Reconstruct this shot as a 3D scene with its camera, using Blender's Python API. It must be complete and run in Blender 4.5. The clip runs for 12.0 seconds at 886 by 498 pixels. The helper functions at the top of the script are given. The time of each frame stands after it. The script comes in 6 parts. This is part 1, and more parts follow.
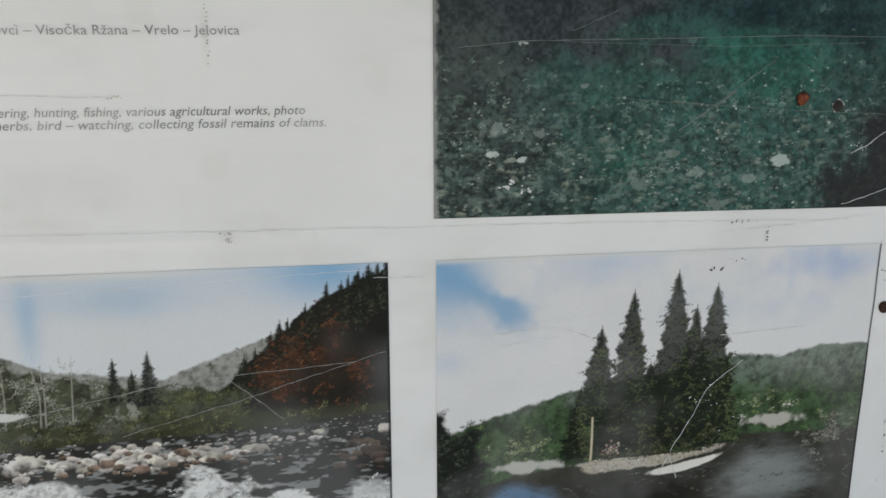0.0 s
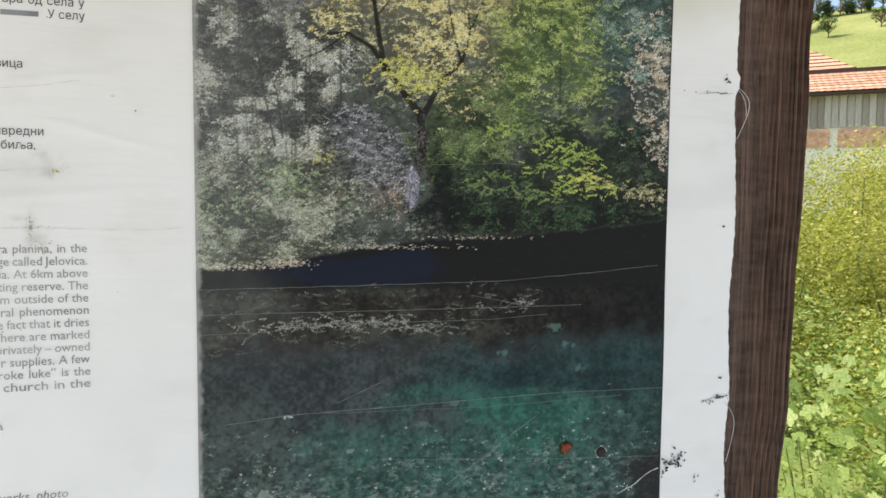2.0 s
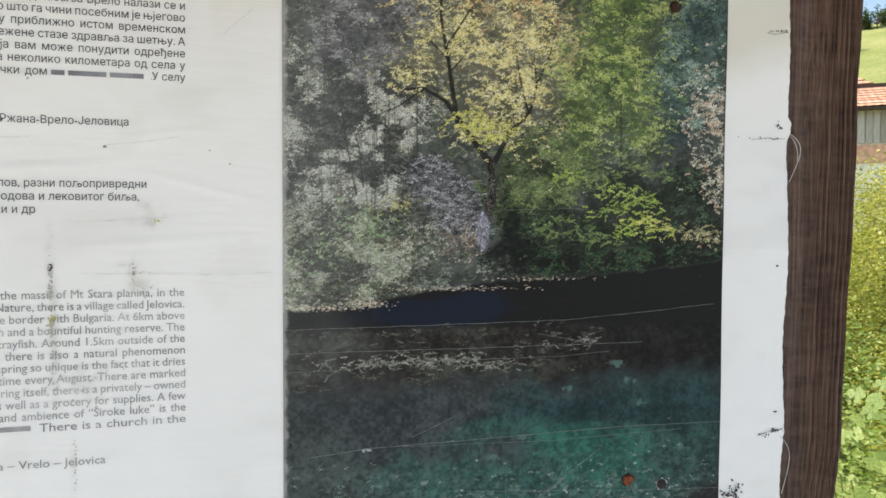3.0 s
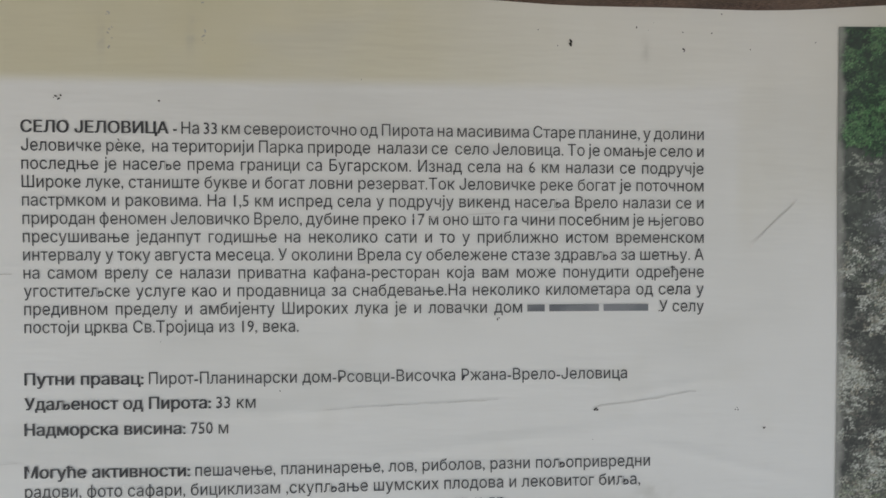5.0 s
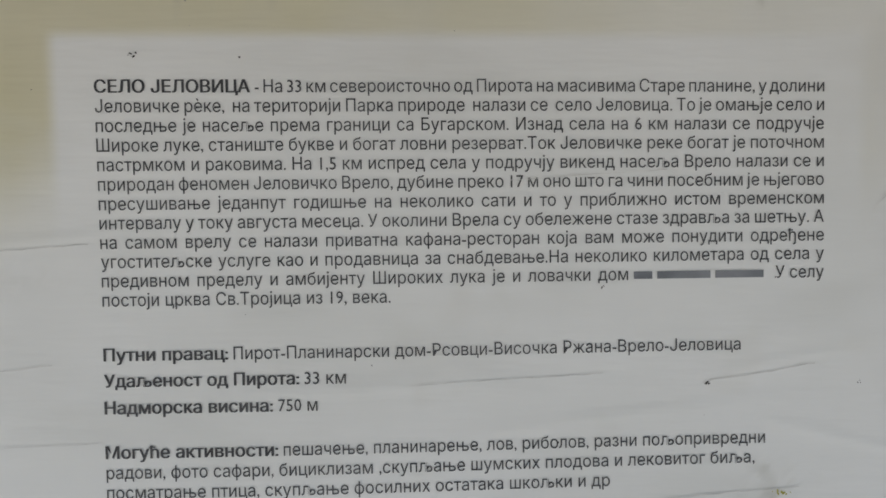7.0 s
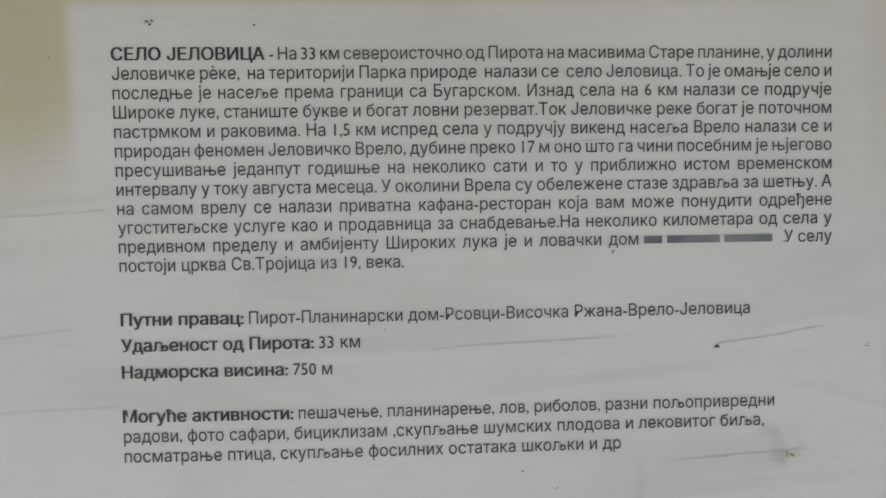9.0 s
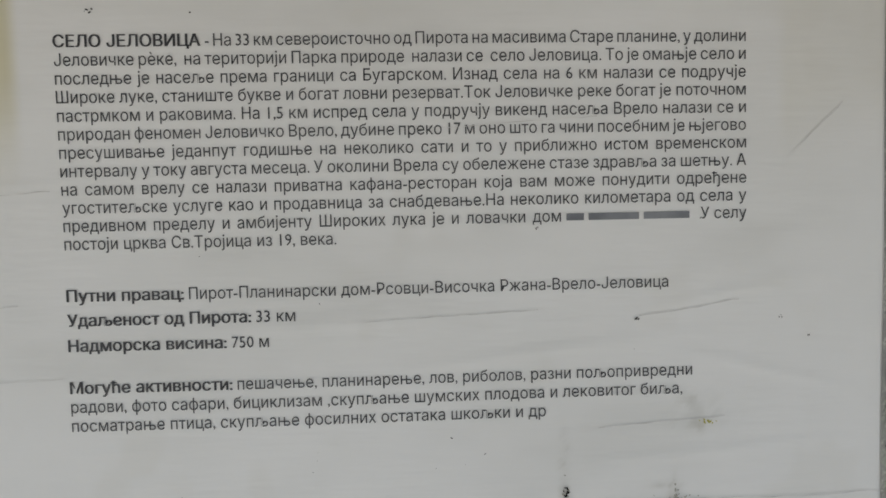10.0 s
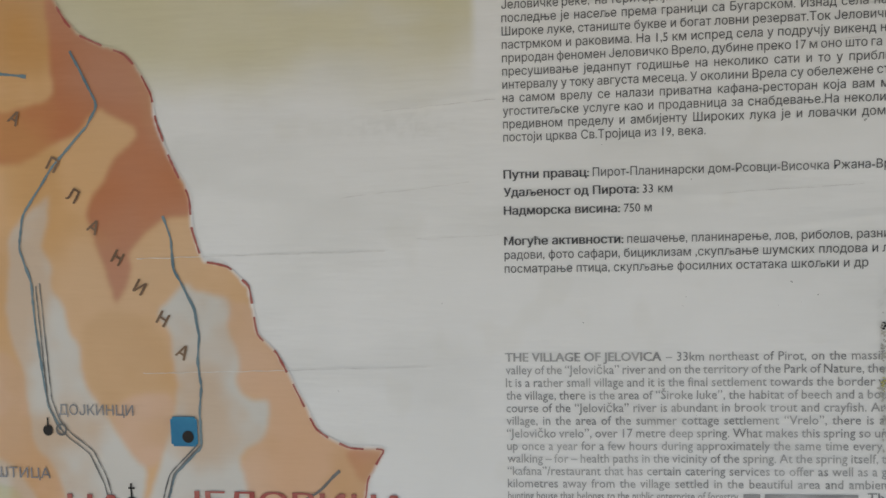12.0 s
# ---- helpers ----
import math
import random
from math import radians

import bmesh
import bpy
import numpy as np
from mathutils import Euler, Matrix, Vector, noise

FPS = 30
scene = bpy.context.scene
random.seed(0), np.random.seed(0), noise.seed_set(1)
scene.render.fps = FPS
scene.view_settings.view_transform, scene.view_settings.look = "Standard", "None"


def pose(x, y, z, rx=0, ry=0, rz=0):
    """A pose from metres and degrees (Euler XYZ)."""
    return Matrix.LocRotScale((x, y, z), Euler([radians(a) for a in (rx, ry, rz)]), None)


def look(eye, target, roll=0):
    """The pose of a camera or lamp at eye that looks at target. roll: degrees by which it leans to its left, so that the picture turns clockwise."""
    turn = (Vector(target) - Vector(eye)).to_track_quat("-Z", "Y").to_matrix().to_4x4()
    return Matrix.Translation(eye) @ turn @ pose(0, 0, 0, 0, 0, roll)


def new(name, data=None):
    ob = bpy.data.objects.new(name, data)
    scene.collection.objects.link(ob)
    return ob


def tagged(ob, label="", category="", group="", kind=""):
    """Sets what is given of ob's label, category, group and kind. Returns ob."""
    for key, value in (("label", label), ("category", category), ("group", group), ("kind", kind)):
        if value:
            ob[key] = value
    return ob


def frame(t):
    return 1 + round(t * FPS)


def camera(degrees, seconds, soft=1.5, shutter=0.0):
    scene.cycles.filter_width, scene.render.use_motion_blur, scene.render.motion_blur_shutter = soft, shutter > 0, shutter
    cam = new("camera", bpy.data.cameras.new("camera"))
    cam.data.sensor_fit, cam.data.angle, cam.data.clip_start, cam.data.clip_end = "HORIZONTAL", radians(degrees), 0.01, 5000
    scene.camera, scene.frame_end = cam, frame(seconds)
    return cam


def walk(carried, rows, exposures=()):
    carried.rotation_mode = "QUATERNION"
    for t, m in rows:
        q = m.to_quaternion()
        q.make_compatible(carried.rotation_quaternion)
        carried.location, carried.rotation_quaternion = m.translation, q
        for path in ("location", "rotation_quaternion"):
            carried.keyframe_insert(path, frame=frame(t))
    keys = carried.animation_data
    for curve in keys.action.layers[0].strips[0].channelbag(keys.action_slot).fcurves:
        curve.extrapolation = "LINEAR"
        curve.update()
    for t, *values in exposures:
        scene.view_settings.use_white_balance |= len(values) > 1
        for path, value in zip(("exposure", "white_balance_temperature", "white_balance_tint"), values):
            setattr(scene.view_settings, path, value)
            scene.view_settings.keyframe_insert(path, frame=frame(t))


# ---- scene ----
cam = camera(66.7, 12.0, 1.6)
PATH = [
    (0, (-0.102, -0.632, 1.251), (0.234, 1.299, 0.854), -0.1),
    (0.5, (-0.016, -0.656, 1.311), (0.358, 1.289, 1.028), -0.0),
    (1, (0.033, -0.686, 1.405), (0.481, 1.257, 1.246), -0.1),
    (1.5, (0.063, -0.665, 1.493), (0.481, 1.283, 1.312), -1.0),
    (2, (0.098, -0.68, 1.526), (0.511, 1.273, 1.402), 0.5),
    (2.5, (0.079, -0.705, 1.527), (0.477, 1.253, 1.442), -0.6),
    (3, (0.032, -0.705, 1.554), (0.404, 1.259, 1.48), 0.3),
    (3.5, (-0.108, -0.686, 1.632), (0.161, 1.295, 1.591), 0.6),
    (3.7, (-0.183, -0.65, 1.679), (0.026, 1.338, 1.63), 0.1),
    (5.3, (-0.301, -0.438, 1.747), (-0.237, 1.561, 1.714), -0.4),
    (5.5, (-0.312, -0.437, 1.748), (-0.264, 1.562, 1.719), -0.6),
    (6, (-0.328, -0.427, 1.749), (-0.298, 1.572, 1.695), -0.6),
    (6.5, (-0.338, -0.425, 1.749), (-0.312, 1.574, 1.692), -0.5),
    (7, (-0.343, -0.42, 1.733), (-0.304, 1.578, 1.648), -0.9),
    (7.2, (-0.34, -0.422, 1.721), (-0.297, 1.576, 1.639), -0.7),
    (8.8, (-0.349, -0.426, 1.713), (-0.309, 1.571, 1.611), -1.1),
    (9, (-0.351, -0.426, 1.711), (-0.314, 1.572, 1.628), -1.1),
    (9.5, (-0.341, -0.429, 1.714), (-0.291, 1.57, 1.68), -1.2),
    (10, (-0.306, -0.447, 1.702), (-0.269, 1.549, 1.592), -1.4),
    (10.5, (-0.266, -0.494, 1.678), (-0.314, 1.501, 1.541), -2.0),
    (11, (-0.256, -0.532, 1.666), (-0.232, 1.465, 1.562), -1.0),
    (11.5, (-0.318, -0.567, 1.636), (-0.383, 1.429, 1.521), -1.4),
    (12, (-0.53, -0.627, 1.623), (-0.768, 1.355, 1.502), -1.5),
]

EXPOSURES = [(0.0, 0.52, 7250, 8), (1.0, 0.66, 7200, 8), (2.5, 0.94, 6950, 8), (3.5, 0.75, 6900, 8), (5.3, 0.17, 6700, 8), (9.0, 0.07, 6800, 8), (12.0, 0.17, 7000, 8)]
walk(cam, [(t, look(eye, target, roll)) for t, eye, target, roll in PATH], EXPOSURES)
SKY, SUN = 0.15, 4.6

# ---- world, sun ----
world = bpy.data.worlds.new("world")
scene.world = world
world.use_nodes = True
wn, wl = world.node_tree.nodes, world.node_tree.links
wn.clear()
sky = wn.new("ShaderNodeTexSky")
sky.sky_type, sky.sun_disc = "NISHITA", False
sky.sun_elevation, sky.sun_rotation = radians(50), radians(-62)
sky.air_density, sky.dust_density, sky.ozone_density = 1.0, 2.2, 1.0
w_bg, w_out = wn.new("ShaderNodeBackground"), wn.new("ShaderNodeOutputWorld")
w_bg.inputs["Strength"].default_value = SKY
wl.new(sky.outputs[0], w_bg.inputs[0])
wl.new(w_bg.outputs[0], w_out.inputs[0])
sun_data = bpy.data.lights.new("sun", "SUN")
sun_data.energy, sun_data.angle, sun_data.color = SUN, radians(0.6), (1.0, 0.94, 0.84)
sun = new("sun", sun_data)
sun.matrix_world = look((-5.6, 3.0, 7.6), (0, 0, 0))


# ---- materials ----
def lin(c):
    c = np.asarray(c, float) / 255.0
    return np.where(c <= 0.04045, c / 12.92, ((c + 0.055) / 1.055) ** 2.4)


class Mat:
    """A small builder of node materials."""

    def __init__(self, name, rough=0.6, metal=0.0, spec=0.5):
        self.m = bpy.data.materials.new(name)
        self.m.use_nodes = True
        self.t = self.m.node_tree
        self.b = self.t.nodes["Principled BSDF"]
        self.out = self.t.nodes["Material Output"]
        self.b.inputs["Roughness"].default_value = rough
        self.b.inputs["Metallic"].default_value = metal
        self.b.inputs["Specular IOR Level"].default_value = spec

    def node(self, kind, **inputs):
        n = self.t.nodes.new(kind)
        for k, v in inputs.items():
            n.inputs[k.replace("_", " ")].default_value = v
        return n

    def link(self, a, b):
        self.t.links.new(a, b)

    def coords(self, scale=(1, 1, 1)):
        c, mp = self.node("ShaderNodeTexCoord"), self.node("ShaderNodeMapping")
        mp.inputs["Scale"].default_value = scale
        self.link(c.outputs["Object"], mp.inputs["Vector"])
        return mp.outputs[0]

    def noise(self, scale, detail=4, stretch=(1, 1, 1), rough=0.55):
        n = self.node("ShaderNodeTexNoise", Scale=scale, Detail=detail, Roughness=rough)
        self.link(self.coords(stretch), n.inputs["Vector"])
        return n.outputs["Fac"]

    def ramp(self, fac, stops):
        r = self.node("ShaderNodeValToRGB")
        e = r.color_ramp.elements
        while len(e) < len(stops):
            e.new(0.5)
        for k, (p, c) in zip(e, stops):
            k.position, k.color = p, (*c, 1)
        self.link(fac, r.inputs[0])
        return r.outputs[0]

    def mix(self, a, b, fac, mode="MIX"):
        x = self.node("ShaderNodeMix")
        x.data_type, x.blend_type = "RGBA", mode
        for s, v in ((x.inputs[6], a), (x.inputs[7], b)):
            if isinstance(v, tuple):
                s.default_value = (*v, 1)
            else:
                self.link(v, s)
        if isinstance(fac, float):
            x.inputs[0].default_value = fac
        else:
            self.link(fac, x.inputs[0])
        return x.outputs[2]

    def color(self, c):
        if isinstance(c, tuple):
            self.b.inputs["Base Color"].default_value = (*c, 1)
        else:
            self.link(c, self.b.inputs["Base Color"])
        return self

    def bump(self, height, strength=0.3, dist=0.001):
        n = self.node("ShaderNodeBump", Strength=strength, Distance=dist)
        self.link(height, n.inputs["Height"])
        self.link(n.outputs[0], self.b.inputs["Normal"])
        return self

    def rand(self):
        return self.node("ShaderNodeObjectInfo").outputs["Random"]

    def island(self):
        return self.node("ShaderNodeNewGeometry").outputs["Random Per Island"]


def printed(name, rough, spec):
    """Ink on vinyl: colours lie in the mesh attribute 'ink'."""
    m = Mat(name, rough, 0, spec)
    a = m.node("ShaderNodeAttribute")
    a.attribute_name = "ink"
    grime = m.ramp(m.noise(7, 6), [(0.35, (0.9, 0.9, 0.88)), (0.7, (1, 1, 1))])
    m.color(m.mix(a.outputs["Color"], grime, 0.55, "MULTIPLY"))
    weave = m.noise(24, 3, (0.35, 1, 2.2))
    m.bump(weave, 0.35, 0.0025)
    return m.m


M_SHEET = printed("printed_vinyl", 0.45, 0.25)
M_PHOTO = printed("glossy_print", 0.38, 0.11)


def plain(name, c, rough=0.6, metal=0.0, vary=0.25, scale=60.0, bump=0.2, dist=0.0006, spec=0.4):
    m = Mat(name, rough, metal, spec)
    lo, hi = tuple(v * (1 - vary) for v in c), tuple(min(1, v * (1 + vary)) for v in c)
    f = m.noise(scale, 5)
    m.color(m.ramp(f, [(0.3, lo), (0.7, hi)]))
    if bump:
        m.bump(f, bump, dist)
    return m.m


def faded_ink(name, dark, pale):
    m = Mat(name, 0.5, 0, 0.3)
    m.color(m.ramp(m.noise(22, 6), [(0.36, dark), (0.68, pale)]))
    return m.m


M_INK = faded_ink("black_ink", (0.045, 0.045, 0.05), (0.095, 0.095, 0.1))
M_INK_PALE = faded_ink("faded_ink", (0.195, 0.195, 0.20), (0.49, 0.49, 0.485))
M_INK_GREY = faded_ink("grey_ink", (0.16, 0.17, 0.19), (0.3, 0.31, 0.33))
M_BROWN_INK = faded_ink("brown_ink", (0.16, 0.09, 0.05), (0.25, 0.16, 0.1))
M_RED_INK = faded_ink("red_ink", (0.36, 0.07, 0.06), (0.48, 0.18, 0.15))
M_RIVER = faded_ink("river_ink", (0.12, 0.19, 0.23), (0.20, 0.28, 0.31))
M_ROAD = faded_ink("road_ink", (0.12, 0.12, 0.12), (0.22, 0.22, 0.21))
M_BLUE = faded_ink("blue_ink", (0.01, 0.15, 0.3), (0.03, 0.25, 0.42))
M_CREASE = plain("worn_or_lit_crease", (0.62, 0.63, 0.62), 0.7)
M_SCRATCH = plain("scratched_print", (0.17, 0.19, 0.18), 0.7)
M_SCRATCH_PALE = plain("rubbed_print", (0.34, 0.34, 0.33), 0.7)
# grey that stands in for fold shade, and for glints on the lake print
M_CREASE_DARK = plain("crease_shade_glint", (0.70, 0.69, 0.67), 0.8)
M_BLACK = plain("dirt_and_hole_black", (0.022, 0.019, 0.017), 0.85)
M_DIRT = plain("grey_dirt", (0.46, 0.45, 0.40), 0.9)
M_MOSS = plain("yellow_lichen", (0.5, 0.46, 0.12), 0.9)
M_RUST = plain("rusty_steel", (0.2, 0.055, 0.022), 0.8, 0.2, 0.7, 220, 0.6)
M_RUST_DARK = plain("dark_rust", (0.045, 0.022, 0.014), 0.85, 0.2, 0.5, 220, 0.6)
M_BOARD = plain("board_back", (0.3, 0.28, 0.25), 0.7)
M_THREAD = plain("white_thread", (0.6, 0.6, 0.58), 0.8)
M_TAB = plain("yellowed_vinyl", (0.72, 0.69, 0.6), 0.6)


def timber(name):
    """Dark-stained softwood, weathered: combed vertical grain with pale worn bars across it."""
    m = Mat(name, 0.62, 0, 0.3)
    grain = m.noise(420, 3, (1, 1, 0.015))
    broad = m.noise(26, 5, (1, 1, 0.12))
    bars = m.noise(70, 6, (0.28, 0.28, 1.0), 0.7)
    base = m.ramp(grain, [(0.34, (0.03, 0.015, 0.011)), (0.54, (0.092, 0.056, 0.040)), (0.74, (0.19, 0.128, 0.095))])
    tone = m.ramp(broad, [(0.3, (0.5, 0.44, 0.42)), (0.72, (1.25, 1.15, 1.1))])
    worn = m.ramp(bars, [(0.42, (0, 0, 0)), (0.72, (0.42, 0.42, 0.42)), (0.85, (0.6, 0.6, 0.6))])
    m.color(m.mix(m.mix(base, tone, 1.0, "MULTIPLY"), (0.20, 0.135, 0.10), worn))
    m.bump(grain, 0.6, 0.0012)
    return m.m


M_TIMBER = timber("weathered_timber")


def leaf(name, a, b, c, through_tint):
    m = Mat(name, 0.5, 0, 0.35)
    tone = m.ramp(m.island(), [(0.0, a), (0.5, b), (1.0, c)])
    # clump-sized noise puts lit and shaded masses into the leaf colour
    tone = m.mix(tone, m.ramp(m.noise(4.5, 3), [(0.36, (0.62, 0.68, 0.6)), (0.6, (1.12, 1.1, 1.05))]), 1.0, "MULTIPLY")
    col = m.mix(tone, m.ramp(m.rand(), [(0, (0.75, 0.8, 0.7)), (1, (1.15, 1.1, 1.0))]), 1.0, "MULTIPLY")
    m.color(col)
    tr = m.node("ShaderNodeBsdfTranslucent")
    m.link(m.mix(col, through_tint, 0.6, "MULTIPLY"), tr.inputs[0])
    mx = m.node("ShaderNodeMixShader")
    mx.inputs[0].default_value = 0.55
    m.link(m.b.outputs[0], mx.inputs[1])
    m.link(tr.outputs[0], mx.inputs[2])
    m.link(mx.outputs[0], m.out.inputs["Surface"])
    return m.m


M_LEAF = leaf("shrub_leaf", (0.22, 0.25, 0.05), (0.42, 0.44, 0.10), (0.66, 0.62, 0.28), (1.0, 1.0, 0.6))
M_VINE = leaf("vine_leaf", (0.17, 0.26, 0.07), (0.30, 0.40, 0.14), (0.46, 0.53, 0.26), (0.95, 1.0, 0.55))
M_TREE = leaf("tree_leaf", (0.035, 0.075, 0.02), (0.06, 0.11, 0.03), (0.10, 0.15, 0.04), (0.9, 1.0, 0.5))
M_STEM = plain("green_stem", (0.11, 0.13, 0.04), 0.7)
M_BARK = plain("bark", (0.11, 0.08, 0.055), 0.9)


def field(name):
    m = Mat(name, 0.95, 0, 0.1)
    big = m.noise(0.06, 5)
    fine = m.noise(3.0, 6)
    g = m.ramp(big, [(0.35, (0.13, 0.17, 0.06)), (0.5, (0.21, 0.24, 0.09)), (0.68, (0.30, 0.31, 0.14))])
    grass = m.mix(g, m.ramp(fine, [(0.3, (0.55, 0.6, 0.5)), (0.7, (1.1, 1.1, 1.0))]), 0.8, "MULTIPLY")
    # unseen pale gravel before the board, added to bounce light onto the sheet
    bounce_gravel = m.ramp(m.noise(40, 6), [(0.3, (0.38, 0.378, 0.37)), (0.7, (0.58, 0.575, 0.56))])
    axes = m.node("ShaderNodeSeparateXYZ")
    m.link(m.coords(), axes.inputs[0])
    shift = m.node("ShaderNodeMath")
    m.link(axes.outputs[1], shift.inputs[0])
    m.link(fine, shift.inputs[1])
    m.color(m.mix(bounce_gravel, grass, m.ramp(shift.outputs[0], [(0.85, (0, 0, 0)), (1.0, (1, 1, 1))])))
    m.bump(fine, 0.6, 0.05)
    return m.m


M_FIELD = field("meadow_grass")


def roof_mat():
    m = Mat("clay_tiles", 0.85, 0, 0.2)
    tone = m.ramp(m.rand(), [(0, (0.48, 0.26, 0.18)), (0.6, (0.55, 0.31, 0.22)), (1, (0.60, 0.38, 0.29))])
    m.color(m.mix(tone, m.ramp(m.noise(5, 5), [(0.35, (0.7, 0.66, 0.62)), (0.65, (1.1, 1.1, 1.1))]), 0.8, "MULTIPLY"))
    return m.m


M_TILE = roof_mat()
def planks():
    m = Mat("grey_planks", 0.85, 0, 0.2)
    tone = m.ramp(m.rand(), [(0, (0.30, 0.26, 0.23)), (0.5, (0.44, 0.40, 0.37)), (1, (0.55, 0.51, 0.48))])
    m.color(m.mix(tone, m.ramp(m.noise(6, 5, (4, 4, 0.5)), [(0.3, (0.7, 0.7, 0.7)), (0.7, (1.1, 1.1, 1.1))]), 0.8, "MULTIPLY"))
    return m.m


# planks and brick are paled to put the bright distant haze into their colour
M_WALLBOARD = planks()
M_BRICK = plain("red_brick", (0.62, 0.36, 0.26), 0.9, 0, 0.3, 6, 0.3, 0.01)
M_PLASTER = plain("white_plaster", (0.78, 0.75, 0.7), 0.9, 0, 0.08, 3, 0.2, 0.01)
M_BEAM = plain("dark_beam", (0.07, 0.045, 0.035), 0.9)


# ---- mesh helpers ----
def mesh(name, verts, faces, material, smooth=False):
    me = bpy.data.meshes.new(name)
    me.from_pydata([tuple(map(float, v)) for v in verts], [], faces)
    me.materials.append(material)
    if smooth:
        me.polygons.foreach_set("use_smooth", [True] * len(me.polygons))
    me.update()
    return me


def empty(name, label, category, place=(0, 0, 0), group=""):
    ob = new(name)
    ob.location = place
    ob.empty_display_size = 0.1
    return tagged(ob, label, category, group)


def part(name, me, parent, label=""):
    """Links a mesh, given in the parent's space, as one part."""
    ob = new(name, me)
    ob.parent = parent
    return tagged(ob, label)


def bm_mesh(bm, name, material, smooth=False):
    me = bpy.data.meshes.new(name)
    bmesh.ops.recalc_face_normals(bm, faces=bm.faces)
    bm.to_mesh(me)
    bm.free()
    me.materials.append(material)
    if smooth:
        me.polygons.foreach_set("use_smooth", [True] * len(me.polygons))
    return me


def box(name, lo, hi, material, bevel=0.0):
    bm = bmesh.new()
    bmesh.ops.create_cube(bm, size=1)
    lo, hi = Vector(lo), Vector(hi)
    for v in bm.verts:
        v.co = Vector(((lo[i] + hi[i]) / 2 + v.co[i] * (hi[i] - lo[i]) for i in range(3)))
    if bevel:
        bmesh.ops.bevel(bm, geom=bm.edges[:], offset=bevel, segments=2, affect="EDGES")
    return bm_mesh(bm, name, material)


# ---- the sheet: its sag and waves ----
SHEET_X0, SHEET_Z0, SHEET_Z1 = -1.36, 0.60, 1.93


def sag(x, z):
    """The print was stretched unevenly as it was hung: away from the photographs its rows fan out a little."""
    slope = np.interp(z, [1.15, 1.36, 1.48, 1.63, 1.81, 1.95], [0, 0.020, 0.0085, 0, -0.009, -0.014])
    return z - slope * np.clip(-0.094 - x, 0, 0.46)


def wrinkle(x, z, xc, zc, half, slope):
    """A fine fold pressed into the vinyl, about xc, zc and so long on either side."""
    return 0.0006 * np.exp(-((z - zc - slope * (x - xc)) / 0.004) ** 2) * np.exp(-((x - xc) / half) ** 2)


def wave(x, z):
    return (0.0009 * np.sin(9 * x + 3 * z) + 0.0006 * np.sin(17 * x - 11 * z + 1) + 0.0004 * np.sin(31 * z + 7 * x)
            + 0.0012 * np.exp(-((z - 1.02 - 0.05 * x) / 0.03) ** 2) * np.clip((x - 0.02) * 6, 0, 1)
            + wrinkle(x, z, -0.24, 1.606, 0.10, 0.10) + wrinkle(x, z, -0.12, 1.641, 0.05, 0.16) + wrinkle(x, z, -0.40, 1.628, 0.08, 0.05) + wrinkle(x, z, -0.08, 1.59, 0.05, -0.25)
            + wrinkle(x, z, -0.12, 1.535, 0.06, 0.06) + wrinkle(x, z, -0.30, 1.138, 0.14, -0.01) + wrinkle(x, z, 0.10, 1.036, 0.06, 0.12) + wrinkle(x, z, 0.37, 1.022, 0.06, 0.06) + wrinkle(x, z, -0.60, 1.72, 0.06, 0.1)
            + 0.002 * np.clip((x - 0.50) / 0.08, 0, 1) ** 2 * np.sin(26 * z))


def grid_sheet(name, xs, zs, ink, lift, material, cols=None):
    """A fine sheet over the nominal xs, zs. ink: an array (len(zs), len(xs), 3) of ink colours."""
    nx, nz = len(xs), len(zs)
    X, Z = np.meshgrid(xs, zs)
    if cols is not None:
        X = cols
    V = np.stack([X, -wave(X, Z) - lift, sag(X, Z)], -1).reshape(-1, 3).astype(np.float32)
    i = np.arange((nz - 1) * (nx - 1))
    a = (i // (nx - 1)) * nx + i % (nx - 1)
    quads = np.stack([a, a + 1, a + nx + 1, a + nx], -1).astype(np.int32)
    me = bpy.data.meshes.new(name)
    me.vertices.add(len(V))
    me.vertices.foreach_set("co", V.ravel())
    me.loops.add(quads.size)
    me.loops.foreach_set("vertex_index", quads.ravel())
    me.polygons.add(len(quads))
    me.polygons.foreach_set("loop_start", np.arange(0, quads.size, 4, dtype=np.int32))
    me.polygons.foreach_set("use_smooth", np.ones(len(quads), bool))
    me.update(calc_edges=True)
    at = me.color_attributes.new("ink", "FLOAT_COLOR", "POINT")
    rgba = np.ones((nz * nx, 4), np.float32)
    rgba[:, :3] = np.clip(ink.reshape(-1, 3), 0.004, 0.85)
    at.data.foreach_set("color", rgba.ravel())
    me.materials.append(material)
    return me


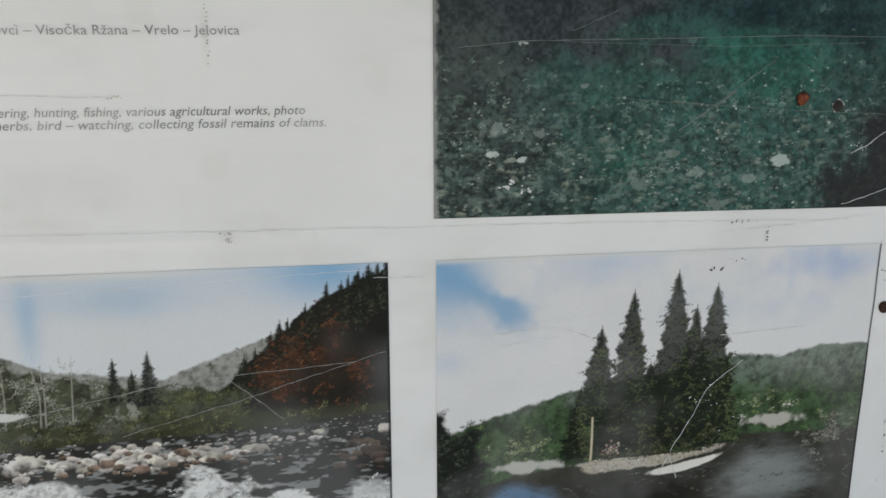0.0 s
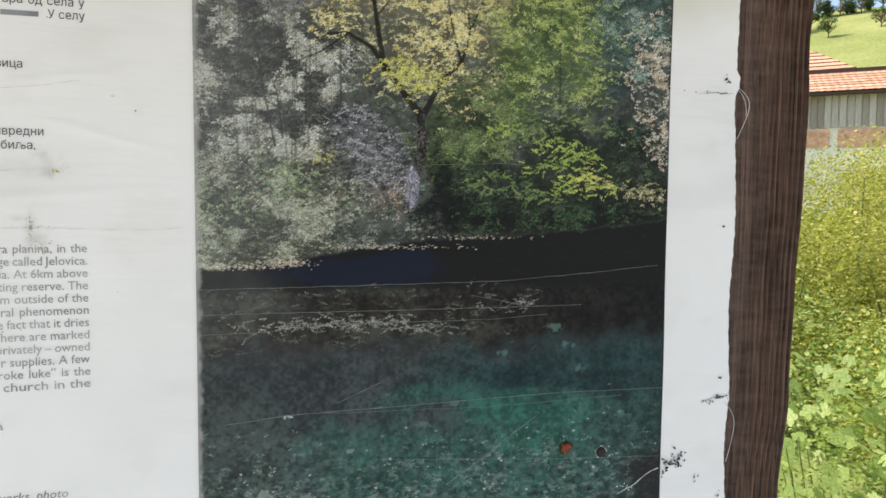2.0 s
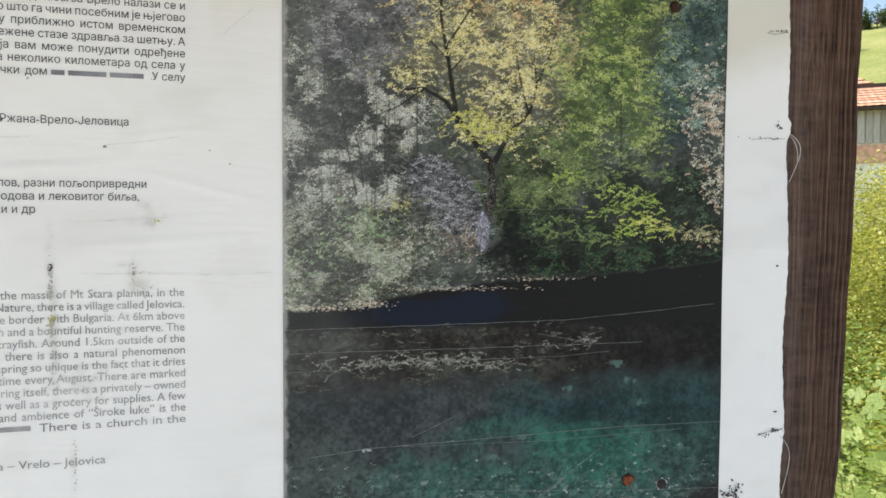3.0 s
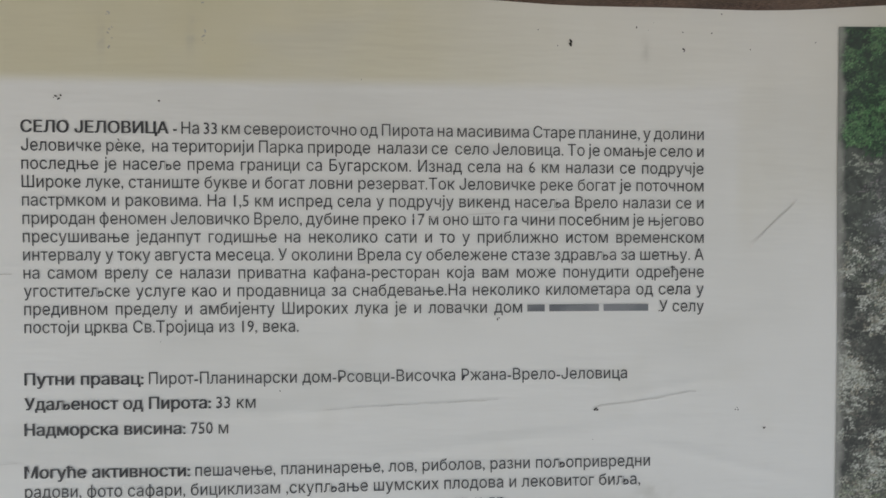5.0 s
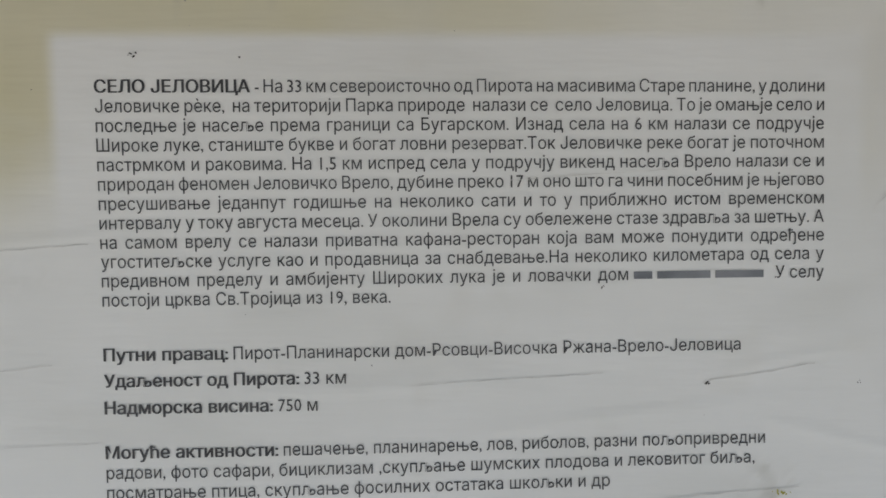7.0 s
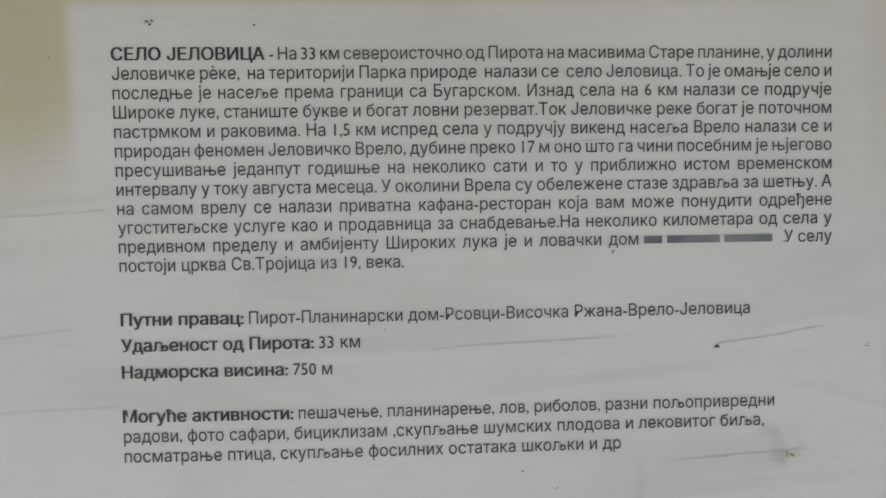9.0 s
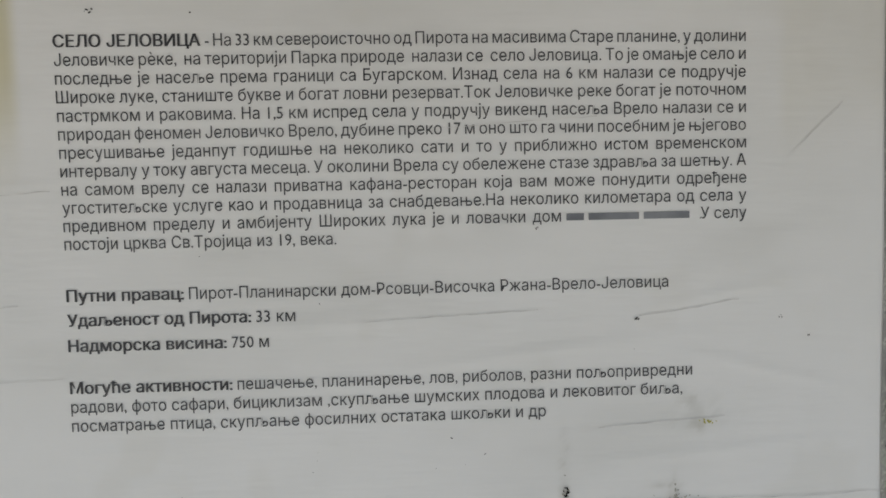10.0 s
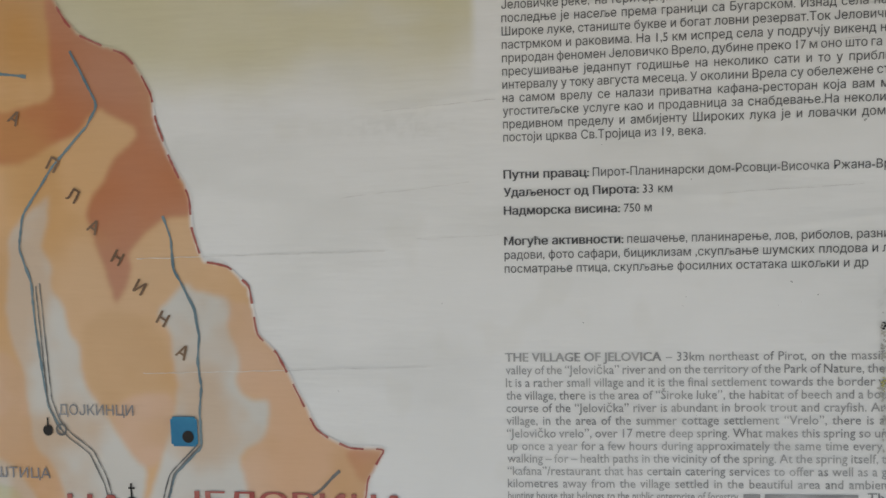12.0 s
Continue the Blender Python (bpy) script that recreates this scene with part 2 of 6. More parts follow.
def ribbon(name, pts, width, lift, material, wobble=0.0, dash=None):
    """A thin inked or worn line on the sheet along nominal (x, z) points."""
    rng = random.Random(name + str(pts[0]))
    P = []
    for (x0, z0), (x1, z1) in zip(pts, pts[1:]):
        n = max(2, int(math.hypot(x1 - x0, z1 - z0) / 0.004))
        P += [(x0 + (x1 - x0) * k / n, z0 + (z1 - z0) * k / n) for k in range(n)]
    P.append(pts[-1])
    P = [(x + rng.uniform(-wobble, wobble), z + rng.uniform(-wobble, wobble)) for x, z in P]
    if len(P) > 4:
        P = [P[0]] + [tuple((P[i - 1][k] + 2 * P[i][k] + P[i + 1][k]) / 4 for k in (0, 1)) for i in range(1, len(P) - 1)] + [P[-1]]
    verts, faces = [], []
    for i, (x, z) in enumerate(P):
        ax, az = P[max(i - 1, 0)]
        bx, bz = P[min(i + 1, len(P) - 1)]
        d = math.hypot(bx - ax, bz - az) or 1
        h = width / 2 * (rng.uniform(0.6, 1.3) if wobble else 1)
        nx, nz = -(bz - az) / d * h, (bx - ax) / d * h
        for s in (1, -1):
            u, w = x + s * nx, z + s * nz
            verts.append((u, -wave(u, w) - lift, sag(u, w)))
        if i and (not dash or (i // dash) % 3 != 2):
            faces.append((2 * i - 2, 2 * i, 2 * i + 1, 2 * i - 1))
    return mesh(name, verts, faces, material)


def flecks(name, spots, material, lift=0.0016, seed=1):
    """A patch of small flakes and dirt. spots: (x, z, spread x, spread z, count, size)."""
    rng = random.Random(seed)
    verts, faces = [], []
    for x, z, sx, sz, n, size in spots:
        size *= 0.62
        for _ in range(n):
            cx, cz = x + rng.gauss(0, sx), z + rng.gauss(0, sz)
            r, k, a0 = size * rng.uniform(0.35, 1.2), rng.randint(5, 7), rng.uniform(0, 6)
            st, tw = rng.uniform(1, 2.4), rng.uniform(0, 3.1)
            ids = []
            for j in range(k):
                a, rr = a0 + 6.283 * j / k, r * rng.uniform(0.6, 1.1)
                p, q = rr * math.cos(a) * st, rr * math.sin(a)
                u, w = cx + p * math.cos(tw) - q * math.sin(tw), cz + p * math.sin(tw) + q * math.cos(tw)
                ids.append(len(verts))
                verts.append((u, -wave(u, w) - lift, sag(u, w)))
            faces.append(tuple(ids))
    return mesh(name, verts, faces, material)


# ---- painting the prints ----
rng = np.random.default_rng(7)


def fbm(h, w, cell, octaves=4, sx=1.0):
    """Smooth noise from 0 to 1 on an h by w raster; cell: the largest blotch, in raster steps; sx stretches it along x."""
    out, amp, tot = np.zeros((h, w)), 1.0, 0.0
    for _ in range(octaves):
        gh, gw = max(2, int(h / cell) + 2), max(2, int(w / (cell * sx)) + 2)
        g = rng.random((gh + 1, gw + 1))
        y, x = np.linspace(0, gh - 1.001, h), np.linspace(0, gw - 1.001, w)
        yi, xi = y.astype(int), x.astype(int)
        fy, fx = y - yi, x - xi
        fy, fx = (fy * fy * (3 - 2 * fy))[:, None], (fx * fx * (3 - 2 * fx))[None]
        a, b = g[yi][:, xi], g[yi][:, xi + 1]
        c, d = g[yi + 1][:, xi], g[yi + 1][:, xi + 1]
        out += amp * ((a * (1 - fx) + b * fx) * (1 - fy) + (c * (1 - fx) + d * fx) * fy)
        tot, amp, cell = tot + amp, amp * 0.55, max(cell / 2, 1.5)
    return out / tot


def place_noise(x, z, cell, octaves=3, salt=0):
    """Smooth noise from 0 to 1 that depends on the place alone."""
    out, amp, tot = 0.0, 1.0, 0.0
    for k in range(octaves):
        a, b = x / cell, z / cell
        i, j = np.floor(a), np.floor(b)
        fx, fy = a - i, b - j
        fx, fy = fx * fx * (3 - 2 * fx), fy * fy * (3 - 2 * fy)
        h = lambda p, q: np.mod(np.sin(p * 127.1 + q * 311.7 + (salt + k) * 74.7) * 43758.5453, 1.0)
        out = out + amp * ((h(i, j) * (1 - fx) + h(i + 1, j) * fx) * (1 - fy) + (h(i, j + 1) * (1 - fx) + h(i + 1, j + 1) * fx) * fy)
        tot, amp, cell = tot + amp, amp * 0.55, cell / 2
    return out / tot


def soft(a, lo, hi):
    t = np.clip((a - lo) / (hi - lo), 0, 1)
    return t * t * (3 - 2 * t)


class Print:
    """A raster of ink; u runs to the right, v downwards, both from 0 to 1."""

    def __init__(self, w, h, step):
        self.w, self.h = int(round(w / step)) + 1, int(round(h / step)) + 1
        self.a = np.zeros((self.h, self.w, 3))
        self.settle(1, 0, 1, 0)

    def settle(self, su, ou, sv, ov):
        """Lays the motif on the sheet: its own u, v times a size plus a shift."""
        self.lay = (su, ou, sv, ov)
        self.v, self.u = np.meshgrid((np.linspace(0, 1, self.h) - ov) / sv, (np.linspace(0, 1, self.w) - ou) / su, indexing="ij")

    def wash(self, c, mask):
        m = np.clip(mask, 0, 1)[..., None]
        self.a = self.a * (1 - m) + lin(c) * m

    def bump(self, u, v, ru, rv):
        return np.exp(-((self.u - u) / ru) ** 2 - ((self.v - v) / rv) ** 2)

    def below(self, knots, rag=0.0, cell=30, sharp=0.006):
        """Mask of what lies under a line through (u, v) knots."""
        line = np.interp(self.u[0], [k[0] for k in knots], [k[1] for k in knots])[None]
        return soft(self.v - line + (fbm(self.h, self.w, cell) - 0.5) * rag, -sharp, sharp)

    def dabs(self, n, mask, palette, size=(1.0, 2.5), flat=(0.35, 0.8), tilt=1.2, shade=0.25, alpha=0.9, lean=0.0):
        """n leaf-like dabs where mask is high."""
        p = np.clip(mask, 0, None).ravel()
        k = rng.choice(p.size, n, p=p / p.sum())
        col = lin(np.array(palette))[rng.integers(0, len(palette), n)] * np.exp(rng.normal(0, shade, n))[:, None]
        self.stamp(k % self.w, k // self.w, col, size, flat, lean + rng.normal(0, tilt, n), alpha)

    def sprays(self, n, mask, leaves, length, factor=(0.5, 1.9), palette=None, size=(0.6, 1.5), alpha=0.85, droop=0.35, spread=1.6):
        """Twigs with their leaves: rows of small dabs that run sideways and droop; each twig is lit or shaded as a whole."""
        p = np.clip(mask, 0, None).ravel()
        k = rng.choice(p.size, n, p=p / p.sum())
        y0, x0 = k // self.w, k % self.w
        side = np.where(rng.random(n) < 0.5, -1.0, 1.0)
        ang = rng.normal(droop, 0.35, n)
        L = rng.uniform(0.4, 1.0, n) * length
        t = rng.random((n, leaves))
        x = x0[:, None] + side[:, None] * np.cos(ang)[:, None] * L[:, None] * t + rng.normal(0, spread, (n, leaves)) * (1.1 - t)
        y = y0[:, None] + np.sin(ang)[:, None] * L[:, None] * t ** 1.4 + rng.normal(0, spread, (n, leaves)) * (1.1 - t)
        x, y = np.clip(np.round(x), 0, self.w - 1).astype(int).ravel(), np.clip(np.round(y), 0, self.h - 1).astype(int).ravel()
        lit = np.repeat(rng.uniform(*factor, n), leaves) * np.exp(rng.normal(0, 0.25, x.size))
        base = lin(np.array(palette))[np.repeat(rng.integers(0, len(palette), n), leaves)] if palette else np.repeat(self.a[y0, x0] * 0.6 + 0.4 * self.a.mean(), leaves, 0)
        self.stamp(x, y, base * lit[:, None], size, (0.3, 0.6), np.repeat(side * ang, leaves) + rng.normal(0, 0.6, x.size), alpha)

    def stamp(self, x, y, col, size, flat, th, alpha):
        n = len(x)
        ra = rng.uniform(*size, n)
        rb = ra * rng.uniform(*flat, n)
        c, s, R = np.cos(th), np.sin(th), int(math.ceil(size[1])) + 1
        for dy in range(-R, R + 1):
            for dx in range(-R, R + 1):
                e = np.hypot((dx * c + dy * s) / ra, (dy * c - dx * s) / rb)
                m = np.clip((1.15 - e) * 2, 0, 1) * alpha
                j = (m > 0.03) & (y + dy >= 0) & (y + dy < self.h) & (x + dx >= 0) & (x + dx < self.w)
                yy, xx, mm = y[j] + dy, x[j] + dx, m[j][:, None]
                self.a[yy, xx] = self.a[yy, xx] * (1 - mm) + col[j] * mm

    def grain(self, mask, strength, cell):
        """Uneven tone: light and dark blotches of that size."""
        self.a *= np.exp(strength * mask * (fbm(self.h, self.w, cell, 3) - 0.5) * 2)[..., None]

    def relief(self, mask, dark, gain, bias=0.0, cells=((26, 0.45), (9, 0.6), (2.5, 1.1)), lift=1.9):
        """Breaks the tones under mask into lit and shaded leaves or stones: the tone times lift, or dark times the tone."""
        t = sum(k * (lambda f: (f - f.mean()) / f.std())(fbm(self.h, self.w, c, 3)) for c, k in cells)
        k = 1 / (1 + np.exp(-gain * (t + bias)))
        f = (dark + (lift - dark) * k) * mask + (1 - mask)
        self.a *= f[..., None]

    def line(self, pts, c, w0, w1=None, alpha=1.0):
        """A tapering stroke through (u, v) points, w in raster steps."""
        w1 = w0 if w1 is None else w1
        n = len(pts) - 1
        for i, ((u0, v0), (u1, v1)) in enumerate(zip(pts, pts[1:])):
            su, ou, sv, ov = self.lay
            x0, y0, x1, y1 = (u0 * su + ou) * self.w, (v0 * sv + ov) * self.h, (u1 * su + ou) * self.w, (v1 * sv + ov) * self.h
            ya, yb = int(max(0, min(y0, y1) - 8)), int(min(self.h, max(y0, y1) + 9))
            xa, xb = int(max(0, min(x0, x1) - 8)), int(min(self.w, max(x0, x1) + 9))
            if ya >= yb or xa >= xb:
                continue
            Y, X = np.mgrid[ya:yb, xa:xb]
            L2 = (x1 - x0) ** 2 + (y1 - y0) ** 2 + 1e-6
            t = np.clip(((X - x0) * (x1 - x0) + (Y - y0) * (y1 - y0)) / L2, 0, 1)
            d = np.hypot(X - x0 - t * (x1 - x0), Y - y0 - t * (y1 - y0))
            w = w0 + (w1 - w0) * (i + t) / n
            m = (np.clip(w / 2 - d + 0.5, 0, 1) * alpha)[..., None]
            self.a[ya:yb, xa:xb] = self.a[ya:yb, xa:xb] * (1 - m) + lin(c) * m

    def rocks(self, n, mask, size, tint=(216, 210, 202), alpha=1.0):
        """Rounded boulders: pale tops, dark wet feet, far ones first."""
        q = np.clip(mask, 0, None).ravel()
        k = np.sort(rng.choice(q.size, n, p=q / q.sum()))
        Y, X = np.mgrid[0:self.h, 0:self.w]
        rag = fbm(self.h, self.w, 6, 3) - 0.5
        for j in k:
            y, x = j // self.w, j % self.w
            r = rng.uniform(size[0], size[1]) * rng.uniform(0.4, 1)
            s = (slice(max(0, y - int(r) - 3), y + int(r) + 4), slice(max(0, x - int(2 * r) - 3), x + int(2 * r) + 4))
            dx, dy = (X[s] - x) / (r * rng.uniform(1.1, 1.7)), (Y[s] - y) / (r * 0.8)
            d = dx * dx + dy * dy + rag[s] * 1.7
            m = alpha * soft(1.05 - d, 0, 0.25)[..., None]
            tone = lin(np.array(tint) * rng.uniform(0.72, 1.05) * np.array((1, rng.uniform(0.97, 1), rng.uniform(0.94, 1))))
            shade = np.clip(0.75 - 0.6 * dy + 1.6 * rag[s], 0.10, 1.1)[..., None]
            self.a[s] = self.a[s] * (1 - m) + tone * shade * m

    def conifer(self, u, top, base, half, dark, light, n):
        """A spruce: drooping twigs in tiers round a stem, with an uneven outline and gaps."""
        v, d = self.v, np.abs(self.u - u)
        t = np.clip((v - top) / (base - top), 0, 1)
        tier = 0.72 + 0.28 * np.mod(t * 9 + 2.0 * d / half, 1.0)
        env = half * t ** 0.8 * tier * (0.6 + 0.8 * fbm(self.h, self.w, 7, 3)) + 0.0015
        inside = soft(env - d, -0.004, 0.004) * (v > top) * (v < base)
        self.wash(dark, inside * 0.93)
        mask = soft(1.1 * env - d, -0.002, 0.008) * (v > top) * (v < base) + 1e-12
        reach = max(4.0, half * self.w * 0.24)
        self.sprays(n, mask, 12, reach, (0.35, 1.0), [dark, dark, light], (0.6, 1.3), droop=0.45, spread=0.8)
        self.sprays(n // 4, mask * soft(self.u - u, -half * 0.5, half) + 1e-12, 10, reach, (0.8, 1.7), [light], (0.5, 1.1), droop=0.45, spread=0.8)
        self.line([(u, top - 0.012), (u, top + 0.06)], dark, 0.8, 2.2)


def spring_print(w, h, step):
    """The tall photograph: autumn woods over a clear green spring."""
    p = Print(w, h, step)
    u, v, H, W = p.u, p.v, p.h, p.w
    one = np.ones((H, W))
    clump, mid, fine = fbm(H, W, 70, 5), fbm(H, W, 34, 4), fbm(H, W, 14, 3)
    lace = lambda cell, lo=0.46, hi=0.57: soft(fbm(H, W, cell, 4), lo, hi)
    shore = [(0, 0.576), (0.12, 0.569), (0.19, 0.564), (0.25, 0.556), (0.46, 0.535), (0.62, 0.531), (0.8, 0.521), (1, 0.506)]
    water = p.below(shore, 0.012, 24, 0.003)
    land = 1 - water

    def spot(*blobs, rag=0.5):
        """An uneven patch made of soft blobs (u, v, ru, rv)."""
        m = sum(p.bump(*b) for b in blobs)
        return soft(m + (fbm(H, W, 40, 5) - 0.5) * rag * 2, 0.22, 0.62) * land

    def foliage(mask, base, mids, lights, n, cover=0.9, reach=14, droop=0.35, dark=0.4):
        """A dark ground, leaves in half light, then lit tufts of single leaves with gaps between them."""
        p.wash(base, cover * mask)
        p.relief(mask, 0.5, 1.2, 0.0, ((32, 0.6), (12, 0.7), (4, 0.6)), 1.45)
        tuft = lace(36, 0.44, 0.56)
        p.sprays(n, mask * (0.3 + tuft) + 1e-9, 14, reach, (0.55, 1.1), mids, (0.6, 1.5), 0.9, droop)
        p.sprays(int(n * dark), mask * (1.1 - tuft) + 1e-9, 14, reach, (0.25, 0.6), [base], (0.6, 1.6), 0.85, droop)
        p.sprays(n, mask * tuft * (0.1 + lace(12)) + 1e-9, 12, reach * 0.75, (0.75, 1.2), lights, (0.5, 1.25), 0.95, droop, 1.3)

    # the woods behind, from the far to the near
    p.wash((66, 72, 68), one)
    foliage(land, (70, 75, 70), [(112, 118, 108), (92, 102, 92)], [(150, 156, 144), (128, 138, 122)], 2600)
    left = soft(0.34 - u + (clump - 0.5) * 0.25, 0, 0.12) * land
    foliage(left * soft(v, 0.18, 0.28) * soft(0.50 - v, 0, 0.1), (62, 64, 60), [(118, 121, 113), (100, 107, 97), (112, 107, 99)], [(174, 177, 168), (154, 160, 148), (190, 192, 184), (148, 144, 128)], 1900, 0.75)
    foliage(left * soft(v, 0.40, 0.5), (66, 68, 56), [(122, 128, 108), (100, 110, 84), (116, 106, 88)], [(154, 158, 140), (130, 142, 114), (166, 166, 152)], 1100, 0.8)
    foliage(spot((0.2, 0.14, 0.1, 0.06), (0.13, 0.2, 0.08, 0.05)), (76, 77, 80), [(104, 106, 106), (118, 112, 116)], [(148, 150, 148), (128, 132, 134)], 380, 0.8)
    foliage(spot((0.05, 0.04, 0.11, 0.07), (0.15, 0.07, 0.06, 0.04)), (22, 50, 34), [(34, 74, 44), (48, 90, 52)], [(62, 112, 62), (84, 124, 78)], 420, 0.95)
    foliage(spot((0.55, 0.03, 0.1, 0.05), (0.62, 0.09, 0.04, 0.03), (0.28, 0.04, 0.05, 0.05)), (52, 64, 58), [(78, 92, 80), (64, 80, 76)], [(112, 124, 104), (98, 112, 100)], 320, 0.85)
    foliage(spot((0.93, 0.12, 0.1, 0.13), (0.88, 0.27, 0.06, 0.06)), (62, 80, 74), [(92, 116, 102), (80, 106, 98)], [(136, 156, 142), (118, 142, 128)], 700, 0.9)
    p.wash((34, 50, 58), 0.7 * (p.bump(0.9, 0.145, 0.04, 0.02) + p.bump(0.86, 0.31, 0.05, 0.025)) * land)
    foliage(spot((0.55, 0.36, 0.1, 0.05), (0.52, 0.42, 0.1, 0.04), (0.63, 0.31, 0.05, 0.04)), (54, 66, 42), [(84, 98, 60), (70, 86, 52)], [(112, 126, 80), (98, 114, 70)], 620, 0.9)
    foliage(spot((0.58, 0.47, 0.1, 0.04), (0.9, 0.44, 0.12, 0.08), (0.75, 0.49, 0.2, 0.03), rag=0.35), (32, 38, 30), [(50, 62, 44), (42, 56, 44)], [(82, 98, 70), (66, 90, 68)], 520, 0.92)
    for k in range(26):
        a, b = rng.uniform(0.03, 0.30), rng.uniform(0.16, 0.34)
        c = rng.uniform(-0.015, 0.03)
        p.line([(a, b), (a + c, b + 0.06), (a + c * 1.2, b + rng.uniform(0.1, 0.17))], (58, 60, 56), 0.7, 1.5, 0.7)
    for pts in ([(0.115, 0.27), (0.13, 0.34), (0.15, 0.41)], [(0.12, 0.28), (0.155, 0.34), (0.165, 0.40)], [(0.21, 0.30), (0.21, 0.38)]):
        p.line(pts, (40, 42, 40), 1.2, 2.4, 0.85)
    # the slope of pale rock below the big tree
    rock = spot((0.345, 0.41, 0.05, 0.045), (0.30, 0.385, 0.035, 0.03), (0.375, 0.44, 0.03, 0.03), rag=0.4)
    p.wash((80, 81, 83), 0.8 * rock)
    p.relief(rock, 0.4, 1.3, 0.0, ((24, 0.5), (8, 0.9), (3, 0.6)), 1.5)
    p.sprays(300, rock + 1e-9, 14, 18, (0.6, 1.15), [(144, 145, 150), (166, 167, 172), (114, 115, 120)], (0.6, 1.5), 0.85, -0.15, 1.2)
    p.sprays(120, rock + 1e-9, 12, 16, (0.3, 0.7), [(60, 60, 66)], (0.6, 1.4), 0.85, -0.15)
    p.sprays(90, p.bump(0.385, 0.475, 0.035, 0.02) + 1e-9, 12, 14, (0.6, 1.1), [(150, 132, 112), (118, 104, 90), (176, 160, 140)], (0.5, 1.3), 0.9, 0.3)
    # the big tree: pale leaves behind, limbs, then the lit yellow crown
    crown = (p.bump(0.49, 0.24, 0.10, 0.07) + p.bump(0.53, 0.17, 0.09, 0.06) + 0.9 * p.bump(0.40, 0.18, 0.07, 0.06) + 0.9 * p.bump(0.265, 0.225, 0.045, 0.03) + 0.7 * p.bump(0.33, 0.2, 0.05, 0.04)
             + 0.8 * p.bump(0.42, 0.30, 0.06, 0.025) + 0.8 * p.bump(0.42, 0.06, 0.06, 0.06) + 0.4 * p.bump(0.30, 0.12, 0.08, 0.05) + 0.5 * p.bump(0.6, 0.22, 0.05, 0.06)) * land
    crown = np.clip(crown, 0, 1)
    p.wash((112, 108, 84), 0.55 * crown)
    p.sprays(900, crown * (0.3 + lace(30)) + 1e-9, 14, 14, (0.6, 1.15), [(170, 160, 112), (150, 146, 104), (150, 150, 124), (176, 170, 140)], (0.6, 1.5), 0.9)
    p.wash((60, 62, 50), 0.6 * crown * lace(26, 0.54, 0.62))
    lit = crown * (0.15 + lace(28, 0.46, 0.56))
    p.sprays(1300, lit * (0.1 + lace(10)) + 1e-9, 12, 11, (0.8, 1.15), [(216, 200, 126), (198, 184, 110), (224, 212, 156), (190, 184, 128)], (0.6, 1.5), 0.95)
    for pts, a, b in (
        ([(0.425, 0.45), (0.446, 0.412), (0.438, 0.363), (0.405, 0.338), (0.371, 0.306), (0.335, 0.275), (0.294, 0.258), (0.25, 0.262)], 12, 2.5),
        ([(0.438, 0.372), (0.458, 0.345), (0.474, 0.321), (0.526, 0.287), (0.54, 0.25), (0.534, 0.204)], 8, 1.6),
        ([(0.371, 0.306), (0.352, 0.26), (0.345, 0.216), (0.33, 0.16), (0.329, 0.10), (0.345, 0.05)], 7, 1.4),
        ([(0.526, 0.287), (0.50, 0.24), (0.495, 0.2)], 3.2, 1.0), ([(0.54, 0.25), (0.575, 0.2), (0.59, 0.16)], 2.6, 0.8), ([(0.34, 0.2), (0.39, 0.14), (0.43, 0.08)], 3, 0.9),
        ([(0.294, 0.258), (0.24, 0.285), (0.19, 0.30)], 2.6, 0.8), ([(0.345, 0.216), (0.30, 0.19), (0.26, 0.185)], 2.4, 0.8), ([(0.355, 0.23), (0.385, 0.205)], 2.2, 0.9),
    ):
        p.line([(a0 + rng.normal(0, 0.002), b0) for a0, b0 in pts], (34, 32, 29), a * 1.1, b, 0.95)
    p.sprays(60, p.bump(0.442, 0.40, 0.012, 0.035) + 1e-9, 10, 12, (0.6, 1.2), [(112, 108, 104), (84, 80, 76)], (0.5, 1.2), 0.8, 1.4)
    p.sprays(420, lit * (0.1 + lace(10)) + 1e-9, 12, 11, (0.8, 1.15), [(216, 200, 126), (198, 184, 110), (224, 212, 156)], (0.6, 1.4), 0.95)
    p.sprays(200, (p.bump(0.52, 0.14, 0.06, 0.03) + p.bump(0.41, 0.08, 0.04, 0.05)) * lace(20) + 1e-9, 12, 10, (0.8, 1.1), [(212, 172, 118), (196, 162, 112)], (0.6, 1.4), 0.9)
    p.sprays(160, (p.bump(0.44, 0.315, 0.05, 0.014) + p.bump(0.40, 0.30, 0.03, 0.012)) + 1e-9, 12, 10, (0.85, 1.15), [(196, 192, 92), (178, 180, 80)], (0.6, 1.5), 0.95)
    # the green tree: an airy crown over layered lime sprays
    green = np.clip(p.bump(0.73, 0.24, 0.075, 0.09) + 0.9 * p.bump(0.77, 0.11, 0.08, 0.07) + 0.8 * p.bump(0.65, 0.25, 0.06, 0.06) + 0.6 * p.bump(0.69, 0.14, 0.05, 0.06) + 0.5 * p.bump(0.8, 0.3, 0.05, 0.05), 0, 1) * land
    p.wash((72, 90, 48), 0.75 * green)
    p.sprays(900, green * (0.3 + lace(30)) + 1e-9, 16, 18, (0.5, 1.05), [(112, 136, 66), (94, 118, 60), (124, 146, 82)], (0.6, 1.5), 0.9, 0.25)
    p.wash((44, 60, 44), 0.6 * green * lace(26, 0.55, 0.63))
    p.line([(0.738, 0.46), (0.74, 0.36), (0.738, 0.242), (0.745, 0.12)], (46, 50, 36), 2.8, 1.2, 0.85)
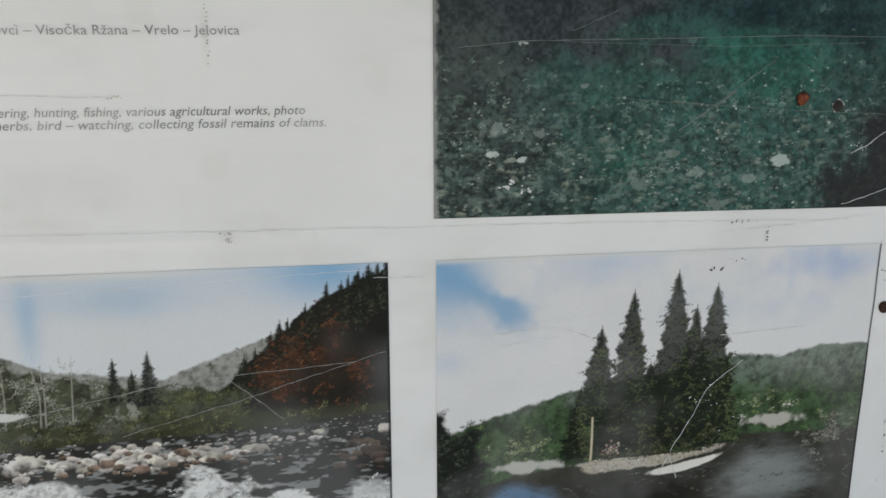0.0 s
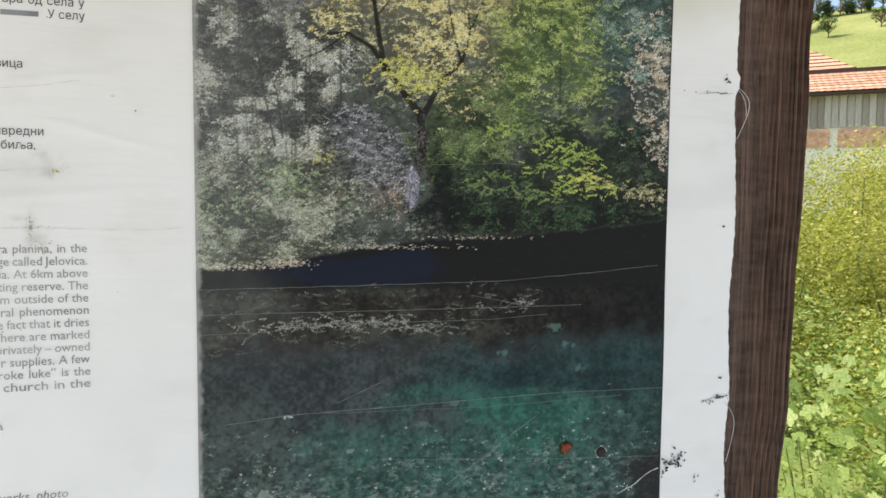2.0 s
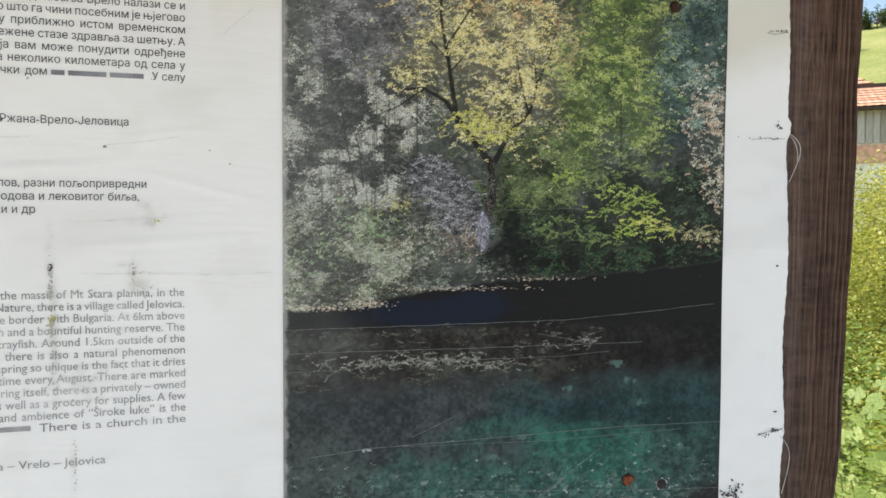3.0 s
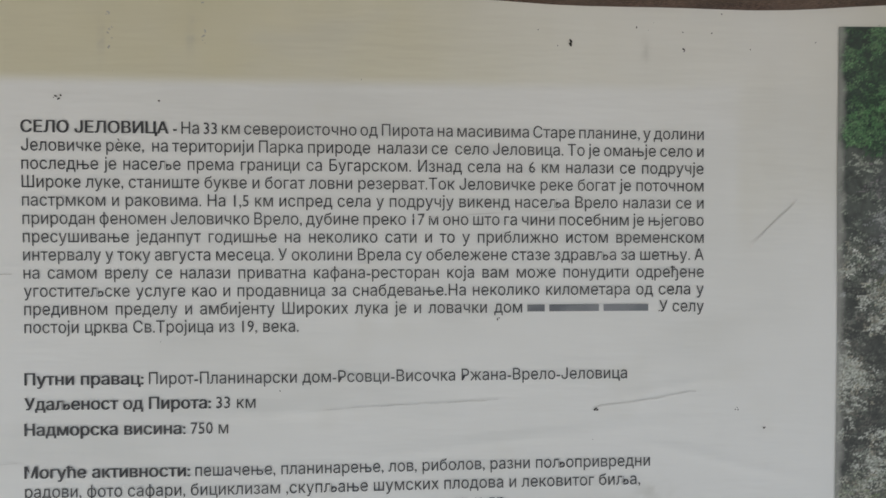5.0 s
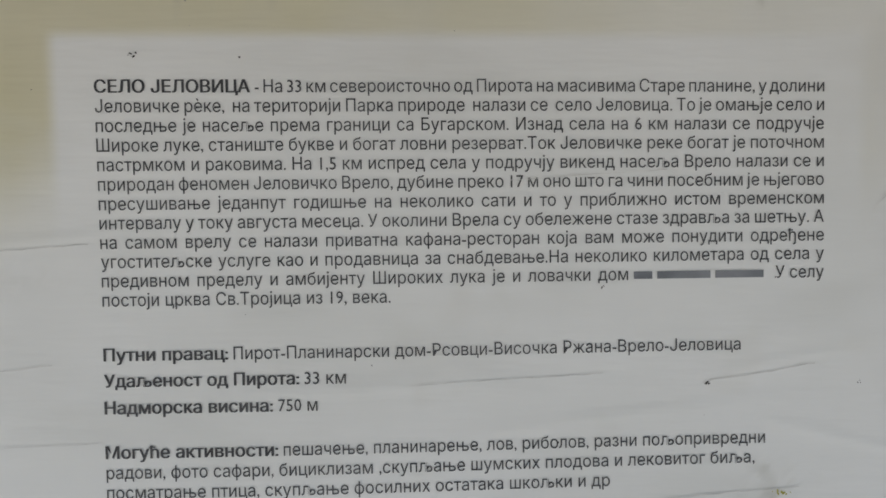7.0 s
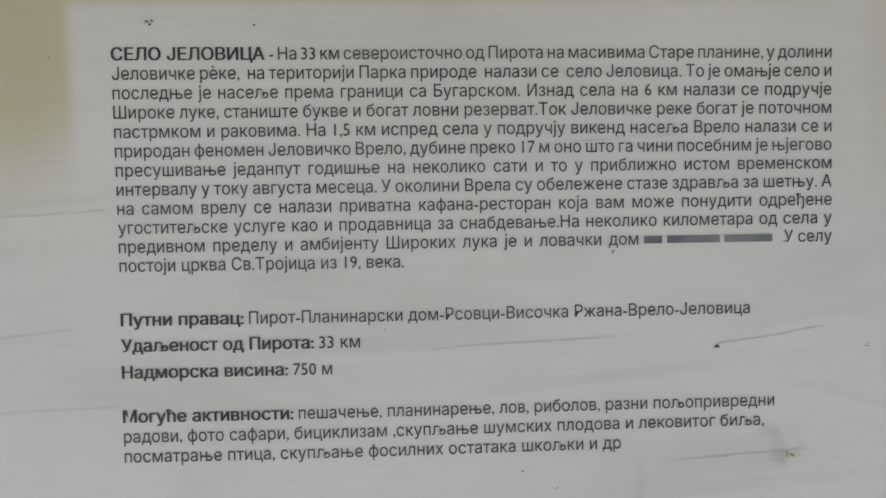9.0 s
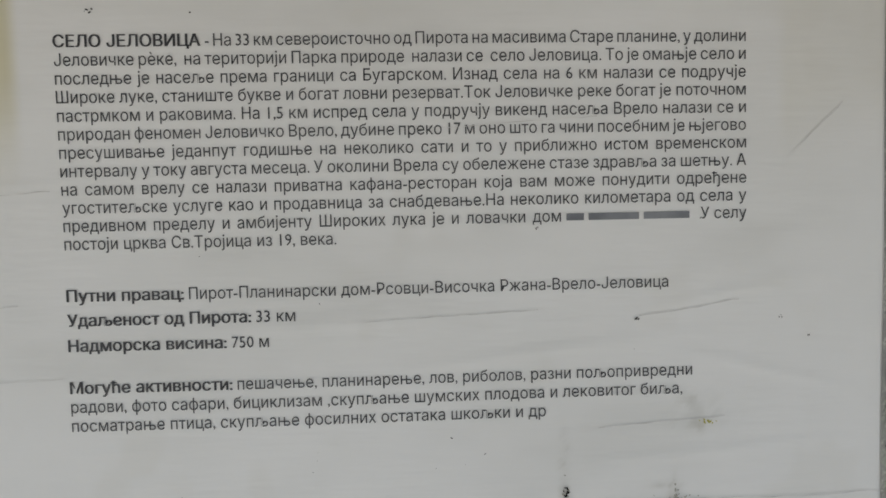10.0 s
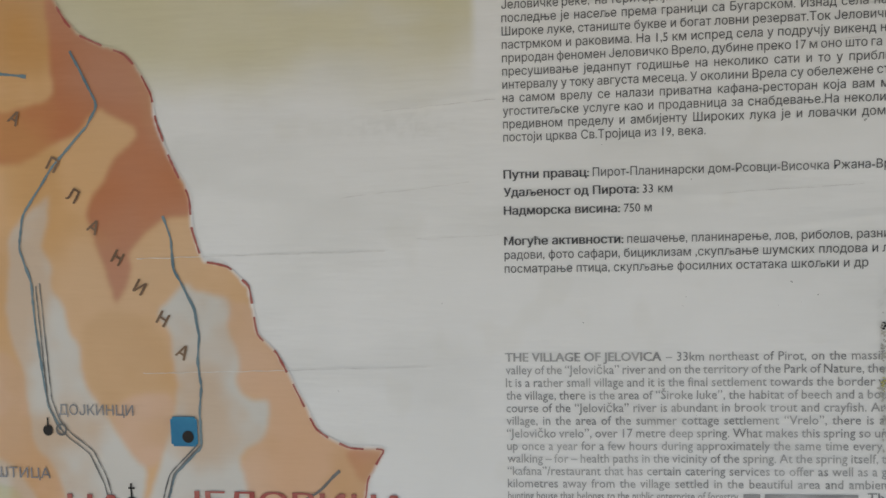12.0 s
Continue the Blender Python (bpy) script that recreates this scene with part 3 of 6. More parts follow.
    p.sprays(800, green * (0.1 + lace(24)) * (0.1 + lace(10)) + 1e-9, 14, 13, (0.75, 1.15), [(158, 172, 86), (136, 158, 74), (176, 184, 108), (150, 160, 100)], (0.5, 1.4), 0.95, 0.25)
    p.wash((26, 34, 24), 0.75 * spot((0.76, 0.42, 0.12, 0.05), rag=0.4))
    for a, b, ra, rb, n, tone in (
        (0.655, 0.352, 0.05, 0.010, 26, 0), (0.62, 0.375, 0.035, 0.010, 26, 1), (0.665, 0.385, 0.04, 0.008, 18, 0), (0.70, 0.37, 0.03, 0.008, 14, 0), (0.78, 0.362, 0.05, 0.008, 22, 0), (0.84, 0.372, 0.03, 0.006, 10, 0),
        (0.74, 0.395, 0.05, 0.010, 30, 1), (0.79, 0.412, 0.05, 0.010, 34, 1), (0.72, 0.425, 0.05, 0.010, 28, 1), (0.80, 0.44, 0.05, 0.010, 36, 2), (0.84, 0.452, 0.04, 0.008, 24, 2), (0.76, 0.456, 0.04, 0.008, 20, 1),
        (0.60, 0.44, 0.05, 0.009, 22, 0), (0.57, 0.455, 0.04, 0.008, 16, 0), (0.65, 0.455, 0.05, 0.008, 22, 0), (0.70, 0.47, 0.05, 0.006, 16, 0), (0.55, 0.40, 0.05, 0.008, 16, 0), (0.52, 0.42, 0.03, 0.008, 12, 0),
    ):
        tone = ([(108, 130, 70), (90, 114, 62), (126, 144, 84)], [(148, 172, 66), (128, 156, 62), (166, 182, 84)], [(184, 188, 78), (166, 178, 68), (196, 196, 100)])[tone]
        side = np.exp(-((u - a) / ra) ** 2 - ((v - b - 0.22 * np.abs(u - a)) / rb) ** 2)
        p.sprays(n, side + 1e-9, 20, 16, (0.65, 1.1), tone, (0.6, 1.5), 0.95, 0.3, 1.0)
    # the foot of the bank, the stump, and the pale shrubs at the far side
    gap = p.bump(0.49, 0.455, 0.028, 0.026) + 0.8 * p.bump(0.52, 0.49, 0.05, 0.022) + 0.6 * p.bump(0.455, 0.495, 0.04, 0.016)
    p.wash((14, 19, 19), 0.8 * soft(gap * (0.45 + 1.1 * mid) + (fine - 0.5) * 0.7, 0.18, 0.75) * land)
    p.sprays(140, gap * land + 1e-9, 14, 13, (0.3, 0.9), [(22, 30, 28), (40, 52, 40), (16, 22, 22)], (0.6, 1.6), 0.9, 0.6)
    p.wash((16, 18, 17), 0.8 * soft(v, 0.475, 0.51) * land * soft(u, 0.40, 0.5))
    p.sprays(240, soft(v, 0.475, 0.5) * land * soft(u, 0.5, 0.58) * (0.2 + lace(20)) + 1e-9, 14, 14, (0.5, 1.1), [(58, 82, 52), (46, 74, 50), (84, 100, 66), (36, 84, 52)], (0.5, 1.3), 0.9)
    p.sprays(170, soft(v, 0.49, 0.52) * land * soft(0.46 - u, 0, 0.1) * (0.2 + lace(20)) + 1e-9, 14, 14, (0.5, 1.1), [(112, 112, 116), (96, 116, 80), (74, 84, 62), (140, 140, 136)], (0.5, 1.3), 0.9)
    stump = spot((0.424, 0.462, 0.016, 0.03), rag=0.25)
    p.wash((120, 119, 134), 0.9 * stump)
    p.sprays(70, stump + 1e-9, 14, 16, (0.5, 1.1), [(190, 188, 206), (150, 149, 166), (84, 84, 94)], (0.5, 1.3), 0.9, 1.45, 0.7)
    p.sprays(330, (p.bump(0.985, 0.34, 0.05, 0.07) + 0.7 * p.bump(0.93, 0.28, 0.04, 0.03) + 0.4 * p.bump(0.96, 0.24, 0.04, 0.05)) * (0.1 + lace(20)) + 1e-9, 12, 10, (0.7, 1.15), [(198, 188, 164), (176, 166, 146), (210, 204, 184), (196, 164, 134)], (0.5, 1.4), 0.95)
    p.sprays(60, p.bump(0.945, 0.466, 0.04, 0.008) + 1e-9, 12, 12, (0.7, 1.1), [(190, 180, 130), (164, 160, 112)], (0.5, 1.3), 0.95)
    p.sprays(26, p.bump(0.24, 0.422, 0.03, 0.008) + 1e-9, 9, 10, (0.7, 1.1), [(182, 174, 96), (156, 152, 88)], (0.5, 1.3), 0.95)
    p.sprays(110, p.bump(0.17, 0.455, 0.045, 0.02) + 0.7 * p.bump(0.06, 0.49, 0.05, 0.02) + 1e-9, 14, 12, (0.7, 1.1), [(140, 164, 116), (116, 144, 98), (164, 178, 140)], (0.5, 1.4), 0.95)
    # the water: a dark mirror, dim reflections, then the bed showing through
    p.wash((21, 22, 23), water)
    p.sprays(260, water * soft(0.62 - v, 0, 0.02) + 1e-9, 10, 20, (0.5, 1.3), [(24, 25, 26), (32, 32, 31), (14, 14, 15)], (0.6, 1.6), 0.5, 0.0, 0.8)
    p.wash((16, 26, 46), 0.85 * water * soft(p.bump(0.30, 0.582, 0.17, 0.024) + 0.6 * p.bump(0.42, 0.565, 0.08, 0.02) + (fine - 0.5) * 0.5, 0.25, 0.75))
    bank = p.bump(0.17, 0.567, 0.035, 0.004) + 0.6 * p.bump(0.08, 0.572, 0.08, 0.003) + 0.35 * p.bump(0.36, 0.546, 0.12, 0.003) + 0.25 * p.bump(0.55, 0.533, 0.1, 0.002)
    p.dabs(620, bank + 1e-9, [(200, 180, 154), (164, 150, 130), (216, 206, 190)], (0.5, 1.6), (0.3, 0.5), 0.2, alpha=0.8)
    streak, blot = fbm(H, W, 9, 4, 2.4), fbm(H, W, 40, 4, 1.6)
    refl = water * soft(v, 0.595, 0.612) * soft(0.74 - v, 0, 0.06)
    p.wash((40, 37, 33), 0.8 * refl * soft(1.02 - u + (mid - 0.5) * 0.5, 0.1, 0.5))
    p.wash((64, 68, 60), 0.5 * refl * soft(blot, 0.42, 0.6) * soft(0.75 - u, 0, 0.3))
    p.relief(refl, 0.45, 1.2, 0.0, ((20, 0.5), (7, 0.8), (3, 0.6)), 1.55)
    p.sprays(260, refl * soft(0.8 - u, 0, 0.3) * (0.1 + lace(24)) + 1e-9, 12, 16, (0.5, 1.1), [(98, 96, 84), (80, 82, 70), (116, 116, 108)], (0.5, 1.4), 0.7, 0.0, 0.9)
    p.sprays(170, (p.bump(0.27, 0.652, 0.13, 0.008) + 0.8 * p.bump(0.45, 0.661, 0.05, 0.006) + 0.4 * p.bump(0.64, 0.628, 0.05, 0.008)) * refl + 1e-9, 12, 18, (0.7, 1.1), [(156, 156, 144), (132, 134, 124)], (0.5, 1.4), 0.8, 0.0, 0.8)
    deep = soft(v + (mid - 0.5) * 0.06, 0.665, 0.715) * water
    p.wash((56, 64, 67), 0.95 * deep)
    p.wash((27, 58, 60), 0.9 * deep * soft(u + (blot - 0.5) * 0.5 + (v - 0.72) * 0.9, 0.38, 0.66))
    p.wash((42, 88, 80), 0.8 * soft(v + (blot - 0.5) * 0.12, 0.745, 0.80) * soft(u + (mid - 0.5) * 0.3, 0.12, 0.34) * deep)
    p.wash((14, 42, 48), 0.75 * deep * (p.bump(0.66, 0.735, 0.06, 0.03) + 0.7 * p.bump(0.86, 0.75, 0.06, 0.03)))
    p.wash((28, 100, 84), 0.62 * soft(p.bump(0.72, 0.82, 0.12, 0.05) + 0.9 * p.bump(0.38, 0.925, 0.07, 0.03) + 0.6 * p.bump(0.6, 0.78, 0.1, 0.03) + (blot - 0.5) * 0.7, 0.25, 0.8) * deep)
    p.wash((58, 66, 63), 0.7 * soft(p.bump(0.03, 0.83, 0.14, 0.14) + (blot - 0.5) * 0.6, 0.3, 0.7) * deep)
    p.wash((42, 52, 48), 0.6 * soft(v + (blot - 0.5) * 0.1, 0.86, 0.93) * soft(0.45 - u, 0, 0.25))
    p.wash((18, 34, 36), 0.65 * deep * (p.bump(0.97, 0.83, 0.13, 0.09) + 0.6 * p.bump(0.12, 0.72, 0.2, 0.03)))
    p.relief(deep, 0.5, 1.2, 0.0, ((40, 0.4), (12, 0.6), (4, 0.7)), 1.5)
    bed = soft(v + (blot - 0.5) * 0.1, 0.74, 0.92) * deep
    rag = fbm(H, W, 7, 3) - 0.5
    for c, lo, k in (((30, 46, 46), 0.46, 0.4), ((96, 124, 114), 0.50, 0.32), ((80, 108, 100), 0.48, 0.3), ((34, 50, 48), 0.50, 0.4), ((128, 150, 140), 0.56, 0.35), ((26, 40, 42), 0.54, 0.4)):
        p.wash(c, k * bed * soft(fbm(H, W, 7, 3, 1.2), lo, lo + 0.2))
    for a, b, ra in ((0.80, 0.725, 13), (0.74, 0.665, 10), (0.77, 0.69, 9), (0.62, 0.70, 8), (0.9, 0.80, 9), (0.45, 0.80, 8), (0.52, 0.77, 7)):
        d = ((u - a) * W / ra) ** 2 + ((v - b) * H / ra * 1.8) ** 2 + rag * 5
        p.wash((88, 124, 116), 0.5 * soft(1.2 - d, 0, 1.4))
    p.rocks(260, bed * (0.25 + lace(40)), (1.4, 5.5), (116, 138, 126), 0.4)
    p.sprays(260, bed * (0.2 + lace(24)) + 1e-9, 12, 12, (0.3, 0.7), [(30, 44, 44)], (0.6, 1.6), 0.7, 0.1)
    p.rocks(150, soft(v, 0.83, 0.95) * soft(u, 0.28, 0.5) * soft(0.92 - u - 0.6 * (v - 0.95), 0, 0.1) * (0.3 + lace(30)) + 1e-12, (1.6, 6), (142, 158, 148), 0.42)
    p.rocks(70, soft(v, 0.82, 0.92) * soft(0.42 - u, 0, 0.2) * (0.2 + lace(24)) + 1e-12, (1.6, 6), (142, 156, 140), 0.6)
    p.sprays(420, bed * (0.1 + lace(20)) + 1e-9, 10, 9, (0.6, 1.2), [(118, 142, 130), (96, 124, 112), (138, 156, 146)], (0.5, 1.3), 0.75, 0.1, 1.6)
    p.dabs(150, bed ** 1.5 + 1e-9, [(186, 196, 188), (150, 162, 154)], (0.8, 2.4), (0.45, 0.7), 0.4, 0.15, 0.75)
    for a, b, ra, c in ((0.172, 0.777, 8, 196), (0.125, 0.885, 12, 160), (0.73, 0.93, 14, 190), (0.42, 0.958, 22, 140), (0.545, 0.945, 12, 150), (0.118, 0.918, 7, 206), (0.175, 0.925, 7, 206), (0.21, 0.89, 8, 150), (0.30, 0.83, 7, 150), (0.60, 0.99, 14, 140), (0.66, 0.955, 10, 160), (0.49, 0.92, 9, 140), (0.08, 0.98, 12, 120)):
        d = ((u - a) * W / ra) ** 2 + ((v - b) * H / ra * 1.7) ** 2 + rag * 3.5
        p.wash((c - 14, c, c - 8), (0.75 if c > 170 else 0.5) * soft(1.1 - d, 0, 0.5))
    p.wash((34, 32, 36), 0.9 * soft(u + 0.5 * (v - 0.95) + (mid - 0.5) * 0.22, 0.83, 0.92) * soft(v + (fine - 0.5) * 0.04, 0.84, 0.88))
    # the inks have paled, most of all at the rim, under a painted veil
    p.a = p.a * 0.86 + 0.14 * p.a.mean(2, keepdims=True)
    # sheen of reflected sky, put into the colour at the left
    p.wash((150, 154, 154), 0.16 * soft(0.30 - u + (clump - 0.5) * 0.3, 0, 0.3) * soft(0.8 - v, 0, 0.3))
    p.wash((170, 170, 166), 0.55 * soft(0.012 - np.minimum(u, 1.02 - u) + (fine - 0.5) * 0.014, 0, 0.01))
    p.wash((30, 32, 36), 0.75 * soft(u, 0.9955, 0.998))
    return p


def river_print(w, h, step):
    """The wide photograph of a boulder-strewn river under a wooded slope."""
    p = Print(w, h, step)
    u, v, H, W = p.u, p.v, p.h, p.w
    p.wash((204, 207, 210), np.ones((H, W)))
    cloud = fbm(H, W, 90, 4)
    p.wash((186, 198, 212), 0.6 * soft(0.12 - v + (cloud - 0.5) * 0.2, -0.05, 0.15))
    p.wash((126, 168, 200), 0.9 * (p.bump(0.88, 0.02, 0.12, 0.09) + 0.6 * p.bump(0.36, 0.13, 0.02, 0.12) + 0.5 * p.bump(0.22, 0.15, 0.02, 0.12) + 0.4 * p.bump(0.5, 0.08, 0.14, 0.05)) * (0.5 + cloud))
    fine, mid = fbm(H, W, 9, 3), fbm(H, W, 40, 4)
    lace = lambda cell, lo=0.46, hi=0.58: soft(fbm(H, W, cell, 4), lo, hi)
    # the bare slope, the dark wooded slope and its rust-coloured trees
    p.settle(0.836, 0.164, 0.88, -0.01)
    u, v = p.u, p.v
    far = p.below([(0, 0.20), (0.14, 0.25), (0.25, 0.33), (0.5, 0.38), (0.62, 0.31), (0.77, 0.23), (1, 0.1)], 0.02, 10)
    p.wash((136, 138, 132), far)
    p.relief(far, 0.5, 1.0, 0.2, ((14, 0.5), (6, 0.6), (3, 0.8)), 1.3)
    p.sprays(160, far * soft(u, 0.5, 0.58) * lace(14) + 1e-9, 10, 14, (0.4, 0.9), [(96, 98, 84), (80, 82, 66)], (0.6, 1.3), droop=-0.3)
    wood = p.below([(0, 0.56), (0.55, 0.56), (0.66, 0.36), (0.72, 0.30), (0.79, 0.19), (0.89, 0.095), (1, 0.03)], 0.035, 9)
    p.wash((24, 26, 22), wood)
    for k in range(34):
        a = rng.uniform(0.66, 1.0)
        t = np.interp(a, [0.66, 0.72, 0.79, 0.89, 1.0], [0.36, 0.29, 0.18, 0.085, 0.02]) + rng.uniform(-0.035, 0.05)
        p.conifer(a, t, t + rng.uniform(0.1, 0.18), rng.uniform(0.012, 0.022), (24, 28, 23), (50, 54, 40), 50)
    rust = p.bump(0.73, 0.40, 0.03, 0.08) + p.bump(0.785, 0.37, 0.025, 0.09) + 0.9 * p.bump(0.86, 0.34, 0.035, 0.12) + 0.5 * p.bump(0.93, 0.4, 0.03, 0.08)
    p.wash((58, 38, 26), 0.7 * rust * wood)
    p.sprays(420, rust * wood * lace(20) + 1e-9, 14, 9, (0.4, 1.1), [(90, 54, 35), (72, 44, 29), (106, 68, 45), (44, 31, 23)], (0.5, 1.3), droop=0.6)
    p.sprays(240, wood * lace(16) + 1e-9, 14, 9, (0.4, 1.1), [(44, 46, 36), (30, 33, 27), (62, 58, 44)], (0.5, 1.3))
    # shrubs and bare trees on the near bank
    bush = soft(p.bump(0.29, 0.47, 0.13, 0.10) + p.bump(0.56, 0.50, 0.13, 0.09) + p.bump(0.13, 0.42, 0.12, 0.12) + (fbm(H, W, 16, 4) - 0.5) * 0.8, 0.35, 0.55)
    p.wash((62, 66, 52), bush)
    p.relief(bush, 0.4, 1.1, 0.0, ((14, 0.7), (6, 0.7), (3, 0.6)), 1.6)
    p.sprays(420, bush * soft(0.46 - u, 0, 0.1) * lace(14) + 1e-9, 14, 10, (0.5, 1.15), [(128, 132, 120), (104, 110, 94), (84, 92, 72), (146, 148, 138)], (0.5, 1.3), droop=0.1)
    p.sprays(360, bush * soft(u, 0.4, 0.48) * lace(14) + 1e-9, 14, 10, (0.5, 1.1), [(74, 82, 50), (54, 62, 40), (96, 100, 66)], (0.5, 1.3), droop=0.1)
    for a, t, b, hf in ((0.465, 0.29, 0.47, 0.022), (0.43, 0.355, 0.47, 0.014), (0.392, 0.31, 0.45, 0.012)):
        p.conifer(a, t, b, hf, (28, 33, 30), (58, 64, 54), 90)
    for a in (0.15, 0.165, 0.235, 0.245, 0.30):
        top = rng.uniform(0.25, 0.32)
        p.line([(a, 0.52), (a + 0.004, 0.42), (a + rng.uniform(-0.012, 0.012), top)], (172, 170, 162), 1.3, 0.6, 0.75)
        p.sprays(14, p.bump(a, top + 0.06, 0.02, 0.06), 10, 9, (0.7, 1.1), [(170, 170, 160), (140, 140, 128)], (0.4, 0.9), 0.6, droop=-0.8)
    p.wash((206, 206, 204), 0.9 * soft(p.bump(0.15, 0.478, 0.07, 0.018) + (fine - 0.5) * 0.4, 0.45, 0.6))
    p.wash((150, 152, 142), 0.7 * soft(p.bump(0.425, 0.495, 0.02, 0.04) + (fine - 0.5) * 1.2, 0.4, 0.6))
    bankm = soft(v, 0.50, 0.54) * soft(0.61 - v, 0, 0.02)
    p.wash((52, 56, 36), 0.75 * bankm)
    p.sprays(420, bankm * lace(12) + 1e-9, 12, 9, (0.4, 1.2), [(86, 92, 56), (58, 64, 40), (36, 40, 28), (110, 110, 78)], (0.5, 1.2), droop=-0.6)
    # the river: dark water, broken light, boulders and foam
    river = p.below([(0, 0.60), (0.3, 0.595), (0.6, 0.585), (1, 0.555)], 0.02, 20)
    p.wash((34, 36, 34), river)
    ripple = fbm(H, W, 5, 3, 3)
    p.wash((150, 154, 154), 0.6 * river * soft(ripple, 0.55, 0.68) * soft(v, 0.57, 0.62))
    p.dabs(900, river * soft(0.74 - v, 0, 0.05) + 1e-9, [(190, 192, 190), (96, 92, 84), (70, 64, 56), (22, 22, 20)], (0.6, 2.6), (0.2, 0.4), 0.25, alpha=0.7)
    p.rocks(40, river * p.bump(0.5, 0.625, 0.4, 0.012), (1.5, 5), (196, 194, 188))
    p.rocks(110, river * p.bump(0.42, 0.665, 0.2, 0.03), (2.5, 9), (214, 210, 204))
    p.rocks(30, river * p.bump(0.42, 0.68, 0.22, 0.03), (3, 8), (132, 112, 98))
    p.rocks(6, river * p.bump(0.2, 0.64, 0.02, 0.01) + 0.6 * river * p.bump(0.97, 0.62, 0.02, 0.01), (9, 15), (224, 222, 218))
    p.rocks(30, river * p.bump(0.95, 0.72, 0.06, 0.06), (3, 10), (96, 84, 76))
    foam = river * soft(v + (fbm(H, W, 40, 6, 1.8) - 0.5) * 0.45, 0.76, 0.80) * (1 - 0.7 * p.bump(0.98, 0.75, 0.10, 0.12))
    p.wash((222, 223, 222), 0.9 * foam)
    p.relief(foam, 0.45, 1.3, 0.9, ((24, 0.5), (8, 0.7), (3, 0.6)), 1.06)
    p.sprays(260, foam + 1e-9, 14, 16, (0.5, 1.0), [(120, 124, 120), (168, 172, 168), (84, 88, 84)], (0.5, 1.4), 0.6, droop=0.15)
    p.sprays(200, foam + 1e-9, 14, 16, (0.9, 1.1), [(226, 227, 226)], (0.6, 1.8), 0.8, droop=-0.1)
    p.settle(1, 0, 1, 0)
    u, v = p.u, p.v
    p.a *= (0.97 + 0.06 * rng.random((H, W)))[..., None]
    p.wash((208, 210, 212), 0.10 * soft(fbm(H, W, 120, 3), 0.35, 0.7))
    p.wash((208, 208, 204), 0.85 * soft(0.03 - v, 0, 0.03) * soft(0.75 - u, 0, 0.2))
    p.wash((30, 32, 38), 0.8 * soft(u, 0.994, 0.997))
    return p


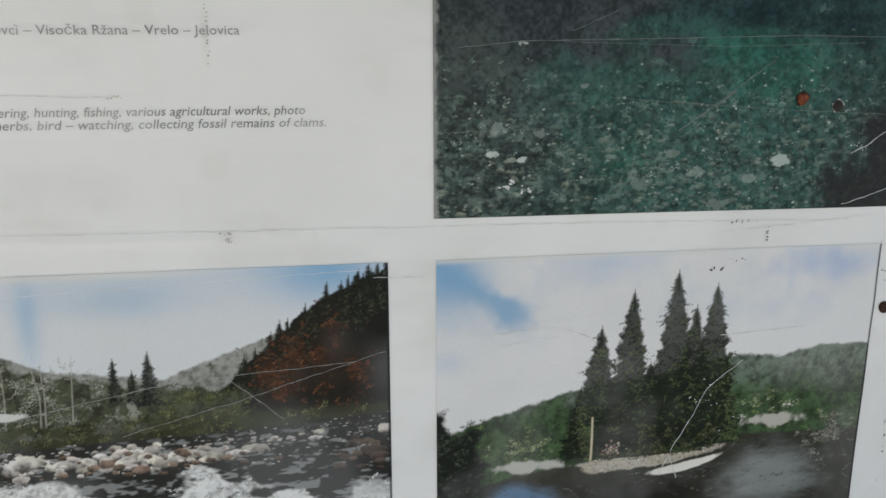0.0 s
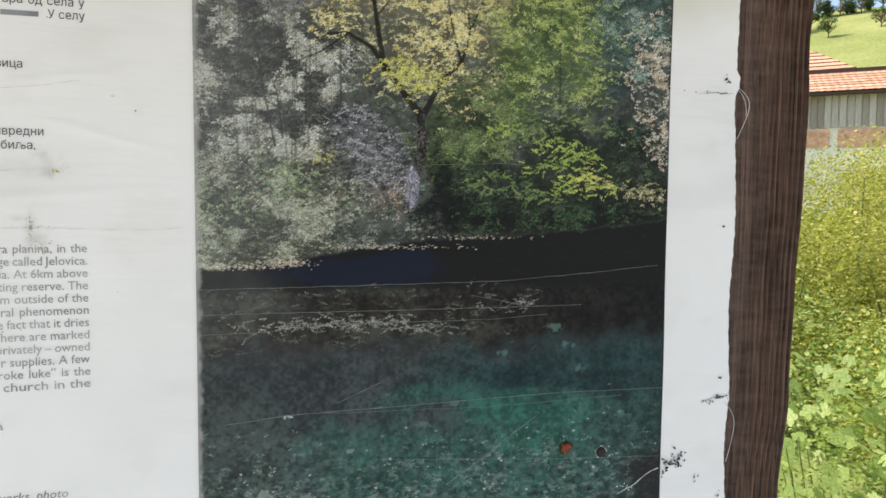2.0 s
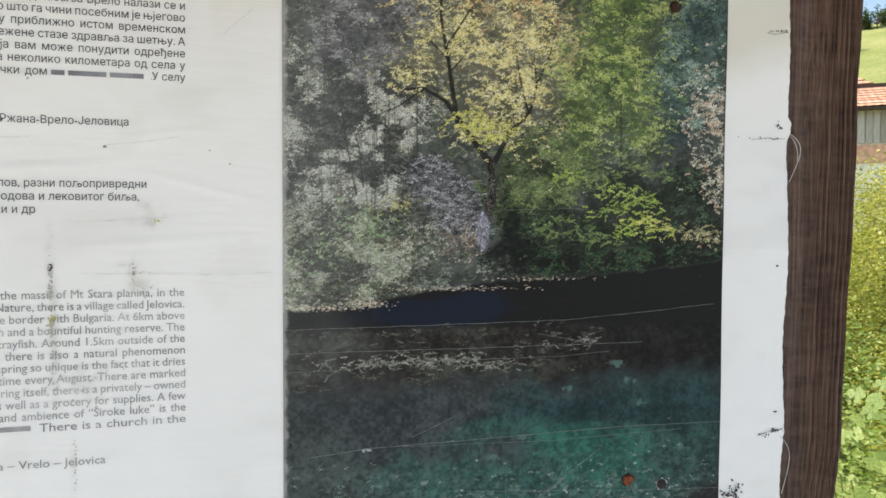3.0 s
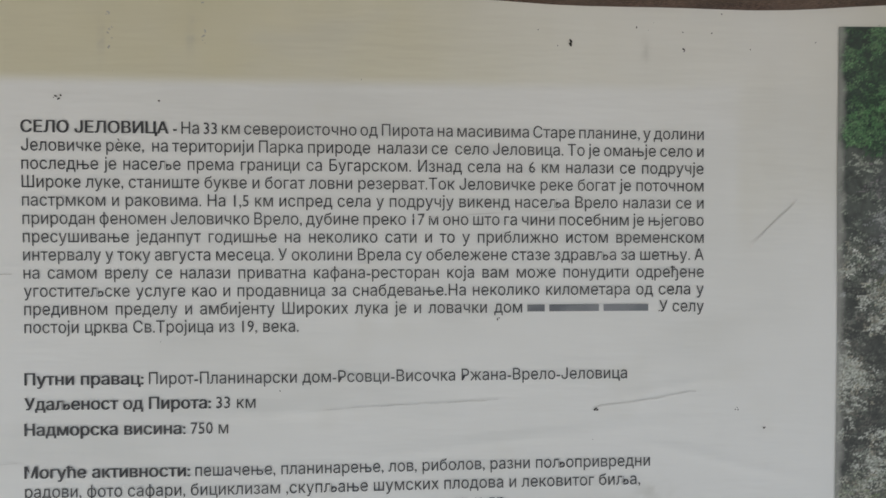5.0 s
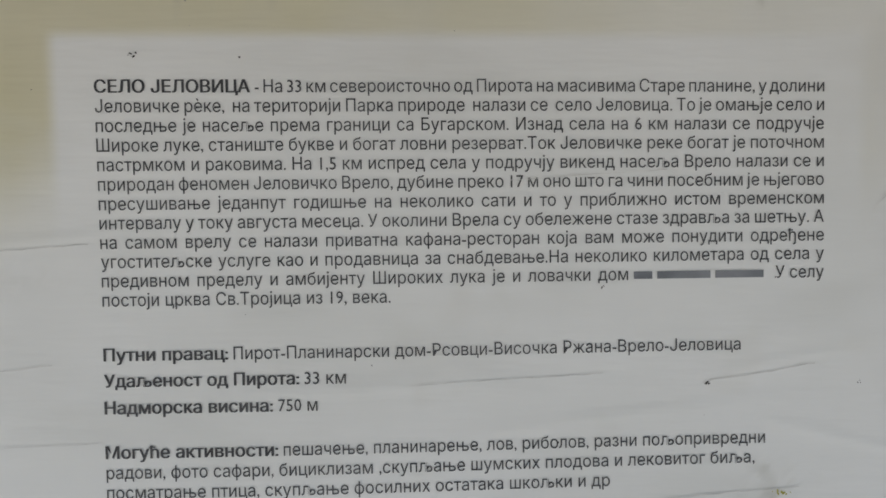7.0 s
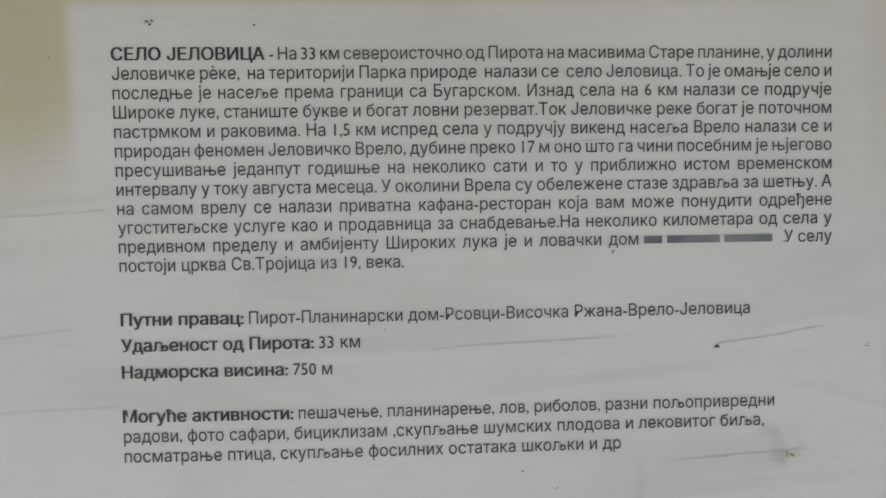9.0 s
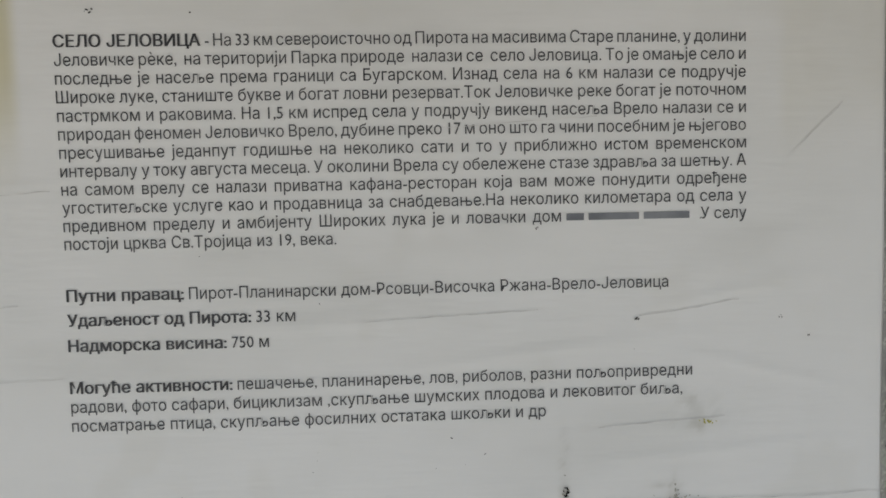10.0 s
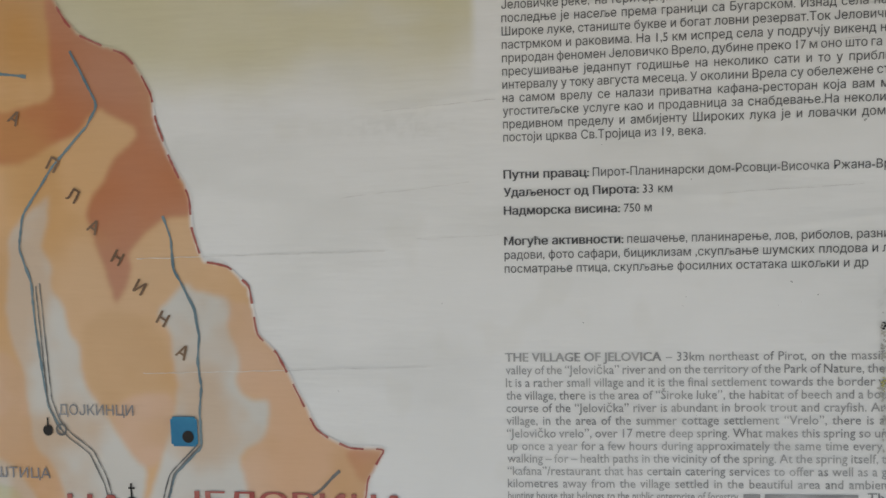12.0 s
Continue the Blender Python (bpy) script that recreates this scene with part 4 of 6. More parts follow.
def island_print(w, h, step):
    """The photograph of spruces on an islet in a lake."""
    p = Print(w, h, step)
    u, v, H, W = p.u, p.v, p.h, p.w
    p.wash((214, 214, 214), np.ones((H, W)))
    cloud = fbm(H, W, 80, 4)
    p.wash((188, 198, 212), 0.5 * soft(cloud, 0.45, 0.65) * soft(0.35 - v, 0, 0.2))
    p.wash((118, 164, 198), 0.9 * soft(0.05 - np.abs(v - 0.02 - u * 0.95) + (cloud - 0.5) * 0.25, 0, 0.09) * soft(0.25 - u, 0, 0.10))
    p.wash((112, 160, 198), 0.9 * p.bump(0.02, 0.06, 0.08, 0.12))
    p.wash((138, 166, 206), 0.75 * soft(cloud * 0.9 + 0.7 * p.bump(0.90, 0.05, 0.16, 0.10), 0.6, 1.2))
    p.wash((166, 186, 210), 0.4 * p.bump(0.36, 0.03, 0.05, 0.05) + 0.4 * p.bump(0.02, 0.33, 0.05, 0.04))
    fine, mid = fbm(H, W, 9, 3), fbm(H, W, 36, 4)
    lace = lambda cell, lo=0.46, hi=0.58: soft(fbm(H, W, cell, 4), lo, hi)
    # wooded hills round the lake
    p.settle(1.0, -0.022, 1.0, 0.024)
    u, v = p.u, p.v
    hills = p.below([(0, 0.58), (0.13, 0.515), (0.33, 0.43), (0.5, 0.40), (0.68, 0.345), (0.8, 0.355), (0.9, 0.325), (1, 0.33)], 0.02, 10)
    p.wash((94, 106, 94), hills)
    p.wash((50, 72, 42), 0.9 * hills * soft(v + (mid - 0.5) * 0.2, 0.38, 0.52))
    p.relief(hills, 0.35, 1.1, 0.1, ((18, 0.7), (8, 0.7), (3, 0.5)), 1.5)
    p.sprays(520, hills * soft(v, 0.42, 0.5) * lace(16) + 1e-9, 14, 9, (0.5, 1.2), [(84, 112, 56), (58, 82, 44), (116, 138, 80), (32, 46, 30)], (0.5, 1.3), droop=0.1)
    p.sprays(90, (p.bump(0.78, 0.53, 0.06, 0.03) + p.bump(0.2, 0.62, 0.06, 0.03)) * lace(10) + 1e-9, 14, 8, (0.6, 1.2), [(120, 132, 92), (146, 150, 124), (88, 106, 66)], (0.5, 1.2))
    lake = p.below([(0, 0.78), (0.13, 0.745), (0.28, 0.705), (0.45, 0.71), (0.7, 0.64), (1, 0.655)], 0.01, 20)
    p.wash((184, 180, 170), 0.9 * soft(p.bump(0.80, 0.595, 0.10, 0.03) + (fbm(H, W, 14, 4) - 0.5) * 1.0, 0.4, 0.7))
    p.wash((186, 184, 176), 0.9 * soft(p.bump(0.22, 0.69, 0.10, 0.025) + (fbm(H, W, 14, 4) - 0.5) * 1.0, 0.35, 0.7))
    p.wash((46, 46, 38), lake)
    p.wash((134, 140, 138), 0.8 * lake * soft(p.bump(0.80, 0.82, 0.12, 0.12) + (fbm(H, W, 10, 4, 3) - 0.5) * 0.5, 0.1, 0.9))
    p.wash((88, 122, 154), 0.9 * lake * soft(p.bump(0.20, 0.82, 0.09, 0.07) + (fbm(H, W, 10, 4, 3) - 0.5) * 0.6, 0.2, 0.8))
    p.wash((28, 29, 24), 0.85 * lake * soft(p.bump(0.46, 0.84, 0.17, 0.09) + (fine - 0.5) * 0.3, 0.1, 0.8))
    p.sprays(300, lake + 1e-9, 12, 22, (0.5, 1.4), [(74, 74, 64), (46, 46, 40), (104, 108, 104)], (0.6, 1.6), 0.5, droop=0.0, spread=0.7)
    isle = soft(1 - ((u - 0.50) / 0.19) ** 2 - ((v - 0.70 + 0.12 * (u - 0.5)) / 0.035) ** 2 + (fbm(H, W, 16, 4) - 0.5) * 0.9, 0, 0.35)
    p.wash((172, 164, 150), isle)
    p.wash((224, 219, 210), 0.95 * soft(1 - ((u - 0.585) / 0.095) ** 2 - ((v - 0.745 + 0.25 * (u - 0.585) + 1.2 * (u - 0.585) ** 2) / 0.018) ** 2 + (fine - 0.5) * 0.5, 0, 0.4))
    p.wash((176, 170, 158), 0.8 * soft(1 - ((u - 0.42) / 0.11) ** 2 - ((v - 0.715 - 0.12 * (u - 0.42)) / 0.012) ** 2 + (fine - 0.5) * 0.7, 0, 0.5))
    p.dabs(420, isle, [(196, 190, 178), (116, 106, 94), (84, 76, 64), (150, 142, 128)], (0.5, 1.8), (0.4, 0.7), 0.3, alpha=0.7)
    # the spruces
    for a, t, b, hf in ((0.588, 0.17, 0.68, 0.07), (0.49, 0.36, 0.68, 0.07), (0.375, 0.225, 0.68, 0.075), (0.445, 0.11, 0.69, 0.08), (0.634, 0.10, 0.67, 0.085), (0.543, 0.05, 0.69, 0.085), (0.335, 0.43, 0.66, 0.04), (0.67, 0.36, 0.66, 0.04)):
        p.conifer(a, t, b, hf, (24, 31, 22), (66, 78, 48), 420)
    low = soft(p.bump(0.5, 0.63, 0.19, 0.07) + (fbm(H, W, 14, 4) - 0.5) * 0.7, 0.4, 0.65)
    p.wash((22, 26, 20), 0.7 * low)
    p.sprays(220, low * lace(12) + 1e-9, 12, 9, (0.4, 1.1), [(74, 84, 52), (48, 56, 36), (100, 98, 72)], (0.5, 1.2))
    p.line([(0.362, 0.685), (0.3635, 0.61), (0.363, 0.535)], (206, 196, 166), 2.6, 2.2, 0.9)
    p.dabs(60, p.bump(0.405, 0.655, 0.022, 0.016), [(168, 138, 124), (190, 176, 164), (110, 90, 80)], (0.8, 2.0), (0.4, 0.8), 0.3)
    p.dabs(26, p.bump(0.715, 0.575, 0.012, 0.008) + p.bump(0.83, 0.545, 0.012, 0.006), [(222, 220, 214), (196, 192, 184)], (0.8, 2.0), (0.5, 0.8), 0.2)
    # the dark bush on the near shore and the pale one across
    bush = soft(p.bump(0.045, 0.80, 0.095, 0.32) + (fbm(H, W, 22, 5) - 0.5) * 0.55, 0.38, 0.5)
    p.wash((24, 29, 25), bush)
    p.sprays(260, bush + 1e-9, 14, 9, (0.4, 1.3), [(44, 52, 42), (22, 27, 22), (66, 74, 62)], (0.5, 1.3), droop=-0.2)
    p.sprays(170, p.bump(0.95, 0.66, 0.05, 0.06) * lace(12) + 1e-9, 14, 9, (0.5, 1.2), [(120, 118, 106), (150, 148, 136), (72, 74, 64)], (0.5, 1.2), droop=-0.2)
    p.settle(1, 0, 1, 0)
    u, v = p.u, p.v
    p.a *= (0.97 + 0.06 * rng.random((H, W)))[..., None]
    p.wash((214, 214, 212), 0.08 * soft(cloud, 0.35, 0.7))
    p.wash((208, 208, 204), 0.8 * soft(0.02 - v, 0, 0.02) * soft(0.7 - u, 0, 0.2))
    p.wash((30, 30, 34), 0.85 * soft(u, 0.994, 0.997))
    return p


# ---- ground ----
def rise(x, y):
    s = 0.67 * x + 0.743 * y
    near = 0.055 * max(0.0, min(s, 45) - 4)
    hill = 0.403 * max(0.0, min(s, 130) - 48)
    return near + hill + 0.05 * noise.noise(Vector((x * 0.3, y * 0.3, 0))) * min(1, max(0, s - 2) / 4) + 1.6 * noise.noise(Vector((x * 0.02, y * 0.02, 3))) * min(1, max(0, s - 50) / 60)


def ground_sheet():
    n = 130
    c = [math.copysign(abs(k) ** 3, k) * 900 for k in np.linspace(-1, 1, n)]
    verts = [(x, y, rise(x, y)) for y in c for x in c]
    faces = [(j * n + i, j * n + i + 1, (j + 1) * n + i + 1, (j + 1) * n + i) for j in range(n - 1) for i in range(n - 1)]
    ob = new("ground", mesh("ground", verts, faces, M_FIELD, True))
    return tagged(ob, "sunlit meadow rising to a grassy hill", "ground", kind="structure")


ground_sheet()

# ---- the information board ----
board = empty("information_board", "weathered village information board printed on white vinyl", "sign", (0, 0, 0))
P1 = (-0.001, 0.495, 1.151, 1.887)
P2 = (-0.551, -0.046, 0.79, 1.110)
P3 = (0.001, 0.496, 0.79, 1.110)


def edge_x(z):
    """The torn free edge of the vinyl over the post."""
    k = [(0.500, 0.5710), (0.931, 0.5720), (0.935, 0.5580), (0.983, 0.5530), (1.041, 0.5500), (1.051, 0.5440), (1.071, 0.5450), (1.111, 0.5610), (1.175, 0.5720), (1.179, 0.5810),
         (1.253, 0.5750), (1.303, 0.5780), (1.307, 0.5800), (1.422, 0.5770), (1.504, 0.5790), (1.608, 0.5790), (1.653, 0.5770), (1.662, 0.5820), (1.674, 0.5830), (1.683, 0.5770), (1.781, 0.5760), (1.970, 0.5750)]
    z = np.asarray(z)
    return np.interp(z, [a for a, b in k], [b for a, b in k]) + 0.0004 * np.sin(z * 210 + 3 * np.sin(17 * z)) + 0.0003 * np.sin(z * 533 + 1)


def sheet_ink(X, Z):
    """The unprinted white of the sheet, the cream ground of its upper part, and yellowed stains."""
    ink = np.zeros((*X.shape, 3)) + np.array((0.84, 0.84, 0.83))
    n1, n2 = place_noise(X, Z, 0.16, 4), place_noise(X * 0.4, Z, 0.07, 4, 9)

    def over(c, m):
        ink[:] = ink * (1 - m[..., None]) + np.array(c) * m[..., None]

    field_ = soft(X, -0.578, -0.567) * soft(-0.063 - X, 0, 0.012) * soft(1.850 - Z, 0, 0.010)
    cream = soft(Z - 1.735 + (n1 - 0.5) * 0.07, -0.02, 0.05) * (1 - field_)
    over((0.66, 0.61, 0.41), cream * (0.6 + 0.5 * n1) * soft(-0.05 - X + (n1 - 0.5) * 0.2, -0.15, 0.45))
    over((0.69, 0.66, 0.56), 0.8 * cream * soft(X, -0.1, 0.1))
    over((0.55, 0.53, 0.42), 0.5 * cream * soft(n2, 0.56, 0.72) * soft(Z, 1.855, 1.88))
    over((0.72, 0.72, 0.70), 0.4 * soft(n2, 0.5, 0.75))
    over((0.66, 0.63, 0.54), 0.12 * soft(place_noise(X, Z, 0.05, 3, 4), 0.62, 0.78))
    speckle = soft(place_noise(X, Z, 0.006, 3, 21), 0.35, 0.7)
    for x, z, rx, rz, much in (
        (-0.219, 1.525, 0.0035, 0.022, 0.5), (-0.217, 1.470, 0.005, 0.030, 0.55), (-0.215, 1.42, 0.004, 0.03, 0.4), (-0.144, 1.507, 0.004, 0.013, 0.6), (-0.138, 1.494, 0.010, 0.006, 0.5), (-0.150, 1.513, 0.009, 0.002, 0.5),
        (-0.130, 1.572, 0.010, 0.006, 0.35), (-0.128, 1.553, 0.012, 0.004, 0.5), (-0.125, 1.56, 0.02, 0.012, 0.25), (-0.200, 1.316, 0.0025, 0.016, 0.5), (-0.19, 1.40, 0.03, 0.02, 0.25), (-0.194, 1.139, 0.007, 0.004, 0.4),
        (-0.495, 1.872, 0.0025, 0.012, 0.5), (-0.437, 1.875, 0.003, 0.011, 0.45), (-0.135, 1.868, 0.003, 0.008, 0.4), (-0.42, 1.428, 0.05, 0.010, 0.25), (-0.31, 1.40, 0.05, 0.02, 0.2), (-0.645, 1.70, 0.06, 0.012, 0.2),
    ):
        over((0.47, 0.46, 0.41), much * (0.25 + 0.75 * speckle) * np.exp(-((X - x) / rx) ** 2 - ((Z - z) / rz) ** 2))
    return ink


def vinyl():
    step = 0.0025
    zs = np.arange(SHEET_Z0, SHEET_Z1, step)
    t = np.linspace(0, 1, int((0.58 - SHEET_X0) / step))
    cols = SHEET_X0 + t[None] * (edge_x(zs)[:, None] - SHEET_X0)
    Z = np.repeat(zs[:, None], len(t), 1)
    ink = sheet_ink(cols, Z)
    return grid_sheet("vinyl_sheet", t, zs, ink, 0.0, M_SHEET, cols)


part("vinyl_sheet", vinyl(), board, "creased white vinyl sheet torn along its edge")


def hang(name, maker, rect, step, label):
    x0, x1, z0, z1 = rect
    p = maker(x1 - x0, z1 - z0, step)
    xs, zs = np.linspace(x0, x1, p.w), np.linspace(z0, z1, p.h)
    part(name, grid_sheet(name, xs, zs, np.minimum(p.a[::-1] * 1.15, 0.8), 0.0007, M_PHOTO), board, label)


hang("spring_photograph", spring_print, P1, 0.00078, "large photograph of a green spring below autumn woods")
hang("river_photograph", river_print, P2, 0.0009, "photograph of a rocky river below a wooded slope")
hang("lake_photograph", island_print, P3, 0.0009, "photograph of spruces on an islet in a lake")

# backing, rails
part("backing_panel", box("backing_panel", (SHEET_X0 + 0.02, 0.006, 0.62), (0.552, 0.020, 1.90), M_BOARD), board, "plain backing panel")


# ---- the writing ----
CAP_CYR, CAP_LAT = 0.73, 0.68
STROKES = {}
# letters of the built-in font whose strokes overlap: which strokes lie on top
ON_TOP = {"н": (0,), "њ": (0, 2), "ф": (2,)}


def outline(body, slant=0.0, word=1.0):
    """The strokes of a run of letters: for each its points and their handles."""
    c = bpy.data.curves.new("writing", "FONT")
    c.body, c.size, c.space_word, c.shear = body, 1.0, word, slant
    ob = new("writing", c)
    bpy.context.view_layer.update()
    deps = bpy.context.evaluated_depsgraph_get()
    got = ob.evaluated_get(deps)
    out = []
    for sp in got.to_curve(deps).splines:
        rows = []
        for key in ("co", "handle_left", "handle_right"):
            buf = np.empty(len(sp.bezier_points) * 3, np.float32)
            sp.bezier_points.foreach_get(key, buf)
            rows.append(buf)
        out.append(rows)
    got.to_curve_clear()
    bpy.data.objects.remove(ob)
    bpy.data.curves.remove(c)
    return out


def filled(lines):
    cu = bpy.data.curves.new("writing", "CURVE")
    cu.dimensions, cu.fill_mode, cu.resolution_u = "2D", "BOTH", 2
    for co, hl, hr in lines:
        sp = cu.splines.new("BEZIER")
        sp.bezier_points.add(len(co) // 3 - 1)
        sp.bezier_points.foreach_set("handle_left_type", [0] * (len(co) // 3))
        sp.bezier_points.foreach_set("handle_right_type", [0] * (len(co) // 3))
        for key, buf in (("co", co), ("handle_left", hl), ("handle_right", hr)):
            sp.bezier_points.foreach_set(key, buf)
        sp.use_cyclic_u, sp.resolution_u = True, 2
    ob = new("writing", cu)
    bpy.context.view_layer.update()
    me = bpy.data.meshes.new_from_object(ob.evaluated_get(bpy.context.evaluated_depsgraph_get()))
    bpy.data.objects.remove(ob)
    bpy.data.curves.remove(cu)
    return me


def strokes(ch):
    if ch not in STROKES:
        STROKES[ch] = len(outline(ch))
    return STROKES[ch]


def typed(body, slant, word):
    c = bpy.data.curves.new("writing", "FONT")
    c.body, c.size, c.resolution_u, c.space_word, c.shear = body, 1.0, 2, word, slant
    ob = new("writing", c)
    bpy.context.view_layer.update()
    me = bpy.data.meshes.new_from_object(ob.evaluated_get(bpy.context.evaluated_depsgraph_get()))
    bpy.data.objects.remove(ob)
    bpy.data.curves.remove(c)
    return me


def glyphs(body, slant=0.0, word=1.0):
    """Flat letters of the built-in font at size 1; in the few whose strokes overlap, the strokes are laid one a hair above the other."""
    me = typed(body, slant, word)
    if any(ch in ON_TOP for ch in body):
        lines, i, low, high, spans = outline(body, slant, word), 0, [], [], []
        for ch in body:
            n = strokes(ch)
            if ch in ON_TOP:
                xs = np.concatenate([q[0][0::3] for q in lines[i:i + n]])
                spans.append((xs.min() - 0.004, xs.max() + 0.004))
                for k in range(n):
                    (high if k in ON_TOP[ch] else low).append(lines[i + k])
            i += n
        bm = bmesh.new()
        bm.from_mesh(me)
        bad = [f for f in bm.faces if any(a <= f.calc_center_median().x <= b for a, b in spans)]
        bmesh.ops.delete(bm, geom=bad, context="FACES")
        for lot, z in ((low, 0.0), (high, 0.003)):
            n = len(bm.verts)
            bm.from_mesh(filled(lot))
            bm.verts.ensure_lookup_table()
            for v in bm.verts[n:]:
                v.co.z = z
        bm.to_mesh(me)
        bm.free()
    co = np.empty(len(me.vertices) * 3, np.float32)
    me.vertices.foreach_get("co", co)
    return me, co.reshape(-1, 3)


def span(lines):
    xs = np.concatenate([q[0][0::3] for q in lines])
    return float(np.ptp(xs))


def letter_width(lines, left, right, size):
    """The width factor at which the lines of a paragraph fill it on the whole."""
    w = sorted((right - left) / (size * span(outline(b))) for b in lines)
    return w[len(w) // 2]


def write(body, left, right, zc, cap=0.0079, ink=None, bold=False, slant=0.0, justify=0.0, turn=0.0, lift=0.0006):
    """One run of letters between left and right, zc the middle of its capitals. justify: the letters' width factor, the rest goes between the words."""
    tall = CAP_CYR if any("А" <= ch <= "џ" for ch in body) else CAP_LAT
    size = cap / tall
    me, co = glyphs(body, slant)
    if justify:
        w1 = span(outline(body, slant))
        per = span(outline(body, slant, 2.0)) - w1
        if per > 0:
            want = (right - left) / (size * justify)
            me, co = glyphs(body, slant, min(2.2, max(0.6, 1 + (want - w1) / per)))
    x0, w = co[:, 0].min(), float(np.ptp(co[:, 0]))
    k = (right - left) / w if right is not None else size * 0.93
    x, z = (co[:, 0] - x0) * k, (co[:, 1] - tall / 2) * size
    if turn:
        c, s = math.cos(radians(turn)), math.sin(radians(turn))
        x, z = x * c - z * s, x * s + z * c
    x, z = left + x, zc + z

    def laid(dx, up):
        q = x + dx
        me.vertices.foreach_set("co", np.stack([q, -wave(q, z) - lift - up - co[:, 2] * size, sag(q, z)], -1).astype(np.float32).ravel())

    me.materials.clear()
    me.materials.append(ink or M_INK)
    if bold:
        bm = bmesh.new()
        for dx, up in ((-0.028 * size, 0.0), (0.028 * size, 0.00006)):
            laid(dx, up)
            bm.from_mesh(me)
        bm.to_mesh(me)
        bm.free()
    else:
        laid(0.0, 0.0)
    me.update()
    return part("text_line", me, board)


def bar(x0, x1, zc, h, ink):
    xs = np.linspace(x0, x1, 6)
    v = [(x, -float(wave(x, z)) - 0.0006, float(sag(x, z))) for z in (zc - h / 2, zc + h / 2) for x in xs]
    part("text_bar", mesh("text_bar", v, [(i, i + 1, i + 7, i + 6) for i in range(5)], ink), board)


TL, TR = -0.546, -0.094


def margin(z):
    """The writing's margin, which leans a little."""
    return float(np.interp(z, [1.36, 1.48, 1.65, 1.83], [-0.549, -0.549, -0.547, -0.546]))


STEP = 0.01168
CYR = [
    ("Јеловичке рѐке,  на територији Парка природе  налази се  село Јеловица. То је омањје село и", 1.0),
    ("последње је насеље према граници са Бугарском. Изнад села на 6 км налази се подручје", 1.0),
    ("Широке луке, станиште букве и богат ловни резерват.Ток Јеловичке реке богат је поточном", 1.0),
    ("пастрмком и раковима. На 1,5 км испред села у подручју викенд насеља Врело налази се и", 1.0),
    ("природан феномен Јеловичко Врело, дубине преко 17 м оно што га чини посебним је њјегово", 1.0),
    ("пресушивање једанпут годишње на неколико сати и то у приближно истом временском", 1.0),
    ("интервалу у току августа месеца. У околини Врела су обележене стазе здравља за шетњу. А", 1.0),
    ("на самом врелу се налази приватна кафана-ресторан која вам може понудити одређене", 1.0),
    ("угоститељске услуге као и продавница за снабдевање.На неколико километара од села у", 1.0),
]
ZC = 1.814
JC = letter_width([b for b, k in CYR], TL, TR, 0.0079 / CAP_CYR)
f = lambda a: TL + (TR - TL) * a
write("СЕЛО ЈЕЛОВИЦА", margin(ZC), f(0.208), ZC, bold=True)
write("- На 33 км североисточно од Пирота на масивима Старе планине, у долини", f(0.215), TR, ZC, justify=JC)
for i, (body, k) in enumerate(CYR):
    write(body, margin(ZC - STEP * (i + 1)), TR, ZC - STEP * (i + 1), justify=JC)
z = ZC - STEP * 10
write("предивном пределу и амбијенту Широких лука је и ловачки дом", margin(z), f(0.724), z, justify=JC)
for a, b in ((0.732, 0.758), (0.765, 0.84), (0.847, 0.915)):
    bar(f(a), f(b), z - 0.0010, 0.0046, M_INK_GREY)
write("У селу", f(0.932), TR, z)
write("постоји црква Св.Тројица из 19, века.", margin(1.69), -0.368, ZC - STEP * 11)
for a, b, z, m, r in (
    ("Путни правац:", "Пирот-Планинарски дом-Рсовци-Височка Ржана-Врело-Јеловица", 1.652, 0.168, 0.883),
    ("Удаљеност од Пирота:", "33 км", 1.636, 0.265, 0.330),
    ("Надморска висина:", "750 м", 1.6195, 0.228, 0.290),
    ("Могуће активности:", "пешачење, планинарење, лов, риболов, разни пољопривредни", 1.592, 0.234, 0.918),
):
    write(a, margin(z), f(m), z, bold=True)
    write(b, f(m + 0.008), f(r), z)
write("радови, фото сафари, бициклизам ,скупљање шумских плодова и лековитог биља,", margin(1.58), f(0.903), 1.5795)
write("посматрање птица, скупљање фосилних остатака шкољки и др", margin(1.57), f(0.697), 1.567)

ENG = [
    "valley of the “Jelovička” river and on the territory of the Park of Nature, there is a village called Jelovica.",
    "It is a rather small village and it is the final settlement towards the border with Bulgaria. At 6km above",
    "the village, there is the area of “Široke luke”, the habitat of beech and a bountiful hunting reserve. The",
    "course of the “Jelovička” river is abundant in brook trout and crayfish. Around 1.5km outside of the",
    "village, in the area of the summer cottage settlement “Vrelo”, there is also a natural phenomenon",
    "“Jelovičko vrelo”, over 17 metre deep spring. What makes this spring so unique is the fact that it dries",
    "up once a year for a few hours during approximately the same time every August. There are marked",
    "walking – for – health paths in the vicinity of the spring. At the spring itself, there is a privately – owned",
    "“kafana”/restaurant that has certain catering services to offer as well as a grocery for supplies. A few",
    "kilometres away from the village settled in the beautiful area and ambience of “Široke luke” is the",
]
EZ, ES, EC = 1.4853, 0.01155, 0.0079
JE = letter_width(ENG, -0.549, -0.0965, EC / CAP_LAT)
EL, ER = -0.549, -0.0965
g = lambda a: EL + (ER - EL) * a
write("THE VILLAGE OF JELOVICA", EL, g(0.313), EZ, EC, M_INK_PALE, bold=True)
write("– 33km northeast of Pirot, on the massif of Mt Stara planina, in the", g(0.322), g(1), EZ, EC, M_INK_PALE, justify=JE)
